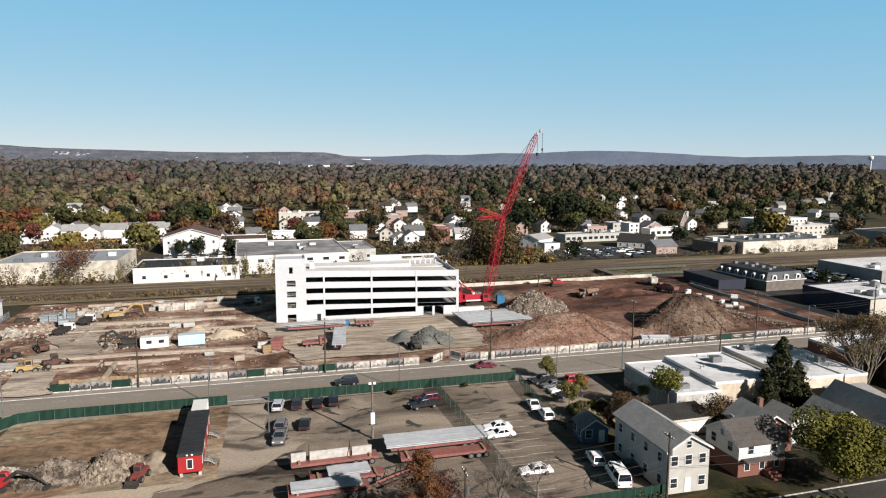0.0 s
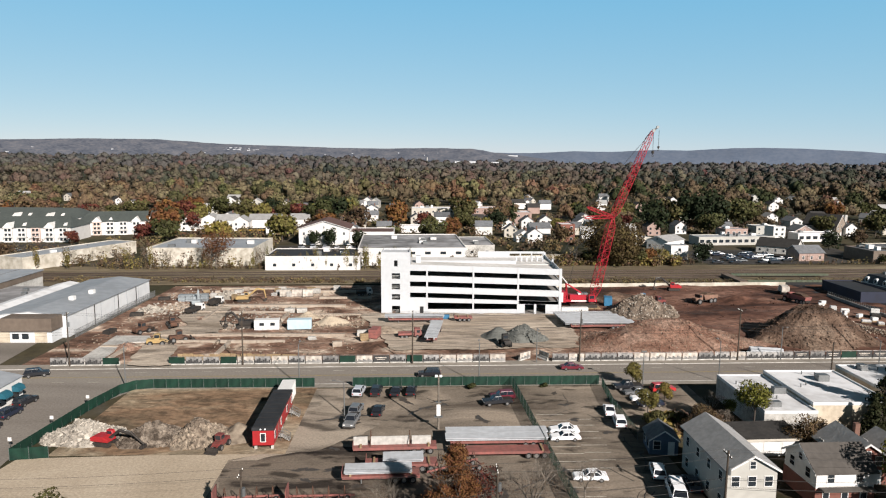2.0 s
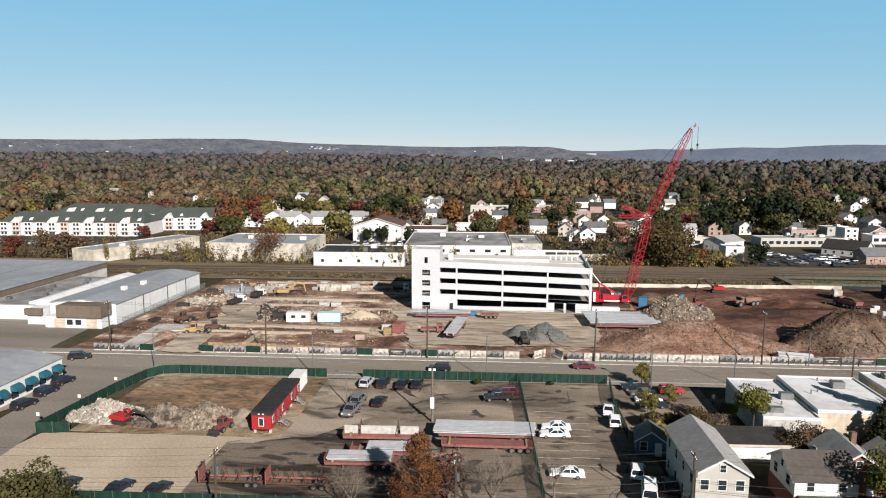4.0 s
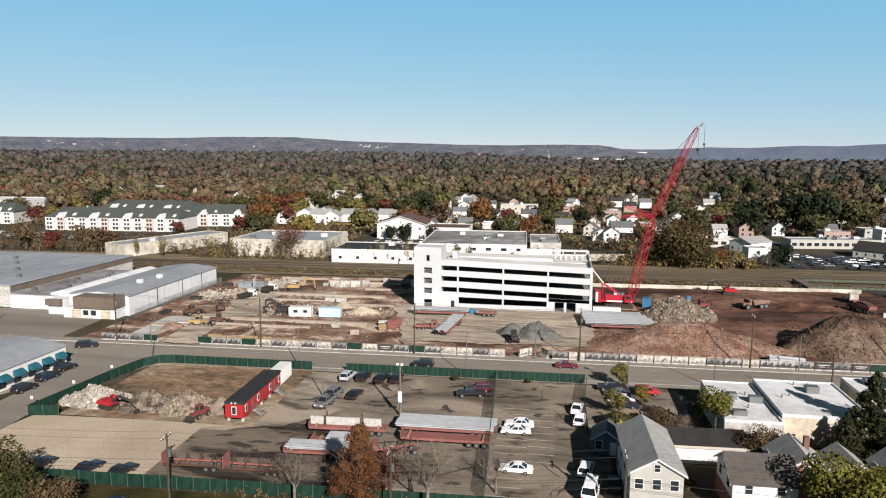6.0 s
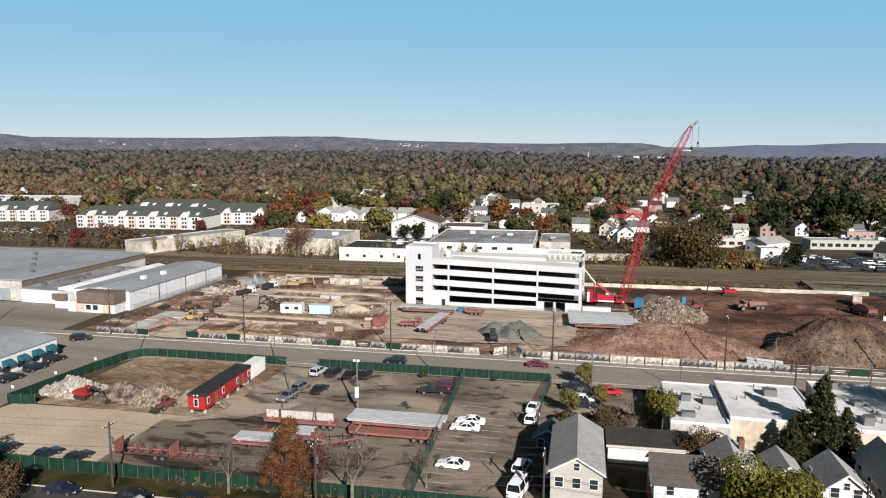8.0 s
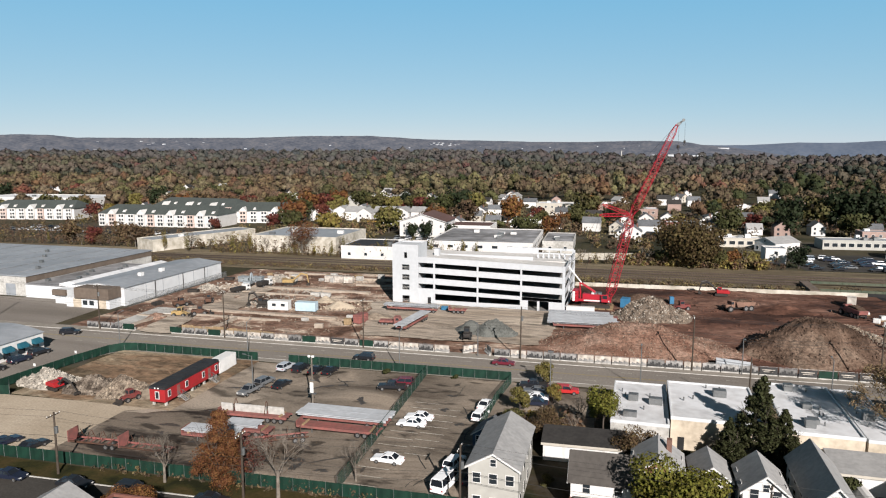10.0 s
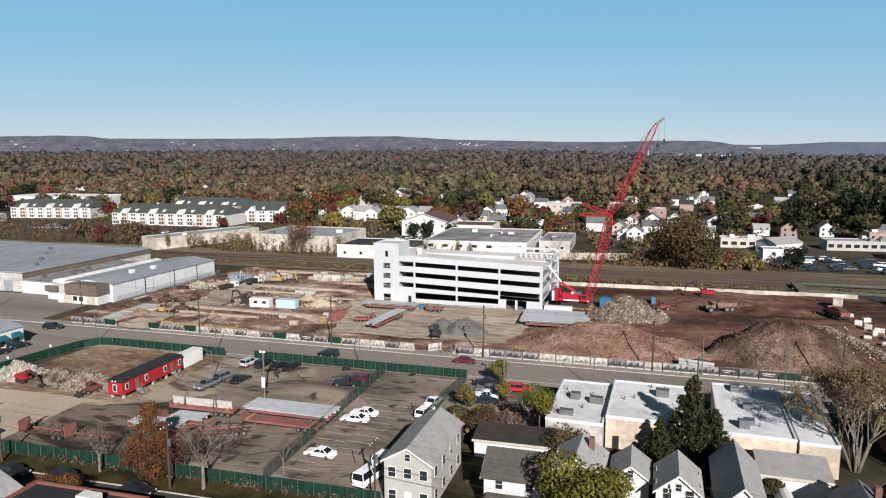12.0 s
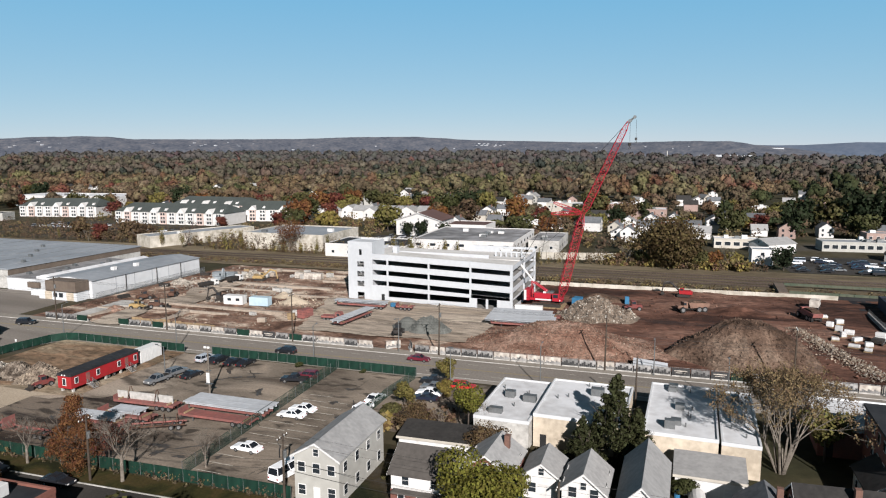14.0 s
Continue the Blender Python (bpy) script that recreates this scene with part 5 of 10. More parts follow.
mound("soil_mound", -39.5, 105.5, 6.0, 4.6, 2.5, GRAVELD, "grey brown soil heap between rubble piles", 2.9, 0, 0.9, lump=0.2)
mound("soil_mound", -26.0, 106.5, 3.5, 4.0, 2.0, RUBBLE, "small brown soil heap beside the loader", 12.9, 0, 0.9, lump=0.2)


def chunks(name, n, region, size, material, label, seed, flat=0.7):
    """Loose broken pieces strewn over a region, height(x, y) giving the surface."""
    r = np.random.RandomState(seed)
    cube = np.array([(-1, -1, -1), (1, -1, -1), (1, 1, -1), (-1, 1, -1), (-1, -1, 1), (1, -1, 1), (1, 1, 1), (-1, 1, 1)], float) * 0.5
    cf = np.array(((0, 3, 2, 1), (4, 5, 6, 7), (0, 1, 5, 4), (1, 2, 6, 5), (2, 3, 7, 6), (3, 0, 4, 7)))
    V, F = [], []
    for i in range(n):
        x, y, z = region(r)
        s = size * (0.35 + r.rand() ** 2 * 1.3)
        c = cube * (s * (0.6 + 0.8 * r.rand()), s * (0.6 + 0.8 * r.rand()), s * flat) + (r.rand(8, 3) - 0.5) * s * 0.45
        m = np.array(Euler((r.rand() * 1.2, r.rand() * 1.2, r.rand() * 6.3)).to_matrix())
        V.append(c @ m.T + (x, y, z))
        F.append(cf + i * 8)
    ob = raw(name, np.concatenate(V), np.concatenate(F), material)
    return tagged(ob, label, "rubble", kind="stuff")


def on_mound(cx, cy, reach=0.97):
    """A random place on the surface of the heap that stands at cx, cy."""
    def f(r):
        for q in range(9):
            a, d = r.rand() * 6.283, math.sqrt(r.rand()) * reach
            x, y, z = MOUNDS[(cx, cy)](d * math.cos(a), d * math.sin(a))
            if z > 0:
                break
        return x, y, max(0.1, z)
    return f


chunks("broken_stones", 1500, on_mound(-31.5, 105.0), 0.36, RUBBLE, "broken stones heaped on the cleared lot", 1)
chunks("broken_concrete", 1200, on_mound(-51, 106.0), 0.38, RUBBLEW, "broken concrete heaped on the cleared lot", 2)
chunks("rubble_lumps", 1800, on_mound(68.5, 195.5), 0.38, RUBBLEB, "loose rubble lumps on the pale mound", 3)
chunks("pale_lumps", 900, on_mound(68.5, 195.5), 0.28, RUBBLEW, "pale broken stones on the rubble mound", 19)
chunks("soil_clods", 1800, on_mound(64.5, 164), 0.24, SOILR, "clods of red soil on the mound", 4)
chunks("mound_stones", 2400, on_mound(64.5, 164), 0.15, RUBBLE, "tan stones strewn over the red mound", 14)
chunks("brown_clods", 1300, on_mound(104.5, 168.6), 0.3, SOILB, "clods of brown soil on the tall mound", 15)
chunks("crushed_gravel", 1100, on_mound(29.6, 166.6), 0.24, GRAVELM, "crushed grey stone on the heap", 16)
chunks("yard_pebbles", 900, lambda r: (46 + r.rand() * 80, 152 + r.rand() * 84, 0.2), 0.3, SITEE, "loose lumps over the excavated soil", 17, 0.6)


chunks("spoil_lumps", 1100, on_mound(-39.5, 105.5), 0.32, GRAVELD, "dark lumps heaped on the cleared lot", 18)


def band(x0, x1, y0, y1, z=0.15):
    return lambda r: (x0 + r.rand() * (x1 - x0), y0 + r.rand() * (y1 - y0), z)


chunks("site_debris", 2600, band(-80, -12, 150, 236), 0.28, RUBBLE, "scattered broken concrete over the site", 5, 0.4)
chunks("footing_rubble", 500, band(-52, -34, 176, 206, 0.2), 0.4, RUBBLEW, "pale broken footings strewn over the site", 19, 0.5)
chunks("site_rubble", 500, band(-80, -60, 190, 232), 0.42, RUBBLEW, "pale rubble strewn beside the warehouse", 6, 0.5)
chunks("edge_rubble", 1500, lambda r: ((lambda u, w: (118 + 12.5 * u + w, 198 - 40 * u + 0.3 * w, 0.15 + max(0, 0.7 - 0.2 * abs(w))))(r.rand(), r.normal() * 1.7)), 0.21, RUBBLE, "tan and pale rubble along the site's eastern edge", 7, 0.6)
chunks("edge_stones", 220, lambda r: ((lambda u, w: (121 + 9.5 * u + w, 190 - 32 * u + 0.3 * w, 0.15 + max(0, 0.7 - 0.2 * abs(w))))(r.rand(), r.normal() * 1.3)), 0.22, RUBBLEW, "pale stones among the edge rubble", 27, 0.6)
chunks("wall_rubble", 240, lambda r: (-28 + r.rand() * 16, 178 + r.rand() * 16, 0.25), 0.45, RUBBLE, "broken footing pieces beside the deck", 8, 0.5)

ragged_sheet("site_entrance", [(-60.2, 143.6), (-50.6, 143.8), (-54.5, 156), (-60, 168), (-63.5, 168), (-62.5, 154)], 0.55, PACK, "pale packed dirt drive into the site", "driveway")
slab = single("concrete_slab", bmesh.new(), CONC, "bare pale concrete slab at the site's edge", "slab")
bm = bmesh.new()
prism(bm, [(-72.8, 148.0, 0.05), (-67.8, 148.2, 0.05), (-69.2, 162.0, 0.05), (-62.9, 163.6, 0.05), (-65.4, 168.6, 0.05), (-74.0, 168.6, 0.05)], (0, 0, 0.45))
bm.to_mesh(slab.data)
bm.free()
# footings and trench walls
FOOTM = mat("new_footing_concrete", (0.347, 0.301, 0.249), (0.257, 0.21, 0.165), scale=1.2, big=0.25, bump=0.2)
for x0, x1, y0, y1 in ((-58.8, -20, 203.6, 205.4), (-58, -57, 186, 203.6), (-63.8, -16, 169.2, 170.6), (-73, -64, 158, 159.2), (-67, -66, 149, 158), (-30, -13, 216, 217), (-46, -16, 226.6, 227.6), (-62, -36, 195.0, 195.8), (-36, -35.2, 186, 195), (-30, -14, 192, 192.8), (-58, -30, 163, 163.7), (-44, -43.2, 152, 163), (-66, -46, 231, 232)):
    bm = bmesh.new()
    n = max(1, int(max(x1 - x0, y1 - y0) / 6))
    for i in range(n):
        if x1 - x0 > y1 - y0:
            a = x0 + (x1 - x0) * i / n
            box(bm, a, y0, 0, a + (x1 - x0) / n - 0.06, y1, 0.75)
        else:
            a = y0 + (y1 - y0) * i / n
            box(bm, x0, a, 0, x1, a + (y1 - y0) / n - 0.06, 0.75)
    single("footing_wall", bm, FOOTM, "newly poured pale concrete footing wall in the dirt", "footing", group="footing walls", bevel=0.02)
rs = random.Random(5)
for i in range(26):
    x, y = rs.choice(((rs.uniform(-70, -52), rs.uniform(214, 230)), (rs.uniform(-46, -14), rs.uniform(218, 232)), (rs.uniform(-26, -10), rs.uniform(160, 170))))
    w, d, h = rs.uniform(1.2, 2.6), rs.uniform(0.9, 1.6), rs.uniform(0.6, 1.7)
    mt = rs.choice((CONC, LUMBER, FOOTM, CONC))
    t = thing("block_stack", "stack of pale blocks or boards on the dirt", "building materials", pose(x, y, 0.15, 0, 0, rs.uniform(-20, 20)), "stacks of building materials")
    for k in range(int(h / 0.3) + 1):
        o = rs.uniform(-0.1, 0.1)
        boxes("block", [(-w / 2 + o, -d / 2, k * 0.3, w / 2 + o, d / 2, k * 0.3 + 0.27)], mt, t)
for i in range(7):
    x = -48 + i * 3.6
    t = thing("lumber_stack", "stack of yellow lumber behind the hoarding", "lumber", pose(x, 149.3 + rs.uniform(-0.5, 1.5), 0.15, 0, 0, rs.uniform(-6, 6)), "lumber stacks")
    for k in range(5):
        boxes("plank", [(-1.6, -0.9 + k * 0.36, 0.0, 1.6, -0.6 + k * 0.36, 0.3 + 0.35 * (k % 2))], LUMBER, t)


# ---- machines ----
def excavator(x, y, rz, material, label, reach=1.0, z=0.12, low=False, boom_mat=None, size=1.0):
    t = thing("excavator", label, "excavator", pose(x, y, z, 0, 0, rz) @ Matrix.Diagonal((size, size, size, 1)))
    bmm = boom_mat or material
    for s in (-1.1, 1.1):
        bm = bmesh.new()
        pts = [(math.copysign(1.55, math.cos(2 * math.pi * i / 14)) + 0.42 * math.cos(2 * math.pi * i / 14), s - 0.28, 0.45 + 0.42 * math.sin(2 * math.pi * i / 14)) for i in range(14)]
        prism(bm, pts, (0, 0.56, 0))
        part("track", bm, DARKM, t)
    boxes("undercarriage", [(-1.0, -0.82, 0.35, 1.0, 0.82, 0.85)], DARKM, t)
    bm = bmesh.new()
    prism(bm, [(-2.2, -1.25, 0.95), (1.4, -1.25, 0.95), (1.4, -1.25, 1.5), (0.3, -1.25, 1.95), (-1.9, -1.25, 2.0), (-2.25, -1.25, 1.6)], (0, 2.5, 0))
    part("house", bm, material, t, bevel=0.05)
    bm = bmesh.new()
    prism(bm, [(0.0, 0.35, 1.96), (1.45, 0.35, 1.5), (1.5, 0.35, 2.2), (1.1, 0.35, 2.85), (0.0, 0.35, 2.9)], (0, 0.9, 0))
    cb = part("cab", bm, material, t, bevel=0.04)
    boxes("window", [(0.15, 0.33, 2.1, 1.15, 1.27, 2.7)], GLASS, cb)
    boxes("counterweight", [(-2.5, -1.2, 0.95, -2.22, 1.2, 1.7)], material, t, bevel=0.05)
    p0, p1 = Vector((1.0, -0.1, 1.5)), Vector((3.6 * reach, -0.1, 4.2))
    p2, p3 = Vector((5.6 * reach, -0.1, 3.6)), Vector((5.9 * reach, -0.1, 1.0))
    if low:
        p1, p2, p3 = Vector((3.2 * reach, -0.1, 3.3)), Vector((5.6 * reach, -0.1, 2.7)), Vector((8.0 * reach, -0.1, 1.0))
    bm = bmesh.new()
    for a, b, ra, rb in ((p0, p1, 0.26, 0.34), (p1, p2, 0.34, 0.22)):
        cyl(bm, a, b, ra, 6, rb)
    part("boom", bm, bmm, t)
    bm = bmesh.new()
    cyl(bm, p2 + Vector((-0.3, 0, 0.5)), p3, 0.24, 6, 0.15)
    part("arm", bm, bmm, t)
    bm = bmesh.new()
    cyl(bm, (1.3, -0.1, 1.2), p0.lerp(p1, 0.75), 0.09, 6)
    cyl(bm, p1 + Vector((0.3, 0, 0.5)), p2 + Vector((-0.3, 0, 0.55)), 0.08, 6)
    part("hydraulic_ram", bm, STEEL, t)
    bm = bmesh.new()
    prism(bm, [(p3.x - 0.3, -0.65, 1.0), (p3.x + 0.25, -0.65, 1.05), (p3.x + 0.3, -0.65, 0.4), (p3.x - 0.3, -0.65, 0.05), (p3.x - 0.85, -0.65, 0.35)], (0, 1.1, 0))
    part("bucket", bm, DARKM, t, bevel=0.03)
    return t


excavator(-53.0, 211.5, 8, YELLOW, "tan yellow excavator with raised arm on the site", 1.15)
excavator(91, 231.5, 176, REDP, "red excavator with dark boom near the railway", 1.15, boom_mat=DARKM)
excavator(-46.0, 102.8, -14, REDP, "red excavator with a long dark boom on the cleared lot", 1.08, 0.05, True, DARKM, 0.82)
excavator(-44.0, 178.6, 185, DARKM, "dark excavator digging on the site", 0.9)


def loader(x, y, rz, material, label, z=0.12, bucket=True, name="wheel_loader", cat="loader", size=1.0):
    t = thing(name, label, cat, pose(x, y, z, 0, 0, rz) @ Matrix.Diagonal((size, size, size, 1)))
    bm = bmesh.new()
    prism(bm, [(-2.4, -0.85, 0.7), (1.6, -0.85, 0.7), (1.6, -0.85, 1.3), (0.2, -0.85, 1.6), (-2.3, -0.85, 1.75), (-2.45, -0.85, 1.2)], (0, 1.7, 0))
    part("body", bm, material, t, bevel=0.05)
    cb = boxes("cab", [(-0.7, -0.7, 1.55, 0.7, 0.7, 2.9)], material, t, bevel=0.06)
    boxes("window", [(-0.72, -0.55, 1.9, 0.72, 0.55, 2.7), (-0.55, -0.72, 1.9, 0.55, 0.72, 2.7)], GLASS, cb)
    for ax in (-1.5, 1.3):
        for s in (-1, 1):
            wheel(t, ax, s * 1.0, 0.62, 0.5, s)
    if bucket:
        bm = bmesh.new()
        for s in (-0.6, 0.6):
            cyl(bm, (1.0, s, 1.4), (2.9, s, 0.7), 0.12, 5)
        part("lift_arm", bm, material, t)
        bm = bmesh.new()
        prism(bm, [(2.7, -1.25, 0.15), (3.8, -1.25, 0.1), (3.7, -1.25, 0.3), (3.0, -1.25, 0.45), (2.9, -1.25, 1.1), (2.7, -1.25, 1.1)], (0, 2.5, 0))
        part("bucket", bm, DARKM, t)
    return t


loader(-27.4, 101.6, 255, REDK, "red backhoe loader beside the stone heap", 0.05, size=0.8)
loader(-60.5, 161.0, 10, YELLOW, "orange yellow wheel loader behind the hoarding")
loader(-56.5, 164.5, 30, RUST, "rusty red backhoe loader behind the hoarding")
loader(77.5, 207.0, 200, REDK, "small dusty loader beside the rubble mound")
loader(24.2, 159.6, 100, DARKM, "small white and black loader at the gravel heap", 0.42, False, "skid_steer", "loader")
loader(-69, 172.6, 60, RUST, "rusty brown loader beside the warehouse")
loader(-63.5, 178.9, 120, RUST, "rusty brown loader beside a trench")


def dumper(x, y, rz, label, material=ORANGE):
    t = thing("dump_truck", label, "dump truck", pose(x, y, 0.12, 0, 0, rz))
    boxes("chassis", [(-4.2, -0.7, 0.9, 4.2, 0.7, 1.25)], DARKM, t)
    bm = bmesh.new()
    prism(bm, [(-4.4, -1.35, 1.5), (1.0, -1.35, 1.3), (1.6, -1.35, 2.9), (-4.7, -1.35, 2.6)], (0, 2.7, 0))
    part("tipper_body", bm, material, t, bevel=0.05)
    bm = bmesh.new()
    prism(bm, [(-4.2, -1.1, 2.62), (1.2, -1.1, 2.85), (0, -1.1, 3.4), (-2.5, -1.1, 3.25)], (0, 2.2, 0))
    part("soil_load", bm, SOILB, t, "brown soil load")
    boxes("bonnet", [(2.9, -0.9, 1.25, 4.6, 0.9, 2.0)], material, t, bevel=0.08)
    cb = boxes("cab", [(1.7, -1.1, 1.25, 2.95, 1.1, 3.1)], material, t, bevel=0.08)
    boxes("window", [(2.2, -1.12, 2.2, 2.97, 1.12, 2.9)], GLASS, cb)
    for ax in (-3.2, -1.6, 3.2):
        for s in (-1, 1):
            wheel(t, ax, s * 1.15, 0.85, 0.6, s)
    return t


dumper(93.5, 210.5, 205, "dusty brown articulated dump truck loaded with brown soil", mat("dusty_tan_paint", (0.20, 0.118, 0.085), (0.125, 0.075, 0.055), scale=1.5, big=0.4))
dumper(123.4, 211, 110, "dark red dump truck parked at the site's edge", REDD)


def truck(x, y, rz, cabm, boxm, label, box_h=2.6, L=7.0):
    t = thing("lorry", label, "truck", pose(x, y, 0.12, 0, 0, rz))
    boxes("chassis", [(-L / 2, -0.6, 0.6, L / 2, 0.6, 0.9)], DARKM, t)
    bm = bmesh.new()
    prism(bm, [(L / 2 - 1.9, -1.1, 0.6), (L / 2 + 0.05, -1.1, 0.6), (L / 2, -1.1, 1.5), (L / 2 - 0.5, -1.1, 2.5), (L / 2 - 1.9, -1.1, 2.55)], (0, 2.2, 0))
    cb = part("cab", bm, cabm, t, bevel=0.06)
    boxes("window", [(L / 2 - 1.3, -1.12, 1.6, L / 2 - 0.5, 1.12, 2.2)], GLASS, cb)
    if box_h:
        boxes("load_box", [(-L / 2, -1.2, 0.95, L / 2 - 2.1, 1.2, 0.95 + box_h)], boxm, t, bevel=0.03)
    for ax in (-L / 2 + 1.0, -L / 2 + 2.1, L / 2 - 1.1):
        for s in (-1, 1):
            wheel(t, ax, s * 1.0, 0.48, 0.35, s)
    return t


truck(-63.2, 196.0, 75, WHITEP, DARKM, "white truck with a dark load bed on the site", 0.9)
truck(-60.2, 206.5, 80, WHITEP, DARKM, "dark-bodied tipper truck on the site", 1.2, 6)
excavator(-65.8, 205.5, 100, FORM, "small pale blue excavator beside stacked panels", 0.55)
truck(0.8, 168.0, 5, REDD, REDD, "dusty red flatbed truck in the yard", 0.5, 6.0)
container(-8.2, 168.6, 78, 4.2, 2.2, 2.4, REDD, "faded red container with a pale side", z=0.15)
truck(135.5, 190, 65, WHITEP, DARKM, "white pickup truck at the site's edge", 0.5, 5)
truck(127.0, 226, 75, WHITEP, PRINTW, "white box truck at the site's edge", 2.0, 6)
truck(-16, 222, 10, WHITEP, DARKM, "white pickup truck beside the deck's shadow", 0.6, 5.5)

# pipes stacked by the hoarding
for k in range(3):
    for i in range(4 - k):
        bm = bmesh.new()
        cyl(bm, (82, 153.4 + i * 0.6 + k * 0.3, 0.42 + k * 0.5), (89, 151.6 + i * 0.6 + k * 0.3, 0.42 + k * 0.5), 0.28, 8)
        single("concrete_pipe", bm, TEE, "pale concrete pipe stacked behind the hoarding", "pipe", group="stacked pipes")

# ---- more of the western site ----
t = thing("formwork_stack", "stack of grey-blue formwork panels by the fence", "formwork", pose(-69.4, 212.5, 0.15, 0, 0, 6))
for i in range(4):
    for k in range(7):
        o = 0.12 * ((i * 7 + k * 3) % 5)
        boxes("panel", [(-4.4 + i * 2.3, -1.3 + o, k * 0.3, -2.3 + i * 2.3, 1.2 + o, k * 0.3 + 0.24)], FORM, t)
for i, x in enumerate((-41.8, -37.9, -34.4)):
    container(x, 220.2, 2 + i * 3, 3.3, 2.2, 2.3, PRINTW, "pale cream storage box on the site", z=0.15, ribs=False)
for x, y, rz in ((-77.3, 172.4, 80), (-78.5, 191.8, 5), (-79.0, 213.8, 10)):
    container(x, y, rz, 3.4, 1.8, 1.0, DARKM, "open dark steel skip beside the warehouse", z=0.12, name="skip_bin", cat="bin", ribs=False)
for i, (x, y) in enumerate(((-35.5, 196.0), (-31.9, 196.2))):
    container(x, y, 3 + i * 4, 2.9, 1.6, 1.3, CONC, "low pale concrete chest on the dirt", z=0.15, name="concrete_chest", cat="concrete block", ribs=False)
for i, (x, y, r, h, m_, lab) in enumerate(((-60.4, 218.5, 5.5, 1.9, RUBBLEW, "pale heap of broken concrete near the railway"), (-77.0, 198.5, 4.2, 1.8, RUBBLEW, "pale heap of broken concrete beside the warehouse"), (-29.0, 190.0, 4.2, 1.7, TANLOT, "small heap of sand among footings"), (-21.6, 184.0, 5.0, 2.0, TANLOT, "small heap of sand beside the deck"), (-67.0, 158.6, 4.0, 1.6, SOILR, "small heap of red soil on the slab's edge"))):
    mound("rubble_mound" if m_ is RUBBLEW else "sand_mound", x, y, r, r * 0.75, h, m_, lab, 20.5 + i, 0, 0.9, lump=0.2, n=26, category="heap")
    if m_ is RUBBLEW:
        chunks("heap_lumps", 240, on_mound(x, y), 0.45, RUBBLEW, "broken concrete lumps on a heap", 40 + i)
ragged_sheet("dirt_track", [(-64.5, 171.4), (-48.5, 171.4), (-52, 186), (-54.5, 203), (-64, 203), (-66, 190), (-60, 180)], 0.46, PACK, "pale trodden track across the site", "track")
fw = thing("formwork_wall", "row of tan timber formwork boards behind the hoarding", "formwork", pose(0, 0, 0))
rs = random.Random(12)
for i in range(15):
    xa = -51.4 + i * 1.2
    if i in (5, 11):
        continue
    boxes("board", [(xa, 149.6 + 0.03 * xa * 0.2, 0.1, xa + 1.12, 149.75 + 0.03 * xa * 0.2, 1.3 + rs.uniform(-0.25, 0.35))], LUMBER, fw)


# ---- white wrapped pallets along the eastern edge ----
PALLETW = mat("pallet_wrap", (0.6, 0.6, 0.585), (0.405, 0.405, 0.398), rough=0.45, scale=1.5, big=0.5, bump=0.25, vary=0.25)


def wrapped_pallet(x, y, rz, w, d, h, label):
    t = thing("wrapped_pallet", label, "pallet", pose(x, y, 0.1, 0, 0, rz), "wrapped pallets")
    boxes("pallet", [(-w / 2, -d / 2, 0.0, w / 2, -d / 2 + 0.3, 0.16), (-w / 2, d / 2 - 0.3, 0.0, w / 2, d / 2, 0.16), (-w / 2, -d / 2, 0.161, w / 2, d / 2, 0.22)], LUMBER, t, "rough wooden pallet")
    boxes("wrap", [(-w / 2 + 0.05, -d / 2 + 0.05, 0.221, w / 2 - 0.05, d / 2 - 0.05, h)], PALLETW, t, bevel=0.12)
    return t


rw = random.Random(12)
for x, y in ((127.4, 214.0), (127.3, 203.6), (130.2, 208.0), (128.6, 199.4), (130.4, 196.4), (126.3, 190.1), (129.3, 184.4), (131.0, 190.3), (131.6, 181.6), (128.6, 193.5), (132.6, 186.0)):
    wrapped_pallet(x, y, rw.uniform(-25, 35), rw.uniform(1.3, 2.6), rw.uniform(1.1, 1.6), rw.uniform(0.8, 1.7), "white wrapped pallet load at the site's edge")

# ---- hoarding along the site ----
HOARD = "hoarding panels along the site"


def jersey(bm, L):
    prism(bm, [(-L / 2, -0.3, 0), (-L / 2, 0.3, 0), (-L / 2, 0.3, 0.12), (-L / 2, 0.12, 0.36), (-L / 2, 0.08, 0.82), (-L / 2, -0.08, 0.82), (-L / 2, -0.12, 0.36), (-L / 2, -0.3, 0.12)], (L, 0, 0))


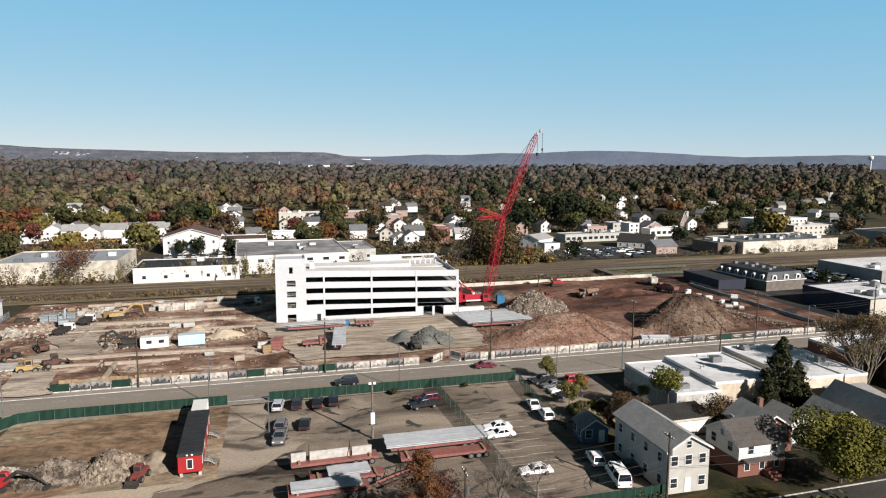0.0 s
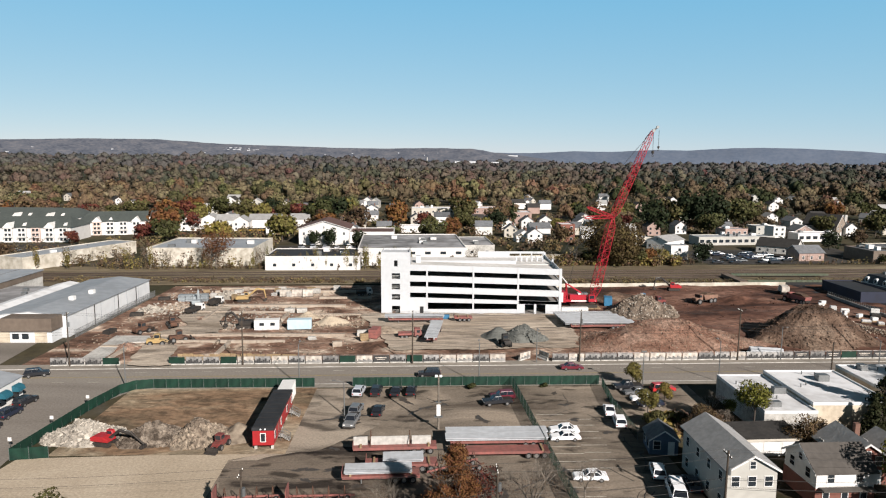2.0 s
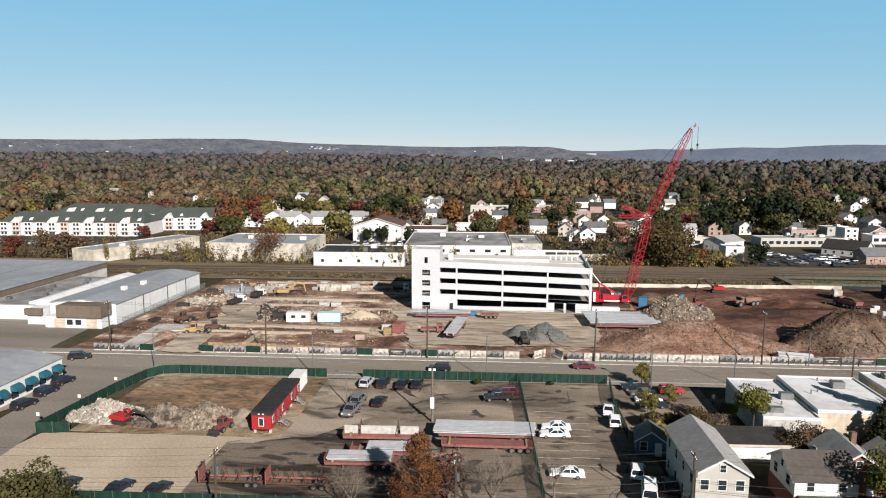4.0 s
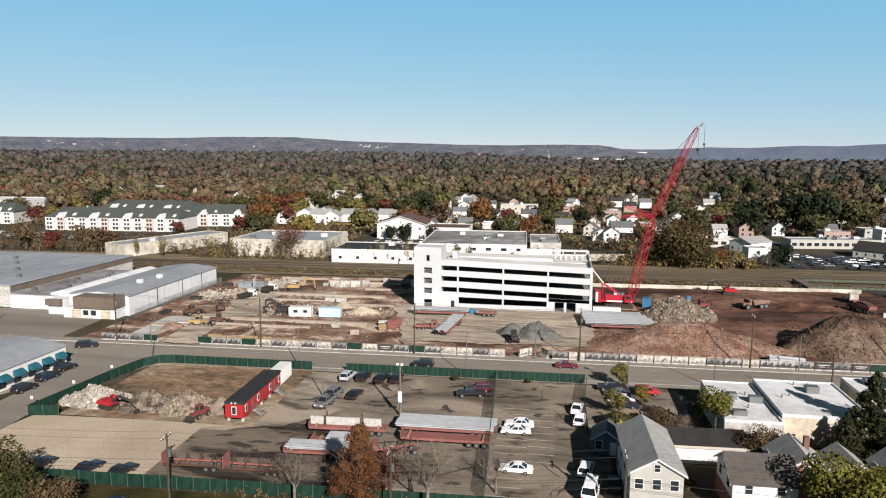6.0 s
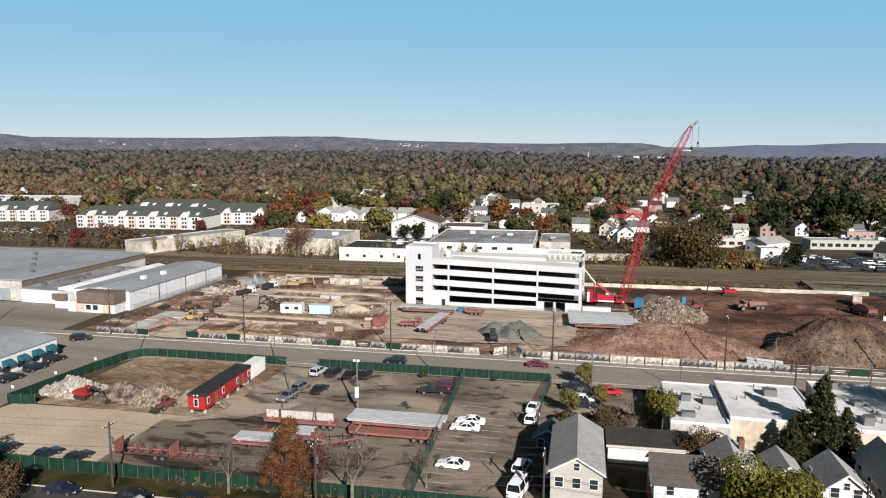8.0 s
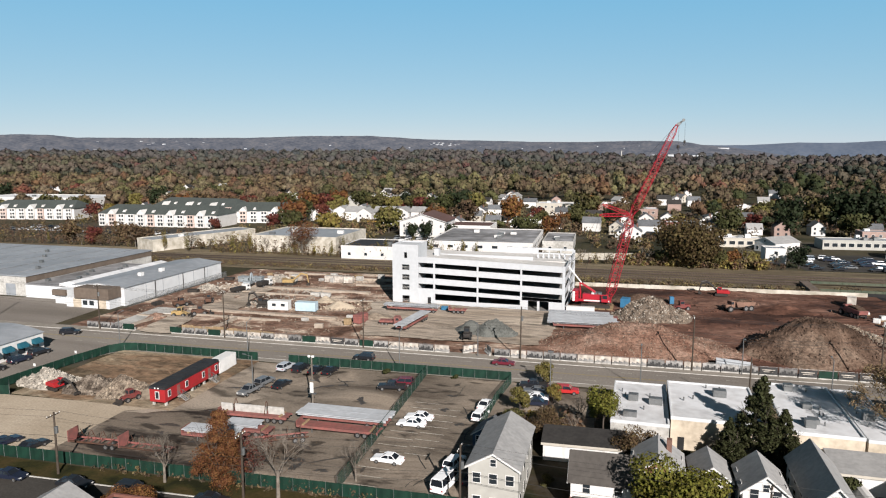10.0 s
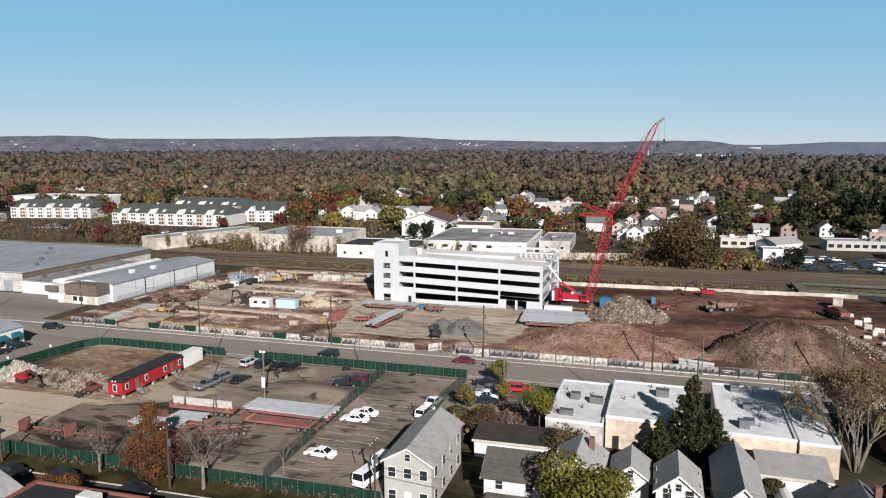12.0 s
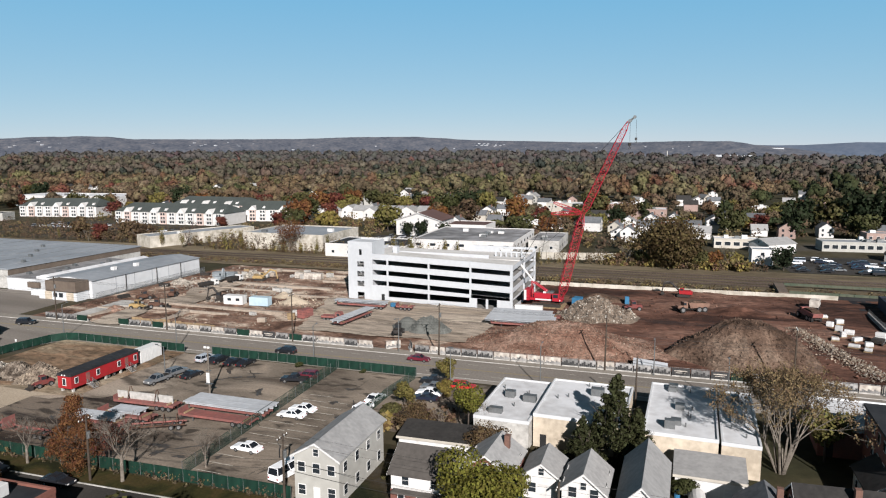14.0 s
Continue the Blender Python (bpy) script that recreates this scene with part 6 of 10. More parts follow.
def hoarding(kind, label):
    t = thing("site_hoarding", label, "hoarding", pose(0, 0, 0), HOARD)
    L = 3.6
    bm = bmesh.new()
    jersey(bm, L - 0.06)
    part("concrete_barrier", bm, CONC, t)
    bm = bmesh.new()
    for x in (-1.75, 0, 1.75):
        cyl(bm, (x, 0, 0.8), (x, 0, 1.85), 0.035, 5)
    cyl(bm, (-1.78, 0, 1.83), (1.78, 0, 1.83), 0.03, 5)
    part("frame", bm, STEEL, t)
    base = {"white": PRINTW, "black": PRINTB, "photo": PRINTG, "green": GREENF}[kind]
    b = boxes("banner", [(-1.74, -0.36, 0.3, 1.74, -0.31, 1.78)], base, t)
    if kind == "white":
        boxes("printed_skyline", [(-1.7 + i * 0.34, -0.372, 0.34, -1.37 + i * 0.34, -0.364, 0.62 + 0.5 * ((i * 37) % 10) / 10) for i in range(10)], PRINTG, b)["kind"] = "stuff"
    elif kind == "black":
        boxes("printed_bar", [(-1.3, -0.372, 1.15, 1.2, -0.364, 1.35), (-1.0, -0.372, 0.8, 0.9, -0.364, 0.92)], PRINTW, b)
    elif kind == "photo":
        boxes("printed_skyline", [(-1.7 + i * 0.43, -0.372, 0.34, -1.3 + i * 0.43, -0.364, 0.6 + 0.9 * ((i * 53 + 3) % 10) / 10) for i in range(8)], PRINTB, b)["kind"] = "stuff"
    return t


HK = {k: hoarding(k, l) for k, l in (("white", "white printed hoarding banner on a concrete barrier"), ("black", "black printed hoarding banner on a concrete barrier"), ("photo", "grey picture hoarding banner on a concrete barrier"), ("green", "green hoarding screen on a concrete barrier"))}
order = ["photo", "white", "photo", "white", "photo", "black", "white", "photo"]
used = set()
xs = [-75.5 + i * 3.75 for i in range(4)] + [-50 + i * 3.75 for i in range(20)] + [35.5 + i * 3.75 for i in range(27)]
rs = random.Random(11)
for i, x in enumerate(xs):
    k = "green" if x in (xs[3], xs[4]) or rs.random() < 0.06 else rs.choice(order)
    m = pose(x, barrier_y(x), 0.12, rs.uniform(-1, 1), 0, 1.72 + rs.uniform(-2, 2))
    if k not in used:
        HK[k].matrix_basis = m
        used.add(k)
    else:
        copy_thing(HK[k], m)
for k in HK:
    if k not in used:
        HK[k].matrix_basis = pose(-61, barrier_y(-61), 0.12, 0, 0, 1.7)
for x, rz in ((27.5, 40), (31.8, 120)):
    copy_thing(HK["white"], pose(x, barrier_y(x) + 1.5, 0.12, 0, 0, rz))


# ---- screened fences ----
def fence(pts, label, name="screen_fence", material=GREENF, h=1.95, step=2.45, mesh=False, z=0.05):
    t = thing(name, label, "fence", pose(0, 0, 0))
    pm = bmesh.new()
    cyl(pm, (0, 0, 0), (0, 0, h + 0.1), 0.04, 6)
    post_me = part("post", pm, STEEL, t).data
    first = True
    panels = {}
    for (xa, ya), (xb, yb) in zip(pts, pts[1:]):
        L = math.hypot(xb - xa, yb - ya)
        n = max(1, round(L / step))
        a = math.degrees(math.atan2(yb - ya, xb - xa))
        w = round(L / n, 2)
        if w not in panels:
            bm = bmesh.new()
            if mesh:
                for i in range(-6, 16):
                    for s in (-1, 1):
                        xa_, xb_, za_, zb_ = w * i / 15, w * i / 15 + h, 0.05, h
                        if xa_ < 0:
                            xa_, za_ = 0, 0.05 - w * i / 15
                        if xb_ > w:
                            zb_ -= xb_ - w
                            xb_ = w
                        if zb_ - za_ > 0.1:
                            cyl(bm, (xa_ if s > 0 else w - xa_, 0, za_), (xb_ if s > 0 else w - xb_, 0, zb_), 0.014, 3, caps=False)
                for z_ in (0.06, h):
                    cyl(bm, (0, 0, z_), (w, 0, z_), 0.035, 5, caps=False)
            else:
                k = 5
                ring = []
                for i in range(k + 1):
                    a_, b_, top_ = 0.03 * math.sin(i * 2.1), 0.05 * math.sin(i * 1.7 + 1), h - 0.05 * (i % 2)
                    ring.append([bm.verts.new((w * i / k, p_, q_)) for p_, q_ in ((b_ - 0.02, 0.08), (a_ - 0.02, top_), (a_ + 0.02, top_), (b_ + 0.02, 0.08))])
                for i in range(k):
                    for j in range(4):
                        bm.faces.new((ring[i][j], ring[i + 1][j], ring[i + 1][(j + 1) % 4], ring[i][(j + 1) % 4]))
                bm.faces.new(ring[0])
                bm.faces.new(ring[-1])
            ob = part("panel", bm, material, t)
            panels[w] = ob.data
            bpy.data.objects.remove(ob)
        for i in range(n):
            u = i / n
            pn = shared("panel", panels[w], t, pose(xa + (xb - xa) * u, ya + (yb - ya) * u, z, 0, 0, a))
            if mesh:
                tagged(pn, kind="stuff")
            shared("post", post_me, t, pose(xa + (xb - xa) * u, ya + (yb - ya) * u, z))
    shared("post", post_me, t, pose(pts[-1][0], pts[-1][1], z))
    return t


fence([(-52.4, 97.9), (-57.8, 97.0), (-55.9, 117.5), (-54.2, 126.3), (-52.2, 129.0), (-49, 129.7), (-17.2, 130.4)], "green screened fence round the cleared lot")
fence([(-9.6, 130.6), (15, 131.2), (40.5, 131.9)], "green screened fence along the parking lot")
fence([(-56, 74.9), (0, 77.4), (44, 79.4)], "green screened fence along the street verge")
fence([(22.6, 130.8), (25.4, 80.2)], "chain-link fence dividing the parking lot", "chain_fence", GREENF, 2.1, 3.0, True)
fence([(40.8, 130.6), (39.9, 119), (40.1, 104)], "chain-link fence beside the parked cars", "chain_fence", GREENF, 1.9, 3.0, True)
fence([(-84.0, 168), (-84.4, 220)], "wire fence along the warehouse wall", "chain_fence", STEEL, 2.0, 3.0, True)
RAILG = mat("bridge_green", (0.0451, 0.0639, 0.0414), (0.0753, 0.0828, 0.0564), rough=0.7, scale=0.6, big=0.15, bump=0.1)


# ---- utility poles ----
def pole(x, y, h, label, arms=1, box_on=False, name="utility_pole", group="utility poles", rz=0.0):
    t = thing(name, label, "utility pole", pose(x, y, 0, 0, 0, rz), group)
    bm = bmesh.new()
    cyl(bm, (0, 0, 0), (0.1, 0, h), 0.19, 8, 0.12)
    part("pole", bm, WOODP, t)
    for k in range(arms):
        z = h - 0.5 - k * 1.1
        boxes("crossarm", [(-0.07, -1.2, z - 0.06, 0.07, 1.2, z + 0.06)], WOODP, t)
        for s in (-1.1, -0.5, 0.5, 1.1):
            bm = bmesh.new()
            cyl(bm, (0, s, z + 0.06), (0, s, z + 0.25), 0.05, 6)
            part("insulator", bm, LAMPW, t)
    if box_on:
        bm = bmesh.new()
        cyl(bm, (0.32, 0, h - 3.2), (0.32, 0, h - 2.2), 0.26, 10)
        part("transformer", bm, STEEL, t)
    return t


def wires(pts, label, sag=0.7, lines=((-1.1, 0.25), (-0.5, 0.25), (0.5, 0.25), (1.1, 0.25), (0.15, -3.2), (0.18, -3.9), (0.1, -4.5))):
    """Cables strung from pole to pole; a thing of its own."""
    t = thing("overhead_cables", label, "cables", pose(0, 0, 0))
    for off, drop in lines:
        for (xa, ya, za), (xb, yb, zb) in zip(pts, pts[1:]):
            bm = bmesh.new()
            r = 0.014 if drop > 0 else 0.022
            prev = None
            for i in range(11):
                u = i / 10
                p = Vector((xa + (xb - xa) * u, ya + off + (yb - ya) * u, za - 0.5 + drop + (zb - za) * u - sag * 4 * u * (1 - u)))
                ring = [bm.verts.new(p + Vector((0, r * a, r * b))) for a, b in ((1, -0.6), (-1, -0.6), (0, 1))]
                if prev is not None:
                    for j in range(3):
                        bm.faces.new((prev[j], prev[(j + 1) % 3], ring[(j + 1) % 3], ring[j]))
                prev = ring
            part("cable", bm, WIRE, t)
    return t


npts = [(-110.5, 143.5), (-73, 144.0), (-35.5, 145.0), (2, 146.0), (39.8, 147.2), (76.6, 148.7), (112.5, 150.0), (150, 151)]
for i, (x, y) in enumerate(npts):
    pole(x, y, 12.2, "dark wooden utility pole on the sidewalk", 1, i % 3 == 1)
wires([(x, y, 12.2) for x, y in npts], "black overhead cables along the main road")
spts = [(-58, 70.8), (-16.3, 73.6), (14.0, 74.6), (43.5, 78.6), (80, 77.5), (118, 79.5)]
for i, (x, y) in enumerate(spts):
    pole(x, y, 9.6, "wooden utility pole with a pale transformer on the verge", 1, True)
wires([(x, y, 9.6) for x, y in spts], "black overhead cables along the narrow street", 0.5, ((-1.1, 0.25), (1.1, 0.25), (0.15, -3.2), (0.1, -4.4)))
pole(84.6, 125.8, 10.5, "slim wooden pole behind the shops", 0, name="slim_pole", group="")


def lamp(x, y, h, arm, label, rz=0, wood=False, name="street_lamp"):
    t = thing(name, label, "street lamp", pose(x, y, 0, 0, 0, rz), "street lamps")
    bm = bmesh.new()
    cyl(bm, (0, 0, 0), (0, 0, h), 0.13, 8, 0.08)
    part("pole", bm, STEEL, t)
    if arm:
        bm = bmesh.new()
        cyl(bm, (0, 0, h - 0.1), (arm, 0, h + 0.25), 0.05, 6)
        part("arm", bm, STEEL, t)
        boxes("lamp_head", [(arm - 0.1, -0.16, h + 0.18, arm + 0.55, 0.16, h + 0.34)], STEEL, t, bevel=0.03)
    else:
        boxes("lamp_head", [(-0.5, -0.25, h, 0.5, 0.25, h + 0.25)], STEEL, t, bevel=0.03)
    return t


lamp(-9.4, 115.4, 6.2, -2.0, "grey street lamp beside the parked pickup")
lamp(48.8, 129.6, 7.5, 0, "grey lamp post by the shops")
for x in (-55, -20.5, 16, 66, 100):
    lamp(x, fence_y(x) + 1.2, 8.5, 1.4, "tall grey street lamp by the main road", 90)
for x in (86.5, 128, 30):
    lamp(x, barrier_y(x) - 0.9, 8.0, 1.6, "tall grey street lamp by the hoarding", -90)
# white mast in the lot with a meter cabinet
mast = thing("light_mast", "pale wooden light mast with cabinets in the lot", "light pole", pose(7.4, 108.6, 0))
bm = bmesh.new()
cyl(bm, (0, 0, 0), (0, 0, 9.6), 0.2, 8, 0.14)
part("pole", bm, BARKP, mast)
boxes("cabinet", [(-0.35, -0.4, 2.6, 0.35, -0.2, 4.6)], WHITEP, mast, "white meter cabinet", bevel=0.03)
boxes("bracket", [(-0.7, -0.3, 2.3, 0.7, 0.3, 2.45)], STEEL, mast)
boxes("bracket", [(-0.5, -0.2, 4.9, 0.5, 0.2, 5.0)], STEEL, mast)
boxes("floodlight", [(-0.6, -0.35, 9.4, -0.15, -0.1, 9.75)], LAMPW, mast)
boxes("floodlight", [(0.15, -0.35, 9.4, 0.6, -0.1, 9.75)], LAMPW, mast)
for x, y in ((-57.0, 109), (-58.6, 100), (-55.9, 119)):
    t = thing("street_sign", "small white sign on a thin post by the fence", "sign", pose(x - 0.8, y, 0), "street signs")
    bm = bmesh.new()
    cyl(bm, (0, 0, 0), (0, 0, 2.5), 0.035, 6)
    part("post", bm, STEEL, t)
    boxes("plate", [(-0.3, -0.04, 1.9, 0.3, -0.02, 2.5)], WHITEP, t)

# ---- warehouse ----
ROOFG = mat("grey_metal_roof", (0.277, 0.297, 0.318), (0.203, 0.22, 0.237), rough=0.6, scale=0.5, big=0.07, mix=0.45, bump=0.05)
ROOFW = mat("white_membrane_roof", (0.60, 0.61, 0.62), (0.40, 0.40, 0.40), rough=0.75, scale=0.5, big=0.09, bump=0.05, mix=0.75)
ROOFD = mat("mottled_tar_roof", (0.105, 0.105, 0.105), (0.301, 0.301, 0.309), rough=0.9, scale=0.18, big=0.06, bump=0.1, mix=0.6)
BROWNF = mat("brown_fascia", (0.1355, 0.1074, 0.0846), (0.1016, 0.07905, 0.0621), rough=0.8, scale=1.0, big=0.2, bump=0.2)
WALLW = mat("pale_metal_wall", (0.549, 0.565, 0.571), (0.473, 0.488, 0.496), rough=0.7, scale=0.4, big=0.1, bump=0.05)
TANW = mat("tan_stucco", (0.554, 0.48, 0.378), (0.342, 0.295, 0.229), rough=0.9, scale=1.0, big=0.15, bump=0.15)
BRICKR = mat("red_brick", (0.188, 0.0753, 0.0564), (0.143, 0.0639, 0.0489), rough=0.9, scale=3.0, big=0.3, bump=0.3)
wa = thing("warehouse", "long pale metal warehouse with a grey roof and brown fascia", "warehouse", pose(0, 0, 0))
bm = bmesh.new()
prism(bm, [(-105, 168.5, 0), (-86, 168.5, 0), (-86, 168.5, 5.7), (-95.5, 168.5, 6.7), (-105, 168.5, 5.7)], (0.5, 50, 0))
part("wall", bm, WALLW, wa)
for xa, za, xb, zb in ((-105.3, 5.72, -95.5, 6.76), (-95.5, 6.76, -85.6, 5.72)):
    bm = bmesh.new()
    prism(bm, [(xa, 168.2, za), (xb, 168.2, zb), (xb, 168.2, zb + 0.15), (xa, 168.2, za + 0.15)], (0.5, 50.6, 0))
    part("roof", bm, ROOFG, wa)
bm = bmesh.new()
for i in range(5):
    y = 178 + i * 8.0
    box(bm, -85.98 + 0.01 * (y - 168.5), y, 0.3, -85.92 + 0.01 * (y - 168.5), y + 0.12, 5.6)
part("wall_seams", bm, ROOFG, wa)
for y in (182, 196, 208):
    boxes("downpipe", [(-85.85 + 0.01 * (y - 168), y, 0, -85.68 + 0.01 * (y - 168), y + 0.16, 5.6)], DARKM, wa)
for x, y in ((-93, 183), (-92, 192)):
    boxes("roof_unit", [(x, y, 6.5, x + 1.3, y + 1.6, 7.6)], WHITEP, wa, bevel=0.04)
boxes("fascia_block", [(-99.6, 163.0, 2.9, -87.0, 168.3, 6.2)], BROWNF, wa, "dark brown boxed fascia", bevel=0.05)
boxes("shopfront", [(-103.2, 163.6, 0, -87.3, 168.3, 3.0)], WALLW, wa)
for u in (-100.6, -91.5):
    boxes("roller_door", [(u, 163.54, 0.05, u + 3.0, 163.6, 2.7)], TANW, wa, "tan roller door")
for u in (-97.0, -94.6):
    boxes("shop_window", [(u, 163.52, 0.9, u + 1.6, 163.58, 2.3)], GLASS, wa)
boxes("fascia_block", [(-110.6, 165.6, 2.7, -105.6, 166.45, 4.5)], BROWNF, wa, "dark brown canopy")
boxes("shopfront", [(-110.4, 166.5, 0, -105.5, 171, 4.4)], WALLW, wa)
wb = thing("warehouse", "low flat building with a mottled tar roof between warehouses", "warehouse", pose(0, 0, 0))
boxes("wall", [(-127, 171.2, 0, -105.4, 214, 4.2)], WALLW, wb)
boxes("roof", [(-127.1, 171.0, 4.2, -105.38, 214.2, 4.45)], ROOFD, wb)
bm = bmesh.new()
prism(bm, [(-113, 170.9, 4.46), (-105.5, 170.9, 4.46), (-105.5, 170.9, 5.4), (-109, 170.9, 6.1), (-113, 170.9, 5.2)], (0, 44, 0))
part("roof_ridge", bm, ROOFW, wb, "white gabled roof strip")
for i in range(6):
    boxes("roof_vent", [(-124 + (i * 37 % 10), 176 + i * 6, 4.46, -122.6 + (i * 37 % 10), 177.3 + i * 6, 5.3)], STEEL, wb, bevel=0.04)
wc = thing("warehouse", "large flat warehouse with a grey roof and dark eaves", "warehouse", pose(0, 0, 0))
boxes("wall", [(-215, 172, 0, -127.3, 232, 6.6)], CONC, wc)
boxes("wall_band", [(-127.32, 171.9, 4.6, -127.2, 232.1, 6.6)], BROWNF, wc, "dark upper wall band")
boxes("roof", [(-215.4, 171.6, 6.6, -126.9, 232.4, 6.95)], ROOFG, wc)
bm = bmesh.new()
for i in range(8):
    box(bm, -212 + i * 11, 171.8, 6.955, -211.8 + i * 11, 232.2, 7.02)
part("roof_seams", bm, ROOFD, wc)
for i in range(8):
    boxes("roof_vent", [(-205 + i * 10, 180 + (i * 29 % 40), 6.96, -203.8 + i * 10, 181.2 + (i * 29 % 40), 7.9)], STEEL, wc, bevel=0.04)
for i in range(7):
    boxes("loading_door", [(-136 - i * 11, 171.9, 0.1, -132 - i * 11, 171.97, 4.0)], WALLW if i % 2 else ROOFG, wc)

# ---- awning shop ----
shop = thing("awning_shop", "white corner shop with a vaulted roof and blue awnings", "shop", pose(0, 0, 0, 0, 0, 0))
boxes("wall", [(-92, 104, 0, -72.0, 125, 4.2)], WHITEP, shop)
bm = bmesh.new()
arc = [(-92.3 + 20.6 * i / 12, 103.7, 4.2 + 1.5 * math.sin(math.pi * i / 12)) for i in range(13)]
prism(bm, [(-92.3, 103.7, 4.2)] + arc[1:-1] + [(-71.7, 103.7, 4.2)], (0, 21.6, 0))
part("vaulted_roof", bm, ROOFG, shop, "pale vaulted roof")
AWN = mat("teal_awning", (0.0135, 0.09, 0.126), (0.009, 0.0678, 0.099), rough=0.8, scale=2, big=0.4, bump=0.1)
for i in range(5):
    y = 106 + i * 3.9
    bm = bmesh.new()
    prof = [(-71.95, y, 3.3)] + [(-71.95 + 1.3 * math.sin(k * math.pi / 10), y, 2.2 + 1.1 * math.cos(k * math.pi / 10)) for k in range(6)] + [(-71.95, y, 2.2)]
    prism(bm, prof, (0, 2.2, 0))
    part("awning", bm, AWN, shop, "blue barrel awning")
    boxes("shop_window", [(-71.98, y + 0.2, 0.6, -71.93, y + 2.0, 2.15)], GLASS, shop)

# ---- flat-roofed shops by the road ----
def flat_shop(x0, x1, y0, y1, h, wall, label, units=3, seed=1, rz=0):
    t = thing("flat_shop", label, "shop", pose(0, 0, 0), "flat-roofed shops")
    boxes("wall", [(x0, y0, 0, x1, y1, h)], wall, t)
    boxes("roof", [(x0 + 0.25, y0 + 0.25, h, x1 - 0.25, y1 - 0.25, h + 0.05)], ROOFW, t, "white membrane roof")
    bm = bmesh.new()
    for s in ((x0 - 0.05, y0 - 0.05, x1 + 0.05, y0 + 0.24), (x0 - 0.05, y1 - 0.24, x1 + 0.05, y1 + 0.05), (x0 - 0.05, y0 + 0.24, x0 + 0.24, y1 - 0.24), (x1 - 0.24, y0 + 0.24, x1 + 0.05, y1 - 0.24)):
        box(bm, s[0], s[1], h - 0.25, s[2], s[3], h + 0.3)
    part("parapet", bm, WALLW, t, bevel=0.02)
    r = random.Random(seed)
    for i in range(units):
        x, y = r.uniform(x0 + 1.5, x1 - 3), r.uniform(y0 + 2, y1 - 3)
        u = boxes("air_conditioner", [(x, y, h + 0.055, x + r.uniform(1.2, 2.4), y + r.uniform(1.0, 1.6), h + r.uniform(0.8, 1.4))], STEEL, t, bevel=0.05)
    for i in range(5):
        bm = bmesh.new()
        x, y = r.uniform(x0 + 1, x1 - 1), r.uniform(y0 + 1, y1 - 1)
        cyl(bm, (x, y, h + 0.05), (x, y, h + 0.7), 0.12, 6)
        part("vent_pipe", bm, STEEL, t)
    n = max(2, int((x1 - x0) / 3.5))
    for i in range(n):
        xa = x0 + 0.8 + i * (x1 - x0 - 1) / n
        w = boxes("window", [(xa, y1 - 0.02, 0.6, xa + 2.2, y1 + 0.05, 2.8)], WHITEP, t)
        boxes("pane", [(xa + 0.1, y1 + 0.052, 0.7, xa + 2.1, y1 + 0.07, 2.7)], GLASS, w)
        if i % 2 == 0:
            boxes("door", [(xa + 0.3, y0 - 0.05, 0, xa + 1.3, y0 + 0.02, 2.1)], DARKIN, t)
    return t


flat_shop(61.4, 70.3, 105.0, 124.2, 4.4, CONC, "white flat-roofed shop with dark side wall", 3, 3)
flat_shop(70.6, 84.3, 107.0, 124.6, 5.1, TANW, "tan stucco flat-roofed shop with a white roof", 1, 5)
flat_shop(87.2, 97.6, 106.0, 128.6, 5.0, TANW, "tan flat-roofed shop with air conditioners and tree shadows", 5, 8)
flat_shop(98.0, 103.2, 106.0, 128.4, 4.8, TANW, "tan flat-roofed shop with a patched white roof", 3, 9)
flat_shop(112.0, 131.0, 118.0, 131.5, 4.6, BRICKR, "pale flat-roofed shop along the main road", 3, 12)


# ---- houses ----
NAVYT = mat("navy_tarpaulin", (0.018, 0.027, 0.075), (0.012, 0.018, 0.0525), rough=0.6, scale=1.0, big=0.3, bump=0.2)
GREYS = mat("grey_siding", (0.37, 0.365, 0.335), (0.315, 0.31, 0.285), rough=0.8, scale=1.0, big=0.3, bump=0.1)
WHITES = mat("white_siding", (0.581, 0.571, 0.557), (0.504, 0.496, 0.473), rough=0.8, scale=1.0, big=0.3, bump=0.1, vary=0.08)
CREAMS = mat("cream_siding", (0.429, 0.403, 0.351), (0.373, 0.348, 0.298), rough=0.8, scale=1.0, big=0.3, bump=0.1, vary=0.1)
BLUES = mat("dark_blue_siding", (0.0753, 0.105, 0.15), (0.0601, 0.0866, 0.124), rough=0.8, scale=1.0, big=0.3, bump=0.1)
SHING = mat("grey_shingles", (0.12, 0.1264, 0.1344), (0.07832, 0.0824, 0.088), rough=0.95, scale=1.6, big=0.4, bump=0.4, vary=0.25)
SHINL = mat("light_shingles", (0.2925, 0.2925, 0.2863), (0.225, 0.225, 0.2225), rough=0.95, scale=1.6, big=0.4, bump=0.4, vary=0.1)
SHINT = mat("taupe_shingles", (0.08184, 0.0744, 0.06696), (0.06157, 0.05599, 0.05041), rough=0.95, scale=1.6, big=0.4, bump=0.4, vary=0.1)
SHIND = mat("dark_shingles", (0.0207, 0.0197, 0.0189), (0.0339, 0.0319, 0.03), rough=0.95, scale=1.6, big=0.4, bump=0.4, vary=0.2)
BRICKC = mat("chimney_brick", (0.165, 0.0903, 0.0677), (0.12, 0.0677, 0.0527), rough=0.95, scale=3, big=0.5, bump=0.4)


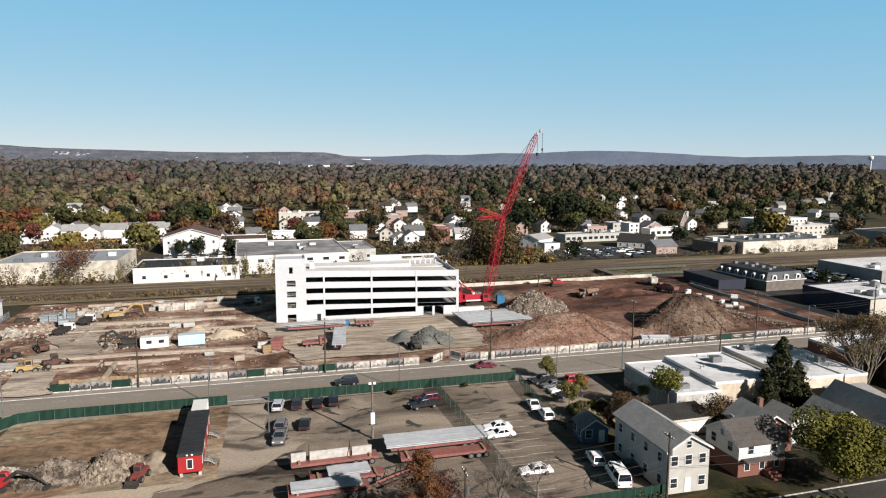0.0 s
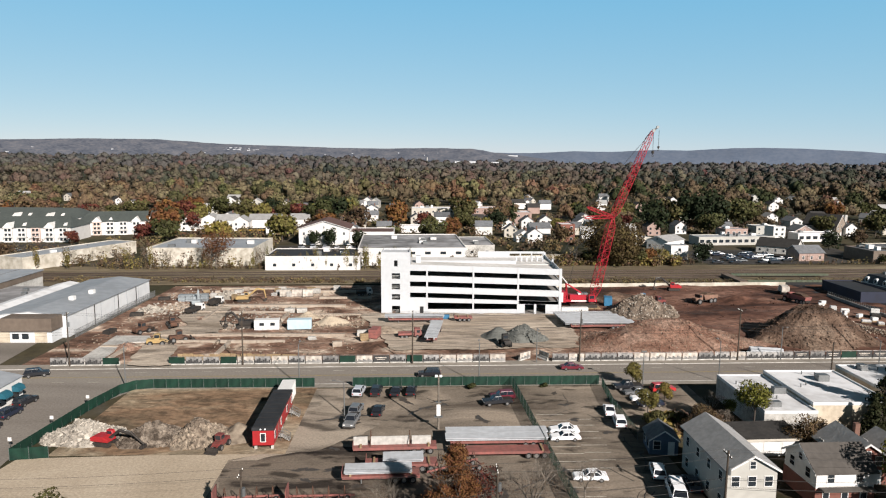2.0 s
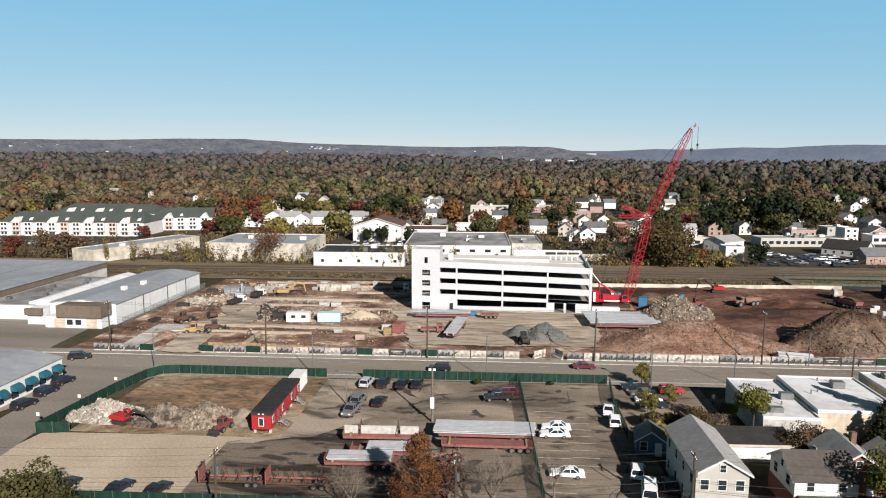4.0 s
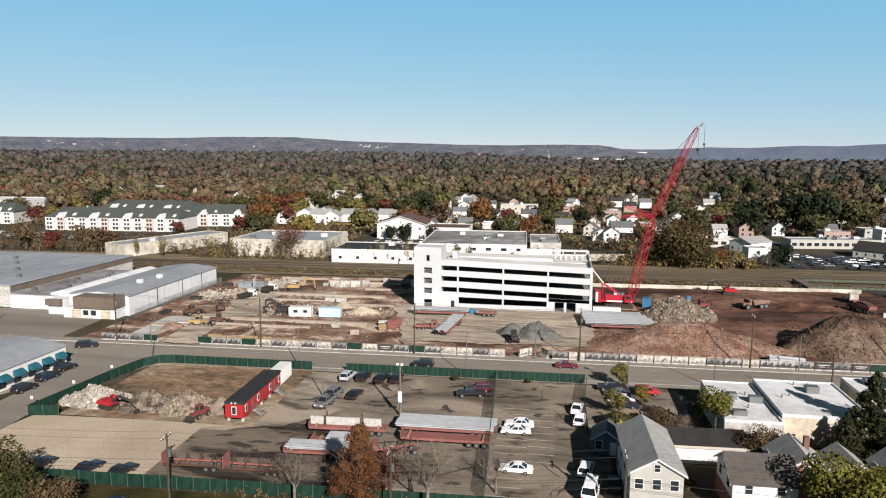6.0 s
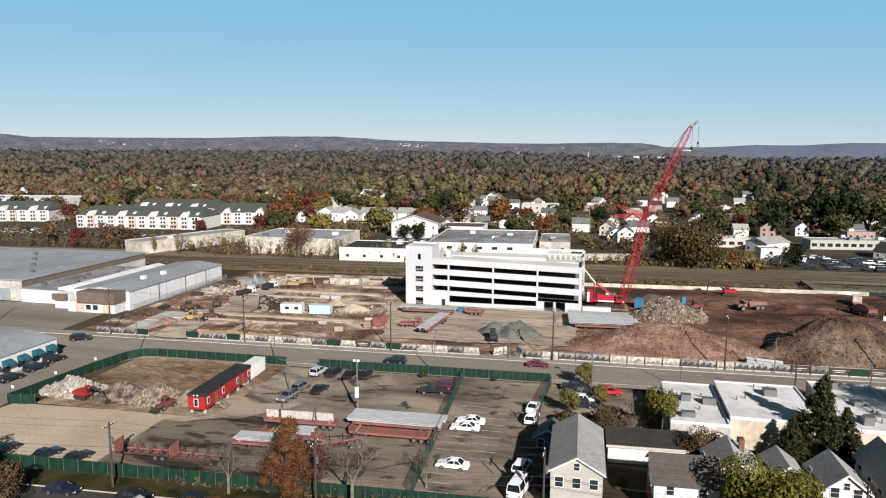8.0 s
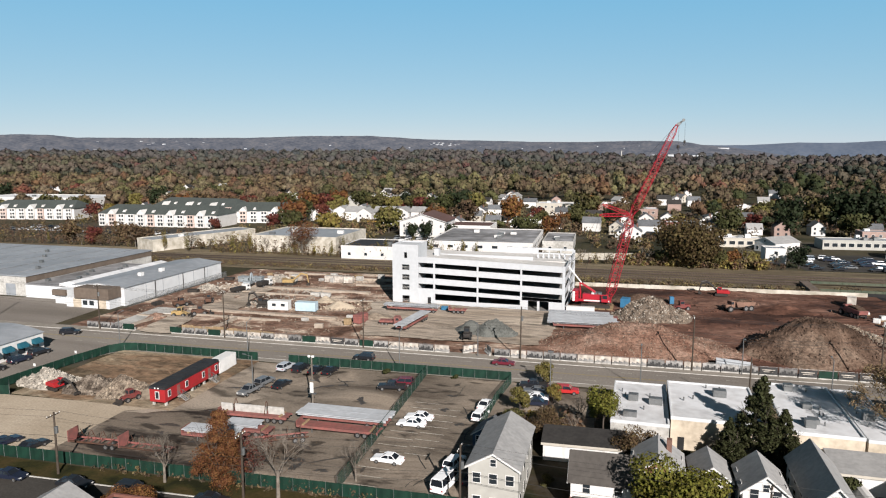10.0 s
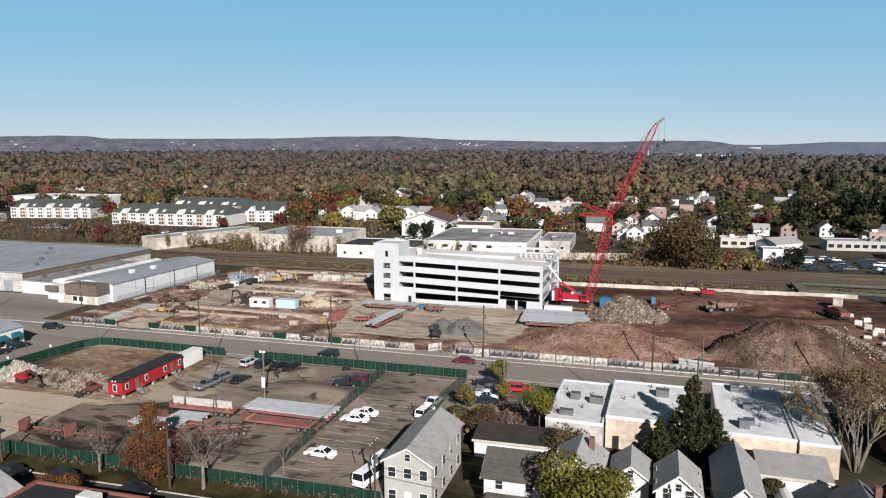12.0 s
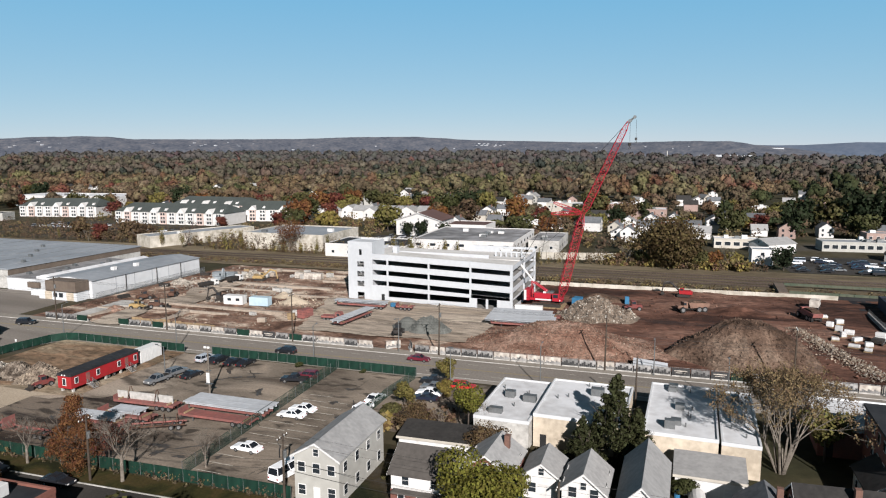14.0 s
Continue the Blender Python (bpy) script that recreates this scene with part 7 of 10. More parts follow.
def window(parent, face, u, z, w, h, W, D):
    """face: s, n, e or w of a house of half sizes W, D."""
    e = 0.05
    if face in "sn":
        y = -D if face == "s" else D
        s = -1 if face == "s" else 1
        fr = boxes("window", [(u - w / 2 - 0.1, min(y, y + s * e), z - 0.1, u + w / 2 + 0.1, max(y, y + s * e), z + h + 0.1)], WHITEP, parent)
        boxes("pane", [(u - w / 2, min(y + s * e, y + s * (e + 0.015)), z, u + w / 2, max(y + s * e, y + s * (e + 0.015)), z + h / 2 - 0.03), (u - w / 2, min(y + s * e, y + s * (e + 0.015)), z + h / 2 + 0.03, u + w / 2, max(y + s * e, y + s * (e + 0.015)), z + h)], GLASS, fr)
    else:
        x = -W if face == "w" else W
        s = -1 if face == "w" else 1
        fr = boxes("window", [(min(x, x + s * e), u - w / 2 - 0.1, z - 0.1, max(x, x + s * e), u + w / 2 + 0.1, z + h + 0.1)], WHITEP, parent)
        boxes("pane", [(min(x + s * e, x + s * (e + 0.015)), u - w / 2, z, max(x + s * e, x + s * (e + 0.015)), u + w / 2, z + h / 2 - 0.03), (min(x + s * e, x + s * (e + 0.015)), u - w / 2, z + h / 2 + 0.03, max(x + s * e, x + s * (e + 0.015)), u + w / 2, z + h)], GLASS, fr)


def house(x, y, rz, w, d, eave, ridge, wallm, roofm, label, storeys=2, chimney=True, detail=True, far=False, name="house", over=0.4, door=True, group="", nwin=0, z=-0.05):
    """Gabled house: ridge along local y, gable ends facing local -y and +y."""
    W, D = w / 2, d / 2
    t = thing(name, label, "house" if name == "house" else name.replace("_", " "), pose(x, y, z, 0, 0, rz), group)
    bm = bmesh.new()
    prism(bm, [(-W, -D, 0), (W, -D, 0), (W, -D, eave), (0, -D, ridge), (-W, -D, eave)], (0, d, 0))
    part("wall", bm, wallm, t)
    g = (ridge - eave) / W
    for s in (-1, 1):
        bm = bmesh.new()
        xe = s * (W + over)
        ze = eave - g * over
        prism(bm, [(0, -D - over, ridge + 0.02), (xe, -D - over, ze + 0.02), (xe, -D - over, ze + 0.2), (0, -D - over, ridge + 0.2)], (0, d + 2 * over, 0))
        part("roof", bm, roofm, t)
        if detail:
            for yy in (-D - over - 0.05, D + over - 0.0):
                bm = bmesh.new()
                prism(bm, [(0, yy, ridge - 0.12), (xe, yy, ze - 0.12), (xe, yy, ze + 0.12), (0, yy, ridge + 0.12)], (0, 0.05, 0))
                part("bargeboard", bm, WHITEP, t)
    if far:
        for k in range(2):
            for u in (-W * 0.5, W * 0.5):
                boxes("window", [(u - 0.55, -D - 0.05, 0.9 + k * 2.6, u + 0.55, -D + 0.01, 2.2 + k * 2.6)], GLASS, t)
        boxes("window", [(W - 0.01, -D * 0.4 - 0.55, 3.5, W + 0.05, -D * 0.4 + 0.55, 4.8)], GLASS, t)
        if chimney:
            boxes("chimney", [(W * 0.35, D * 0.3, ridge - 1.2, W * 0.35 + 0.7, D * 0.3 + 0.7, ridge + 0.9)], BRICKC, t)
        return t
    sh = eave / storeys
    nf = nwin or max(2, int(w / 2.8))
    ns = max(2, int(d / 3.2))
    for k in range(storeys):
        for i in range(nf):
            u = -W + w * (i + 0.5) / nf
            if k == 0 and i == nf // 2 and door:
                boxes("door", [(u - 0.5, -D - 0.06, 0.1, u + 0.5, -D + 0.01, 2.2)], WHITEP, t)
                continue
            window(t, "s", u, k * sh + 0.95, 1.0, 1.3, W, D)
        for i in range(ns):
            u = -D + d * (i + 0.5) / ns
            window(t, "e", u, k * sh + 0.95, 0.9, 1.3, W, D)
            if detail:
                window(t, "w", u, k * sh + 0.95, 0.9, 1.3, W, D)
    if ridge - eave > 1.6:
        window(t, "s", 0, eave + 0.15, 0.7, 0.9, W, D)
    if chimney:
        boxes("chimney", [(W * 0.35, D * 0.3, ridge - 1.2, W * 0.35 + 0.7, D * 0.3 + 0.7, ridge + 0.9)], BRICKC, t, "brick chimney")
    return t


house(47.4, 87.3, 1.5, 6.6, 14.4, 6.4, 8.3, GREYS, SHINL, "tall grey clapboard house with a light gable roof", 2, False, nwin=3)
h2 = house(61.2, 86.3, -88, 7.6, 8.0, 4.9, 7.2, WHITES, SHINT, "house with red brick below and white siding above", 2, False)
boxes("brick_storey", [(-3.88, -4.08, 0, 3.88, 4.08, 2.6)], BRICKR, h2, "red brick lower storey")
boxes("porch_roof", [(3.89, -3.6, 2.6, 5.0, 3.6, 2.82)], SHINT, h2)
for u in (-2.6, 0, 2.6):
    w_ = boxes("window", [(3.885, u - 0.5, 0.9, 3.94, u + 0.5, 2.2)], WHITEP, h2)
    boxes("pane", [(3.941, u - 0.4, 1.0, 3.955, u + 0.4, 2.1)], GLASS, w_)
st = boxes("front_steps", [(3.89, 0.3, 0, 6.2, 2.0, 0.3), (3.89, 0.3, 0.3, 5.6, 2.0, 0.6), (3.89, 0.3, 0.6, 5.0, 2.0, 0.9)], BRICKR, h2, "red brick steps")
house(68.3, 92.6, -1, 6.6, 8.0, 3.9, 6.1, BRICKR, SHINL, "brick house with a steep grey gable roof", 2, True)
house(75.2, 94.0, 2, 4.8, 6.2, 3.3, 5.0, WHITES, SHINL, "small white house with a grey gable roof", 1, False)
house(81.3, 91.2, 1, 5.4, 7.2, 3.9, 6.1, WHITES, SHINL, "white gabled house with a steep grey roof", 2, False)
house(88.5, 91.0, 0.5, 5.4, 14.0, 4.6, 7.3, WHITES, SHINL, "tall white gabled house with a steep grey roof", 2, False)
house(102.4, 88.2, 1, 6.0, 9.2, 3.9, 6.1, WHITES, SHING, "white house with a dark gable roof and red chimney", 2, True)
house(110.0, 92.0, -85, 6.4, 9.0, 4.6, 7.0, BRICKR, SHIND, "dark brick house with a hipped-looking roof", 2, True)
house(121.0, 92.0, 2, 7.0, 11.0, 5.2, 8.2, WHITES, SHIND, "white gabled house with a dark roof", 2, True)
house(132.0, 94.0, 88, 7.0, 11.0, 5.2, 8.2, CREAMS, SHING, "cream gabled house with a grey roof", 2, True)
house(118.0, 104.0, 2, 6.0, 8.0, 3.4, 5.6, GREYS, SHIND, "low dark-roofed garage behind houses", 1, False, name="garage")
house(42.8, 100.8, -6, 4.4, 4.6, 2.5, 4.0, BLUES, SHING, "small dark blue shed with a gable roof and white doors", 1, False, name="garden_shed", over=0.25)
house(-4.0, 58.5, 4, 8, 10, 3.0, 5.2, WHITES, SHINL, "white house with a pale roof south of the street", 1, False)
house(27, 62.0, 4, 8, 8, 2.6, 3.9, WHITES, SHIND, "dark-roofed low house south of the street", 1, False)


def garage_row(x, y, rz, w, d, h, n, roofm, label):
    t = thing("garage_row", label, "garage", pose(x, y, -0.02, 0, 0, rz))
    boxes("wall", [(-w / 2, -d / 2, 0, w / 2, d / 2, h)], WHITES, t)
    bm = bmesh.new()
    prism(bm, [(-w / 2 - 0.3, -d / 2 - 0.4, h + 0.02), (-w / 2 - 0.3, d / 2 + 0.3, h + 0.9), (-w / 2 - 0.3, d / 2 + 0.3, h + 1.1), (-w / 2 - 0.3, -d / 2 - 0.4, h + 0.25)], (w + 0.6, 0, 0))
    part("roof", bm, roofm, t)
    boxes("fascia", [(-w / 2 - 0.3, -d / 2 - 0.46, h - 0.1, w / 2 + 0.3, -d / 2 - 0.41, h + 0.28)], CREAMS, t)
    for i in range(n):
        xa = -w / 2 + 0.25 + i * w / n
        dr = boxes("garage_door", [(xa, -d / 2 - 0.04, 0.05, xa + w / n - 0.45, -d / 2 + 0.02, 2.3)], WHITEP, t)
        boxes("door_panel", [(xa + 0.2, -d / 2 - 0.055, 0.25 + k * 0.55, xa + w / n - 0.65, -d / 2 - 0.042, 0.65 + k * 0.55) for k in range(4)], WHITEP, dr)
    return t


garage_row(57.6, 100.2, 3, 12.0, 4.6, 2.7, 4, SHIND, "row of white garages under a dark roof")
garage_row(96.4, 101.4, 0.5, 8.8, 5.8, 2.7, 3, SHINL, "white garage row under a pale grey roof")

apt = thing("brick_apartments", "dark brick apartment block with white balcony frames", "building", pose(0, 0, 0))
boxes("wall", [(117.5, 103, 0, 136, 116, 9.2)], BRICKR, apt)
boxes("roof", [(117.2, 102.7, 9.2, 136.3, 116.3, 9.6)], BLACKR, apt)
for z in (0.2, 3.2, 6.2):
    boxes("balcony", [(117.6, 101.2, z, 124, 102.95, z + 0.2)], WHITEP, apt)
    boxes("balcony_post", [(117.6, 101.2, z + 0.2, 117.8, 101.4, z + 3.0)], WHITEP, apt)
    boxes("balcony_rail", [(117.8, 101.2, z + 1.0, 124, 101.26, z + 1.1)], WHITEP, apt)
    for i in range(4):
        w_ = boxes("window", [(117.4, 104 + i * 3, z + 0.9, 117.48, 105.2 + i * 3, z + 2.3)], WHITEP, apt)
        boxes("pane", [(117.38, 104.1 + i * 3, z + 1.0, 117.399, 105.1 + i * 3, z + 2.2)], GLASS, w_)

# clutter between the houses
bm = bmesh.new()
prism(bm, [(-1.1, -2.4, 0.1), (1.1, -2.4, 0.1), (1.1, -2.4, 1.0), (0.5, -2.4, 1.9), (-0.5, -2.4, 1.9), (-1.1, -2.4, 1.0)], (0, 4.6, 0))
single("covered_boat", bm, WHITEP, "white covered boat beside the garage row", "boat", pose(95.0, 95.3, 0, 0, 0, 4), bevel=0.25)
bm = bmesh.new()
prism(bm, [(-1.6, -1.5, 0), (1.6, -1.5, 0), (1.6, -1.5, 1.3), (0, -1.5, 1.6), (-1.6, -1.5, 1.3)], (0, 3.0, 0))
single("tarpaulin_cover", bm, NAVYT, "dark blue tarpaulin over a stack behind the garages", "tarpaulin", pose(64.6, 96.2, 0, 0, 0, 3), bevel=0.06)
rs = random.Random(3)
for x, y in ((91.6, 92.0), (92.4, 97.4), (100.4, 96.0), (78.6, 87.0), (79.6, 88.4), (77.6, 86.2), (63.8, 101.5), (72.5, 90.0)):
    w = rs.uniform(0.5, 0.9)
    bm = bmesh.new()
    cyl(bm, (0, 0, 0), (0, 0, 1.05), w * 0.42, 10, w * 0.5)
    cyl(bm, (0, 0, 1.06), (0, 0, 1.14), w * 0.53, 10, w * 0.45)
    single("rubbish_bin", bm, rs.choice((DARKM, BLUEC, STEEL)), "upright lidded rubbish bin in a back yard", "bin", pose(x, y, 0, 0, 0, rs.uniform(0, 90)), "rubbish bins")

# ---- buildings beyond the railway ----
ROOFM = mat("maroon_roof", (0.0978, 0.0564, 0.0489), (0.0753, 0.0451, 0.0392), rough=0.9, scale=0.8, big=0.1, bump=0.2)
GREENR = mat("green_grey_shingles", (0.05962, 0.07042, 0.06502), (0.04327, 0.05155, 0.04874), rough=0.95, scale=0.8, big=0.1, bump=0.2)
OLDW = mat("stained_white_wall", (0.517, 0.484, 0.422), (0.268, 0.246, 0.198), rough=0.9, scale=0.5, big=0.12, bump=0.2)
PINKP = mat("pale_pink_siding", (0.51, 0.405, 0.36), (0.435, 0.345, 0.307), rough=0.9, scale=1.0, big=0.2, bump=0.1)
PINKB = mat("pale_brick", (0.305, 0.221, 0.191), (0.247, 0.177, 0.153), rough=0.9, scale=1.0, big=0.2, bump=0.2)
MANSW = mat("grey_tan_stucco", (0.144, 0.126, 0.108), (0.1008, 0.09, 0.0792), rough=0.9, scale=0.8, big=0.2, bump=0.1)
MANSR = mat("slate_shingles", (0.0837, 0.0868, 0.093), (0.0589, 0.062, 0.0682), rough=0.9, scale=1.5, big=0.3, bump=0.3)
STOREW = mat("grey_block_wall", (0.26, 0.255, 0.245), (0.19, 0.19, 0.185), rough=0.9, scale=0.8, big=0.15, bump=0.15)
TARRF = mat("dark_tar_roof", (0.070, 0.075, 0.083), (0.11, 0.115, 0.12), rough=0.9, scale=0.4, big=0.08, bump=0.1)
NAVYW = mat("navy_wall", (0.0159, 0.0204, 0.0384), (0.0135, 0.0163, 0.0294), rough=0.7, scale=0.6, big=0.15, bump=0.05)


def block(x, y, rz, w, d, h, wallm, roofm, label, rows=1, cols=5, category="building", units=2, name="flat_building", parapet=0.4, seed=1, win=(1.3, 1.2), sides=True):
    t = thing(name, label, category, pose(x, y, -0.05, 0, 0, rz))
    W, D = w / 2, d / 2
    boxes("wall", [(-W, -D, 0, W, D, h)], wallm, t)
    boxes("roof", [(-W + 0.3, -D + 0.3, h, W - 0.3, D - 0.3, h + 0.06)], roofm, t)
    if parapet:
        boxes("parapet", [(-W - 0.05, -D - 0.05, h - 0.3, W + 0.05, -D + 0.28, h + parapet), (-W - 0.05, D - 0.28, h - 0.3, W + 0.05, D + 0.05, h + parapet), (-W - 0.05, -D + 0.28, h - 0.3, -W + 0.28, D - 0.28, h + parapet), (W - 0.28, -D + 0.28, h - 0.3, W + 0.05, D - 0.28, h + parapet)], wallm, t)
    sh = h / max(1, rows)
    for k in range(rows):
        for i in range(cols):
            u = -W + w * (i + 0.5) / cols
            z0 = k * sh + sh * 0.32
            wn_ = boxes("window", [(u - win[0] / 2 - 0.1, -D - 0.05, z0 - 0.1, u + win[0] / 2 + 0.1, -D + 0.01, z0 + win[1] + 0.1)], WHITEP, t)
            boxes("pane", [(u - win[0] / 2, -D - 0.07, z0, u + win[0] / 2, -D - 0.052, z0 + win[1])], GLASS, wn_)
        if sides:
            for i in range(max(1, int(d / 7))):
                u = -D + d * (i + 0.5) / max(1, int(d / 7))
                z0 = k * sh + sh * 0.32
                boxes("side_window", [(W - 0.01, u - win[0] / 2, z0, W + 0.04, u + win[0] / 2, z0 + win[1])], GLASS, t)
    r = random.Random(seed)
    for i in range(units):
        a, b = r.uniform(-W * 0.8, W * 0.7), r.uniform(-D * 0.7, D * 0.6)
        boxes("roof_unit", [(a, b, h + 0.065, a + r.uniform(1.5, 3), b + r.uniform(1.5, 2.5), h + r.uniform(1.0, 1.9))], STEEL if i % 2 else WHITEP, t, bevel=0.05)
    return t


block(11.5, 60.4, 3, 17, 7, 4.6, BRICKR, BLACKR, "dark-roofed brick building south of the street", 1, 4, "building", 1, seed=38)
block(-90, 300, 0, 44, 36, 7.4, OLDW, ROOFG, "old cream warehouse with a grey roof", 1, 0, "warehouse", 4, parapet=0.5, seed=3)
block(-150, 296, 68, 58, 14, 5.5, OLDW, ROOFG, "long stained white wall of a low shed", 1, 0, "warehouse", 1, seed=4)
block(-42, 284, 2, 38, 24, 5.6, WHITES, BLACKR, "low white building with a black roof", 1, 5, "building", 4, seed=5)
block(-3, 312, 3, 46, 52, 7.2, WHITES, ROOFD, "large white factory with a grey roof", 2, 7, "factory", 9, seed=6, win=(2.4, 1.2))
block(28, 330, 3, 14, 34, 5.0, CONC, ROOFD, "concrete annex with a mottled roof", 1, 2, "building", 2, seed=7)
wl = thing("boundary_wall", "long white boundary wall by the railway", "wall", pose(0, 0, 0))
for i in range(12):
    boxes("wall_panel", [(31 + i * 3.3, 293 + i * 0.7, 0, 34.2 + i * 3.3, 293.3 + i * 0.7, 3.0)], OLDW, wl)

# school-like hall with a maroon roof
hall = house(-50, 366, 2, 26, 24, 8.5, 12.5, WHITES, ROOFM, "white hall with a maroon gable roof and arched windows", 2, False, name="hall", over=0.8, nwin=5)
block(-26, 374, 2, 24, 22, 5.5, WHITES, ROOFM, "white annex with a maroon roof", 1, 5, "building", 0, seed=8)

# townhouse rows with green-grey roofs
def townrow(x, y, rz, n, label, gables=True):
    t = thing("townhouse_row", label, "townhouses", pose(x, y, 0, 0, 0, rz), "townhouse rows")
    L = n * 7.0
    boxes("wall", [(-L / 2, -7, 0, L / 2, 17, 7.6)], WHITES, t)
    bm = bmesh.new()
    v = [bm.verts.new(c) for c in ((-L / 2 - 0.5, -7.6, 7.61), (L / 2 + 0.5, -7.6, 7.61), (L / 2 + 0.5, 17.6, 7.61), (-L / 2 - 0.5, 17.6, 7.61), (-L / 2 + 5, 5, 12.8), (L / 2 - 5, 5, 12.8))]
    for f in ((0, 1, 5, 4), (1, 2, 5), (2, 3, 4, 5), (3, 0, 4), (0, 3, 2, 1)):
        bm.faces.new([v[i] for i in f])
    part("roof", bm, GREENR, t)
    for i in range(n):
        u = -L / 2 + 3.5 + i * 7.0
        bay = boxes("bay", [(u - 2.2, -8.2, 0.0, u + 2.2, -6.99, 7.6)], PINKP if i % 4 == 1 else WHITES, t)
        for k in range(3):
            boxes("window", [(u - 1.6, -8.26, 0.8 + k * 2.5, u - 0.3, -8.19, 2.2 + k * 2.5), (u + 0.3, -8.26, 0.8 + k * 2.5, u + 1.6, -8.19, 2.2 + k * 2.5)], GLASS, bay)
        boxes("balcony", [(u - 2.3, -9.2, 2.6, u + 2.3, -8.22, 2.75), (u - 2.3, -9.2, 3.5, u + 2.3, -9.12, 3.6)], WHITEP, t)
        if i % 3 == 1:
            bm = bmesh.new()
            prism(bm, [(u - 2.8, -8.4, 7.63), (u + 2.8, -8.4, 7.63), (u, -8.4, 10.4)], (0, 9, 0))
            part("gable", bm, WHITES, t, "white gable")
        elif i % 3 == 2:
            bm = bmesh.new()
            prism(bm, [(u - 1.2, -5.2, 8.4), (u + 1.2, -5.2, 8.4), (u, -5.2, 10.0)], (0, 4, 0))
            part("dormer", bm, WHITES, t)
    return t


townrow(-227, 367, 3, 12, "white townhouse row with dark green-grey roofs and gables")
townrow(-174, 404, 14, 7, "white townhouse row with dark green-grey roofs and gables")
townrow(-245, 430, -4, 10, "white townhouse row with dark green-grey roofs and gables")
townrow(-345, 385, 10, 9, "white townhouse row with dark green-grey roofs and gables")
block(-420, 470, 5, 110, 40, 9, WHITES, ROOFW, "large white building with a flat white roof", 2, 12, "building", 3, seed=12)
block(-370, 345, 15, 30, 12, 5, CONC, BLACKR, "dark-roofed shed beside the townhouses", 1, 4, "building", 1, seed=13)

# brick blocks and shops further back
block(10, 505, 2, 36, 16, 8.2, CREAMS, ROOFW, "cream brick block with two storeys", 2, 8, "building", 3, seed=14)
block(45, 502, 2, 26, 18, 8.8, PINKB, ROOFW, "pink brick block with two storeys", 2, 5, "building", 3, seed=15)
block(64, 480, 2, 24, 18, 7.5, PINKB, ROOFW, "low brick block with a white roof", 2, 4, "building", 2, seed=16)
block(81, 376, 3, 8, 12, 9.2, BRICKR, ROOFW, "narrow red brick house with three storeys", 3, 2, "building", 0, seed=36)
block(133, 528, 3, 16, 12, 6.6, WHITES, ROOFW, "white two-storey block among trees", 2, 5, "building", 1, seed=37)
block(0, 418, 2, 24, 10, 3.6, WHITES, ROOFW, "low white shed with parked vans", 1, 2, "building", 0, seed=17)
block(112, 358, 3, 20, 10, 4.2, CREAMS, ROOFW, "pale takeaway restaurant with a red sign", 1, 5, "restaurant", 3, seed=18, win=(2.6, 1.7))
block(119, 308, 4, 8, 8, 6.2, WHITES, ROOFG, "small white two-storey building by the railway", 2, 1, "building", 0, seed=19)
house(126.5, 344, -52, 12, 15, 4.6, 6.8, WHITES, SHINL, "white gabled shop with an arched front", 1, False, nwin=3)
block(169, 363, 6, 43, 11, 4.2, GREYS, ROOFG, "long low pale shop row with dark windows", 1, 12, "shops", 6, seed=20, win=(2.4, 1.7))
block(174.5, 375, 6, 13, 9, 7.0, PINKB, ROOFG, "pink brick shop with two storeys", 2, 4, "shops", 1, seed=21)
block(222, 378, 4, 24, 10, 4.4, WHITES, ROOFW, "white shop row with a flat roof", 1, 6, "shops", 3, seed=22, win=(2.6, 1.8))
house(178, 306, 95, 10, 12, 3.8, 6.6, PINKB, SHING, "pink brick building with a steep gable", 1, False, nwin=3)
house(179, 331, 50, 15, 18, 3.4, 6.8, CONC, SHIND, "low shop with a broad dark hip-like roof", 1, False, nwin=3)
block(205, 402, 5, 15, 11, 6.0, GREYS, ROOFG, "grey two-storey building behind shops", 2, 4, "building", 1, seed=24)
block(200, 378, 5, 7, 9, 8.0, WHITES, ROOFW, "tall white house front", 3, 2, "building", 0, seed=25)
house(222, 393, 5, 11, 10, 4.6, 7.6, PINKB, SHING, "pink brick house with a grey gable roof", 2, False, nwin=3)
ch = house(247, 411, 35, 12, 20, 6, 12.5, mat("church_stone", (0.225, 0.188, 0.15), (0.165, 0.135, 0.113), scale=1, big=0.2), SHIND, "stone church with a steep dark roof", 2, False, name="church", nwin=3)
boxes("bell_tower", [(6.2, -9, 0, 9.4, -5.8, 12)], CONC, ch, "stone bell tower")
# big shop with white side wall, mansard building, parking roofs to the east

block(243.4, 308.4, 5.5, 61, 28, 5.6, OLDW, TARRF, "long shop with a white wall and roof machinery", 1, 0, "shop", 22, seed=27)
block(206.6, 304, 5.5, 11, 19, 5.2, BROWNF, TARRF, "dark brick end building of the long shop", 1, 2, "shop", 3, seed=34)
block(328, 307, 8, 44, 28, 7.6, STOREW, SHIND, "grey building with a dark roof", 1, 4, "building", 2, seed=35)
block(316, 365, 4, 38, 16, 6, CREAMS, ROOFW, "tan brick store with large windows", 2, 10, "store", 3, seed=28)
block(319, 400, 6, 42, 16, 7, WHITES, ROOFW, "white flat-roofed building behind the store", 2, 12, "building", 4, seed=29)
mans = thing("mansard_building", "dark building with a mansard roof and arched dormers", "building", pose(166.4, 218.2, 0, 0, 0, -85) @ Matrix.Diagonal((0.84, 1.14, 0.84, 1)))
boxes("wall", [(-15, -7.4, 0, 15, 7.4, 4.4)], MANSW, mans)
bm = bmesh.new()
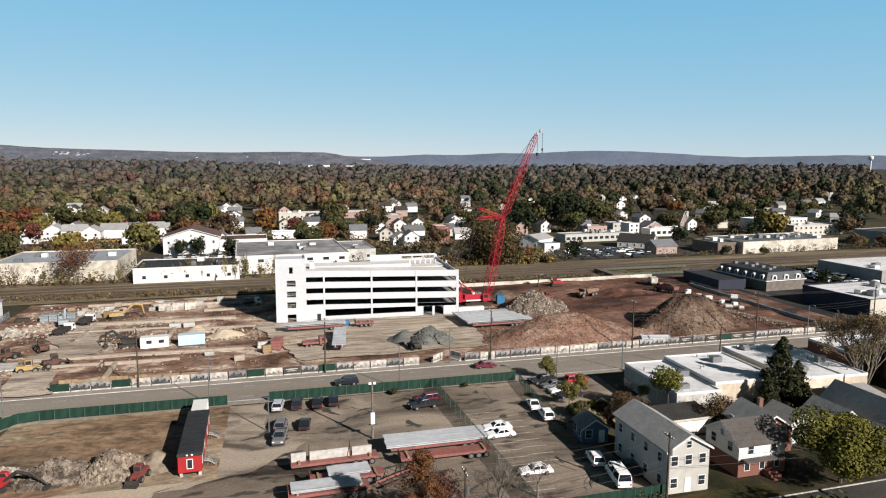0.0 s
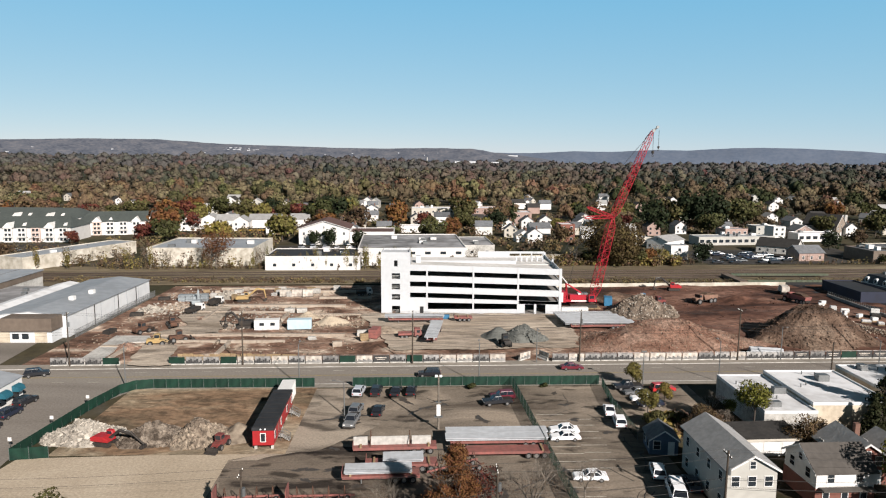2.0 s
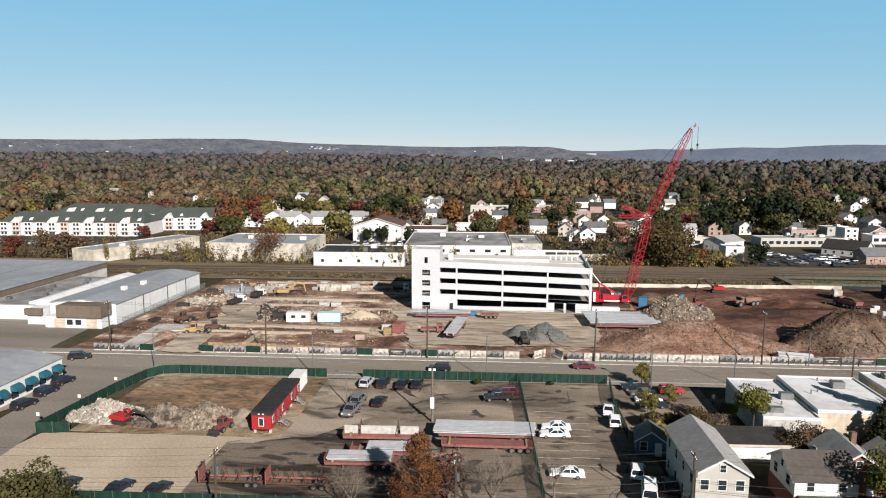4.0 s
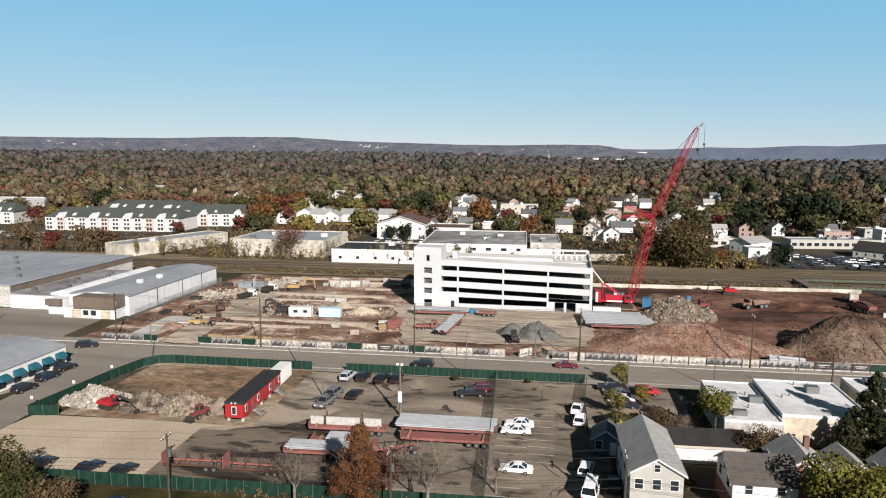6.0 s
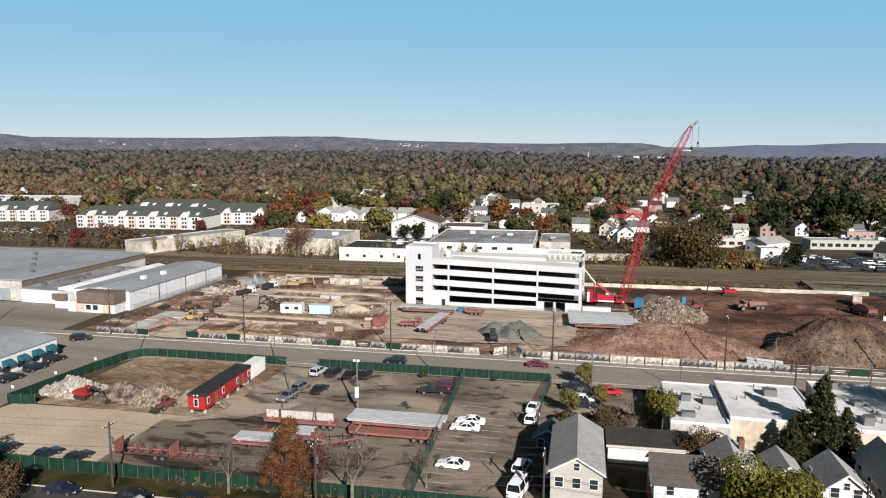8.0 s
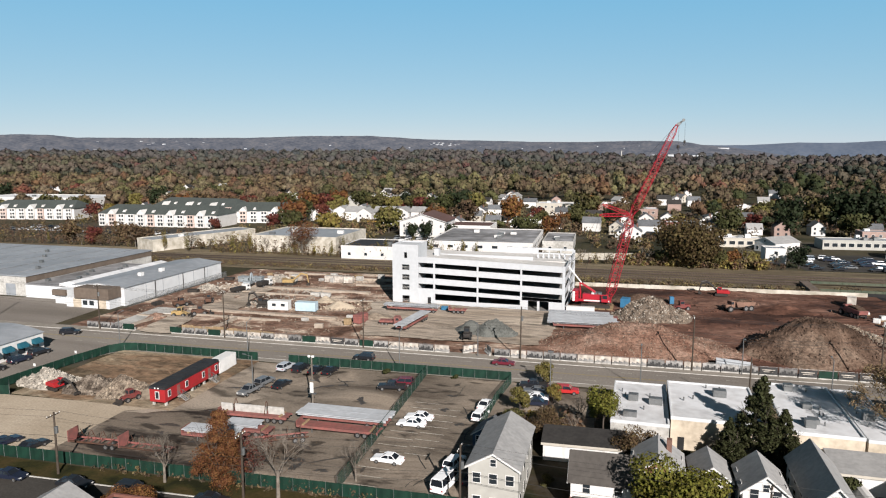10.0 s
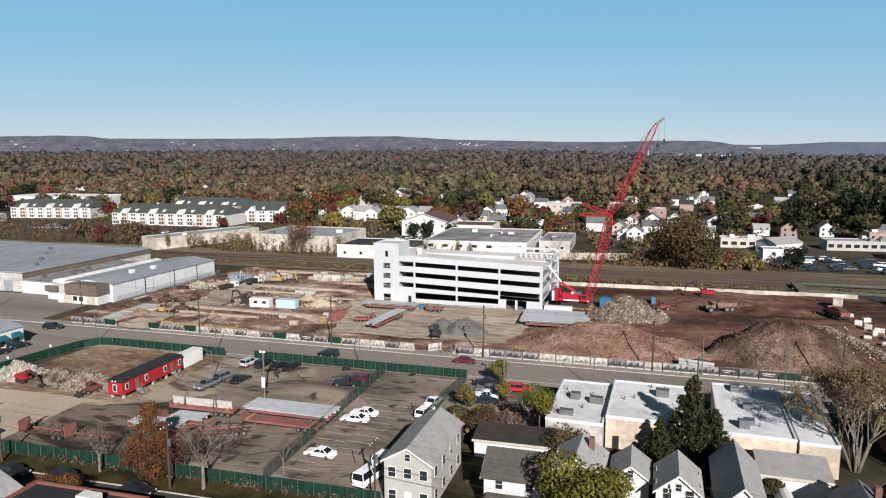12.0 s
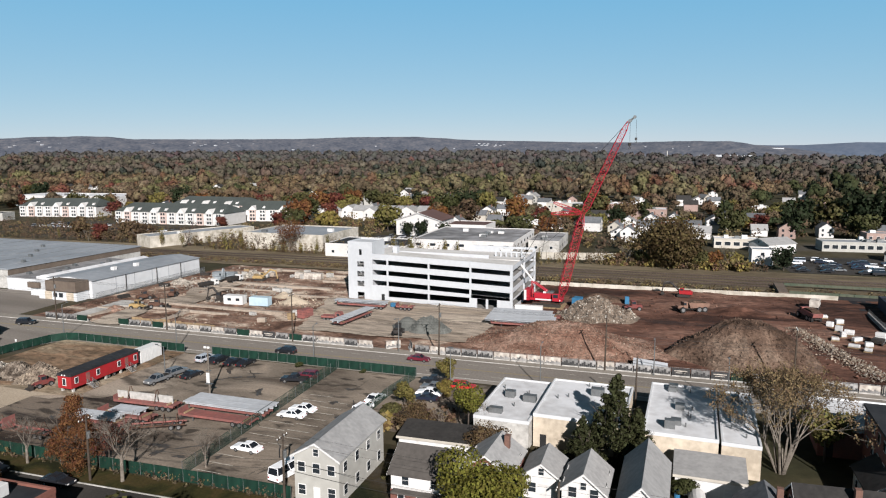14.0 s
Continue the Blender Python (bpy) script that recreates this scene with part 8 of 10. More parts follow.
v = [bm.verts.new(c) for c in ((-15.4, -7.8, 4.4), (15.4, -7.8, 4.4), (15.4, 7.8, 4.4), (-15.4, 7.8, 4.4), (-14.0, -6.4, 7.8), (14.0, -6.4, 7.8), (14.0, 6.4, 7.8), (-14.0, 6.4, 7.8))]
for f in ((0, 3, 2, 1), (4, 5, 6, 7), (0, 1, 5, 4), (1, 2, 6, 5), (2, 3, 7, 6), (3, 0, 4, 7)):
    bm.faces.new([v[i] for i in f])
part("mansard_roof", bm, MANSR, mans)
boxes("eave_trim", [(-15.5, -7.9, 4.25, 15.5, -7.81, 4.55), (15.41, -7.9, 4.25, 15.5, 7.9, 4.55)], WHITEP, mans)
boxes("roof_top", [(-13.6, -6.0, 7.81, 13.6, 6.0, 7.9)], BLACKR, mans)


def arched(name, u, face, parent):
    """White arched dormer with a dark pane on a slanting roof."""
    bm = bmesh.new()
    prof = [(-0.9, 4.75)] + [(0.9 * math.cos(math.pi * (1 - k / 8)), 6.0 + 0.9 * math.sin(math.pi * k / 8)) for k in range(9)] + [(0.9, 4.75)]
    if face == "long":
        prism(bm, [(u + a, -7.75, z) for a, z in prof], (0, 1.4, 0))
    else:
        prism(bm, [(15.35, u + a, z) for a, z in prof], (-1.4, 0, 0))
    d = part(name, bm, WHITEP, parent, "white arched dormer")
    if face == "long":
        boxes("pane", [(u - 0.5, -7.79, 4.95, u + 0.5, -7.755, 6.3)], GLASS, d)
    else:
        boxes("pane", [(15.355, u - 0.5, 4.95, 15.39, u + 0.5, 6.3)], GLASS, d)


for i in range(6):
    arched("dormer", -12.5 + i * 5, "long", mans)
for i in range(3):
    arched("dormer", -4.6 + i * 4.6, "end", mans)
for i in range(7):
    boxes("roof_unit", [(-12 + i * 3.4, -3 + (i % 3) * 2, 7.91, -10.6 + i * 3.4, -1.8 + (i % 3) * 2, 8.9)], STEEL, mans)
block(149.8, 222, 0, 11, 22, 3.3, NAVYW, BLACKR, "dark navy shed at the site's corner", 1, 0, "shed", 0, seed=30)
block(226.5, 221.5, 2, 36, 30, 5.0, STOREW, ROOFW, "grey walled store with a flat white roof", 1, 0, "store", 5, seed=31)
# shaded sides of the pale walls are coloured navy; the sunlit front stays cream
low_store = block(174.5, 177, 4, 28, 25, 5.0, NAVYW, ROOFW, "low store with shade painted navy on its walls, white roof and roof machinery", 1, 0, "store", 9, seed=32)
boxes("front_wall", [(-14.1, -12.75, 0, 14.1, -12.56, 5.2)], CREAMS, low_store, "sunlit cream front wall")
block(221, 172, 3, 30, 24, 5.0, CONC, ROOFD, "pale store with parked cars outside", 1, 5, "store", 6, seed=33)
ret = thing("retaining_wall", "grey concrete retaining wall above the sunken street", "wall", pose(0, 0, 0))
for i in range(14):
    ya = 160 + i * 4.4
    boxes("wall_panel", [(139.4, ya, 0, 139.75, ya + 4.34, 1.0)], STOREW, ret)
    bm = bmesh.new()
    for k in range(4):
        cyl(bm, (139.58, ya + 0.3 + k * 1.1, 1.0), (139.58, ya + 0.3 + k * 1.1, 1.95), 0.03, 4)
    cyl(bm, (139.58, ya, 1.95), (139.58, ya + 4.34, 1.95), 0.035, 4)
    part("railing", bm, STEEL, ret)
sheet("east_street", [(140.2, 150), (153, 151), (154, 200), (150, 250), (138, 250), (140.2, 200)], 0.02, BLACKTOP, "asphalt street beside the building site", "road")
sheet("plaza_lot", [(128, 290), (205, 296), (215, 345), (145, 335), (125, 332)], 0.0, STREETM, "asphalt car park of the shopping plaza", "car park")
sheet("townhouse_lot", [(-320, 318), (-175, 318), (-172, 354), (-300, 354)], 0.0, STREETM, "asphalt car park beside the townhouses", "car park")
sheet("shop_lot", [(-70, 322), (-28, 325), (-26, 350), (-72, 350)], 0.0, STREETM, "asphalt car park before the hall", "car park")
sheet("store_lot", [(150, 150), (260, 150), (285, 280), (205, 275), (160, 225)], -0.03, BLACKTOP, "asphalt ground between the stores", "car park")
r7 = random.Random(7)
for i in range(36):
    if i % 7 in (2, 5):
        continue
    x, y = 133 + (i % 6) * 6.2 + (2.4 if i % 2 else 0) + r7.uniform(-0.9, 0.9), 294 + (i // 6) * 5.6 + r7.uniform(-1.0, 1.0)
    car(r7.choice(("sedan", "suv", "sedan", "suv", "van")), r7.choice(("white", "black", "navy", "grey", "silver", "navy", "black", "white", "maroon")), x, y, r7.choice((0, 180)) + r7.uniform(-4, 4), "car parked in the plaza car park", group="cars in the plaza", far=True)
for i in range(26):
    x, y = -300 + (i % 18) * 6.4 + r7.uniform(-0.5, 0.5), 324 + (i // 18) * 14
    car(r7.choice(("sedan", "suv")), r7.choice(("white", "silver", "black", "grey", "navy")), x, y, 90 + r7.uniform(-4, 4), "car parked beside the townhouses", group="cars by the townhouses", far=True)
for i in range(12):
    car(r7.choice(("sedan", "suv", "van")), r7.choice(("white", "silver", "black", "grey")), -62 + i * 3.0, 330 + (i % 2) * 10, 90, "car parked before the hall", group="cars by the hall", far=True)
for i in range(27):
    row, a = i // 9, i % 9
    car(r7.choice(("sedan", "suv", "van")), r7.choice(("white", "silver", "black", "navy", "grey", "black")), (204.5, 196.0, 193.5)[row] + r7.uniform(-0.4, 0.4), (209.5, 202, 163)[row] + a * 3.2, 2 + 180 * (a % 2) + r7.uniform(-4, 4), "car parked beside the stores", group="cars by the stores", far=True)
for i in range(4):
    car("van", "white", 6 + i * 4.5, 408, 90, "white van parked behind the factory", group="vans behind the factory", far=True)

# railway wall and bridge
rw = thing("railway_wall", "long low pale concrete wall beside the railway", "wall", pose(0, 0, 0))
for i in range(24):
    xa = 42 + i * 3.9
    box_bm = bmesh.new()
    box(box_bm, xa, 236.6 + 0.05 * (xa - 42), 0, xa + 3.84, 237.0 + 0.05 * (xa - 42), 1.3)
    part("wall_panel", box_bm, OLDW, rw)
br = thing("railway_bridge", "pale green steel railway bridge girders over the street", "bridge", pose(0, 0, 0))
for y in (242, 256):
    boxes("girder", [(122, y, 1.1, 160, y + 0.5, 1.9)], RAILG, br)
    for i in range(19):
        boxes("stiffener", [(122 + i * 2.0, y - 0.12, 1.12, 122.15 + i * 2.0, y - 0.01, 1.88)], RAILG, br)
boxes("deck", [(122, 242.6, 0.3, 160, 255.9, 0.6)], BALLAST, br)
boxes("abutment", [(119, 241.5, 0, 121.9, 258, 1.6)], BROWNF, br)
# solid dark panel in place of the shaded gap under the girders
boxes("underpass_shade", [(122, 242.1, 0.0, 160, 242.4, 1.09)], DARKIN, br, "dark panel standing for the shade below the girders")

# ---- suburban houses ----
HT = []
for i, (w, d, e, rg, wm, rm, lab) in enumerate((
        (8, 10, 5.2, 8.0, WHITES, SHING, "white clapboard house with a grey gable roof"),
        (9, 11, 5.4, 8.4, WHITES, SHIND, "white house with a dark gable roof"),
        (7.5, 9, 4.6, 7.4, CREAMS, SHING, "cream house with a grey gable roof"),
        (8.5, 12, 5.6, 8.6, GREYS, SHINL, "grey house with a light roof"),
        (9, 9, 3.6, 6.4, WHITES, SHINL, "low white house with a light roof"),
        (8, 10, 5.4, 8.2, PINKB, SHIND, "brick house with a dark gable roof"))):
    HT.append(house(-600 - 30 * i, 640, 0, w, d, e, rg, wm, rm, lab, 2, i % 2 == 0, False, True, group="suburban houses"))
spots = []
DUPLEX = []
spots += [(62, 366, 0, 0), (70, 384, 90, 1), (57, 372, 4, 4), (-300, 440, 20, 0)]
rh = random.Random(31)
for i in range(22):
    x, y = -70 + (i % 11) * 17 + rh.uniform(-4, 4), 395 + (i // 11) * 46 + rh.uniform(-8, 8)
    if not (-12 < x < 30 and y < 435 or x < -40 and y < 420):
        spots.append((x, y, rh.choice((0, 90, 5)) + rh.uniform(-5, 5), rh.choice((0, 0, 1, 2, 4))))
for x, y, a, w, d in ((-122, 433, 92, 11, 13), (-111, 424, 4, 10, 12), (-102, 437, 94, 13, 14), (-90, 438, 3, 11, 13), (-78, 441, 92, 11, 12), (-155, 420, 91, 10, 13), (-143, 424, 3, 10, 11), (-134, 437, 5, 11, 12), (-160, 488, 4, 12, 12)):
    house(x, y, a, w, d, 6.0, 9.0, WHITES, SHINL, "white two-family house with a pale gable roof", 2, False, False, True, group="two-family houses")
    DUPLEX.append((x, y))
# white two-family houses set close together along the suburb's first street
CLOSE = [(126, 410, 92, 4, 1.1), (158, 414, 4, 0, 1.1), (184, 408, 88, 0, 1.0), (258, 406, 4, 0, 1.1), (286, 412, 92, 2, 1.1), (-156, 418, 88, 4, 1.35), (-141, 424, 5, 4, 1.2), (-128, 446, 4, 0, 1.35), (-118, 441, 92, 0, 1.3), (-107, 447, 3, 0, 1.45), (-97, 455, 94, 0, 1.4), (-86, 462, 4, 0, 1.3),
         (-110, 468, 90, 4, 1.5), (-132, 470, 2, 0, 1.3), (-148, 452, 40, 4, 1.2), (-44, 472, 6, 0, 1.35), (-36, 485, 95, 0, 1.2), (-41, 548, 3, 0, 1.5), (-22, 560, 90, 0, 1.3), (-60, 556, 85, 1, 1.3),
         (-4, 470, 5, 2, 1.3), (14, 474, 92, 0, 1.3), (46, 470, 3, 4, 1.4), (70, 400, 96, 0, 1.5), (36, 452, 88, 1, 1.2), (-180, 455, 5, 4, 1.4), (-196, 462, 92, 0, 1.3), (112, 470, 4, 0, 1.3), (128, 462, 90, 0, 1.2), (104, 440, 3, 0, 1.4), (-120, 424, 90, 4, 1.3), (-170, 432, 4, 0, 1.3), (-22, 412, 92, 2, 1.2)]
CLOSE = [c for c in CLOSE if all(abs(c[0] - d[0]) > 13 or abs(c[1] - d[1]) > 14 for d in DUPLEX)] + [(247, 449, 5, 0, 1.4)]
spots = [p for p in spots if all(abs(p[0] - c[0]) > 16 or abs(p[1] - c[1]) > 16 for c in CLOSE + [(*d, 0) for d in DUPLEX])]
tries = 0
while len(spots) < 88 and tries < 6000:
    tries += 1
    y = 395 + 330 * rh.random() ** 1.1
    x = rh.uniform(-1.15 * y + 60, 0.95 * y + 20)
    if -430 < x < -140 and y < 470 or -30 < x < 90 and 470 < y < 530 or 150 < x < 390 and y < 445:
        continue
    if x < -0.3 * y and rh.random() < 0.8:
        continue
    if any(abs(x - a) < 12 and abs(y - b) < 15 for a, b, *_ in spots + CLOSE + DUPLEX):
        continue
    spots.append((x, y, rh.choice((0, 90, 5, 95, 45)) + rh.uniform(-6, 6), rh.choice((0, 0, 4, 1, 2, 3, 4, 5))))
for x, y, a, k in spots:
    copy_thing(HT[k], pose(x, y, -0.05, 0, 0, a))
for x, y, a, k, s in CLOSE:
    copy_thing(HT[k], pose(x, y, -0.05, 0, 0, a) @ Matrix.Diagonal((0.8 * s, 0.8 * s, 0.95, 1)))
for i in range(11):
    car("van", "yellow", -110 + i * 2.9, 417 + i * 0.35, 84, "yellow school van parked in a row behind the warehouse", group="yellow school vans", far=True)


# ---- trees ----
LEAVES = {
    "darkbrown": leaf_mat("tan_brown_leaves", [(0.125, 0.088, 0.048), (0.148, 0.104, 0.055)], spread=0.45),
    "twig": leaf_mat("fine_twigs", [(0.050, 0.034, 0.024), (0.070, 0.045, 0.030)]),
    "olive": leaf_mat("olive_leaves", [(0.030, 0.033, 0.011), (0.058, 0.052, 0.019), (0.042, 0.044, 0.016)]),
    "rust": leaf_mat("rust_leaves", [(0.0941, 0.0392, 0.015), (0.113, 0.0527, 0.018), (0.0828, 0.0316, 0.0165)]),
    "red": leaf_mat("red_leaves", [(0.0716, 0.0197, 0.015), (0.0866, 0.0272, 0.018)]),
    "yellow": leaf_mat("yellow_leaves", [(0.13, 0.0969, 0.0243), (0.108, 0.0882, 0.0258), (0.0909, 0.0831, 0.0258)]),
    "brown": leaf_mat("brown_leaves", [(0.0709, 0.0468, 0.0243), (0.0849, 0.0572, 0.0294), (0.0606, 0.0399, 0.0243)]),
    "giant": leaf_mat("olive_brown_leaves", [(0.051, 0.0375, 0.015), (0.057, 0.039, 0.0165)], spread=0.45),
    "dark": leaf_mat("evergreen_needles", [(0.0105, 0.0159, 0.00675), (0.0165, 0.0225, 0.009)]),
    "conifer": leaf_mat("olive_needles", [(0.024, 0.027, 0.0105), (0.030, 0.0315, 0.0115)], spread=0.5),
    "lime": leaf_mat("yellow_green_leaves", [(0.0915, 0.087, 0.015), (0.081, 0.081, 0.015)]),
}


def cards(rng, centres, radii, n, size, shell=(0.72, 1.04), ruffle=0.42):
    """Small leaf clumps spread over a set of lobes; returns verts and quads."""
    k = rng.randint(0, len(centres), n)
    d = rng.normal(size=(n, 3))
    d /= np.linalg.norm(d, axis=1)[:, None]
    p = centres[k] + d * radii[k] * (shell[0] + (shell[1] - shell[0]) * rng.rand(n, 1))
    nr = d + rng.normal(size=(n, 3)) * ruffle
    nr /= np.linalg.norm(nr, axis=1)[:, None]
    u = np.cross(nr, rng.normal(size=(n, 3)))
    u /= np.linalg.norm(u, axis=1)[:, None]
    v = np.cross(nr, u)
    s = size * (0.6 + 0.8 * rng.rand(n, 1)) * 0.5
    q = np.stack([p - u * s - v * s * 0.7, p + u * s * 0.8 - v * s, p + u * s + v * s * 0.8, p - u * s * 0.7 + v * s], 1)
    return q.reshape(-1, 3), np.arange(4 * n).reshape(-1, 4)


def lobes(rng, n, R, H, base):
    c = rng.normal(size=(n, 3)) * (0.42, 0.42, 0.36)
    c = np.clip(c, -0.62, 0.62) * (R, R, H / 2) + (0, 0, base + H / 2)
    r = np.stack([R * (0.42 + 0.25 * rng.rand(n))] * 2 + [H / 2 * (0.38 + 0.25 * rng.rand(n))], 1)
    return c, r


def limbs(bm, rng, p, d, L, r, depth, out):
    q = p + d * L
    cyl(bm, p, q, r, 6 if depth > 3 else 4 if depth > 1 else 3, r * 0.62, caps=False)
    out.append(q)
    if depth == 0:
        return
    for i in range(2 + (rng.rand() < 0.6)):
        nd = (d + Vector(rng.normal(size=3)) * 0.38 + Vector((0, 0, 0.16))).normalized()
        limbs(bm, rng, q, nd, L * (0.62 + 0.2 * rng.rand()), r * 0.6, depth - 1, out)


TREE_MESH = {}


def tree_mesh(kind, seed, R, H, base, n, size, colour, depth=2, lobe_n=9, bark=BARK):
    rng = np.random.RandomState(seed)
    bm = bmesh.new()
    out = []
    tips_h = base + H * 0.2
    cyl(bm, (0, 0, -0.3), (0.05, 0, tips_h), *((0.3, 7, 0.1) if kind == "vase" else (R * 0.055, 7, R * 0.038)), caps=False)
    for i in range(9 if kind == "vase" else 0):
        a = i * 0.7 + 0.4 * rng.rand()
        lean = 0.14 + 0.42 * rng.rand()
        limbs(bm, rng, Vector((0.5 * math.cos(a), 0.5 * math.sin(a), 0.0)), Vector((math.cos(a) * lean, math.sin(a) * lean, 1.0)).normalized(), H * 0.36, 0.19, depth, out)
    for i in range(0 if kind == "vase" else 4):
        a = i * 1.57 + rng.rand()
        limbs(bm, rng, Vector((0.05, 0, tips_h * (0.75 + 0.08 * i))), Vector((math.cos(a) * 0.5, math.sin(a) * 0.5, 0.9)).normalized(), H * 0.26, max(0.05, R * 0.024), depth, out)
    finish(bm)
    tm = bpy.data.meshes.new("trunk")
    bm.to_mesh(tm)
    bm.free()
    tm.materials.append(bark)
    cm = None
    if n:
        if kind == "cone":
            t = rng.rand(n) ** 0.7
            zc = base + H * (1 - t)
            a = rng.rand(n) * 6.283
            tier = 0.78 + 0.22 * np.cos(t * 30 + 5 * np.sin(a * 2 + 1) + 3 * np.sin(a * 5))
            rad = R * (0.12 + 0.88 * t ** 0.8) * (0.55 + 0.45 * rng.rand(n)) * tier * (1 + 0.22 * np.sin(a * 2 + t * 5) + 0.16 * np.sin(a * 7 + t * 23))
            c = np.stack([rad * np.cos(a), rad * np.sin(a), zc], 1)
            v, f = cards(rng, c, np.full((n, 3), size * 0.6), n * 2, size, (0.2, 1.0))
        elif kind == "spiky":
            t = rng.rand(lobe_n) ** 0.75
            a = np.arange(lobe_n) * 2.4 + rng.rand(lobe_n)
            rad = R * (0.06 + 0.94 * t) * (0.35 + 0.65 * rng.rand(lobe_n))
            c = np.stack([rad * np.cos(a), rad * np.sin(a), base + H * (1 - t) - 0.12 * rad], 1)
            r = np.stack([0.35 + 0.10 * rad, 0.35 + 0.10 * rad, 0.30 + 0.04 * rad], 1) * (0.8 + 0.5 * rng.rand(lobe_n, 1))
            v, f = cards(rng, c, r, n, size, (0.3, 1.3))
        elif kind == "vase":
            c = np.array([q for q in out if q.z > base + 0.42 * H])
            v, f = cards(rng, c, np.full((len(c), 3), 0.75), n, size, (0.15, 1.25))
        elif kind == "ragged":
            t = (np.arange(lobe_n) + rng.rand(lobe_n)) / lobe_n
            a = rng.rand(lobe_n) * 6.283
            rad = R * (0.95 - 0.8 * t ** 1.3) * rng.rand(lobe_n) ** 0.6
            c = np.stack([rad * np.cos(a) + 0.5 * t, rad * np.sin(a), base + H * (0.05 + 0.9 * t)], 1)
            r = (0.4 + 0.65 * rng.rand(lobe_n, 1)) * (R / 2.9) * (1.1, 1.1, 0.8) * (1.15 - 0.5 * t[:, None])
            v, f = cards(rng, c, r, n, size, (0.45, 1.25))
        else:
            c, r = lobes(rng, lobe_n, R, H, base)
            v, f = cards(rng, c, r, n, size)
        ob = raw("crown", v, f, LEAVES[colour])
        cm = ob.data
        bpy.data.objects.remove(ob)
    return tm, cm


def tree(x, y, key, scale=1.0, rz=0.0, label="", group="", name="tree"):
    k = TREES[key]
    if key not in TREE_MESH:
        TREE_MESH[key] = tree_mesh(*k[:-1])
    tm, cm = TREE_MESH[key]
    t = thing(name, label or k[-1], "tree", Matrix.LocRotScale((x, y, -0.05), Euler((0, 0, rz)), (scale, scale, scale)), group)
    shared("trunk", tm, t)
    if cm:
        shared("crown", cm, t)
    return t


TREES = {
    "rustbush": ("round", 41, 3.2, 4.8, 0.5, 11000, 0.13, "rust", 2, 15, BARK, "orange autumn bush beside the narrow street"),
    # kind, seed, crown radius, crown height, crown base, clumps, clump size, colour, limb depth, lobes, bark, label
    "rust": ("ragged", 1, 3.9, 10.2, 0.7, 21000, 0.13, "rust", 3, 58, BARK, "slender orange-rust autumn tree on the verge"),
    "lime": ("round", 2, 5.4, 8.4, 1.9, 17000, 0.25, "lime", 3, 16, BARK, "broad yellow-green maple beside a house"),
    "spruce": ("spiky", 3, 5.6, 12.8, 0.6, 14000, 0.26, "conifer", 2, 260, BARK, "tall dark open evergreen between houses"),
    "bigbrown": ("vase", 4, 8.2, 13.6, 0.8, 21000, 0.145, "darkbrown", 4, 34, BARKP, "large many-stemmed tree with tan brown leaves"),
    "yellow": ("round", 5, 2.0, 3.4, 1.2, 2600, 0.19, "yellow", 2, 8, BARK, "small yellow autumn street tree"),
    "paleg": ("round", 6, 2.4, 4.6, 3.6, 2600, 0.20, "lime", 3, 9, BARK, "small pale green tree behind the shops"),
    "bare": ("round", 7, 4.6, 6.4, 2.0, 2400, 0.065, "twig", 6, 9, BARKP, "bare leafless tree with fine branches"),
    "barered": ("round", 8, 2.8, 5.0, 1.5, 900, 0.2, "red", 4, 8, BARK, "thin tree with a few red leaves"),
    "bush": ("round", 9, 2.2, 2.6, 0.1, 2400, 0.22, "olive", 1, 7, BARK, "dense green bush beside the yard"),
    "scrub": ("round", 10, 1.9, 5.2, 0.4, 420, 0.30, "brown", 3, 8, BARKP, "thin brown scrub beside the railway"),
    "scruby": ("round", 11, 1.6, 5.6, 0.4, 380, 0.30, "yellow", 3, 7, BARKP, "thin yellow scrub beside the railway"),
    "mid_olive": ("round", 12, 5.0, 9.0, 1.2, 1000, 0.78, "olive", 2, 13, BARK, "olive green leafy suburban tree"),
    "mid_rust": ("round", 13, 5.0, 9.0, 1.2, 1000, 0.78, "rust", 2, 13, BARK, "orange-rust tree in autumn leaf"),
    "mid_red": ("round", 14, 4.6, 8.0, 1.2, 1000, 0.78, "red", 2, 13, BARK, "dark red suburban autumn tree"),
    "mid_brown": ("round", 15, 5.2, 9.5, 1.2, 1000, 0.78, "brown", 3, 13, BARKP, "brown thinning suburban autumn tree"),
    "mid_yellow": ("round", 16, 4.6, 8.5, 1.2, 1000, 0.78, "yellow", 2, 12, BARK, "yellowing broad suburban autumn tree"),
    "giant": ("round", 27, 12.4, 18.8, 1.6, 12000, 0.66, "giant", 4, 44, BARK, "huge round brown and olive tree by the railway"),
    "near_olive": ("round", 31, 4.6, 8.4, 1.4, 6000, 0.30, "olive", 3, 15, BARK, "olive tree before the narrow street"),
    "near_brown": ("round", 32, 4.6, 8.4, 1.4, 5500, 0.27, "brown", 4, 15, BARK, "brown tree before the narrow street"),
    "leafless": ("round", 29, 3.6, 8.0, 1.6, 120, 0.35, "brown", 4, 8, BARKP, "thin leafless tree beside the railway"),
    "saplings": ("round", 28, 1.3, 7.5, 0.6, 500, 0.26, "yellow", 3, 9, BARKP, "slim yellow-green sapling beside the railway"),
    "thin_orange": ("round", 33, 7.5, 13.5, 3.5, 2300, 0.36, "rust", 4, 16, BARKP, "thin orange autumn tree before the old warehouse"),
    "mid_dark": ("round", 17, 4.8, 10.0, 1.2, 1000, 0.78, "dark", 2, 13, BARK, "dark green leafy suburban tree"),
}
tree(8.9, 76.6, "rust", 1.06)
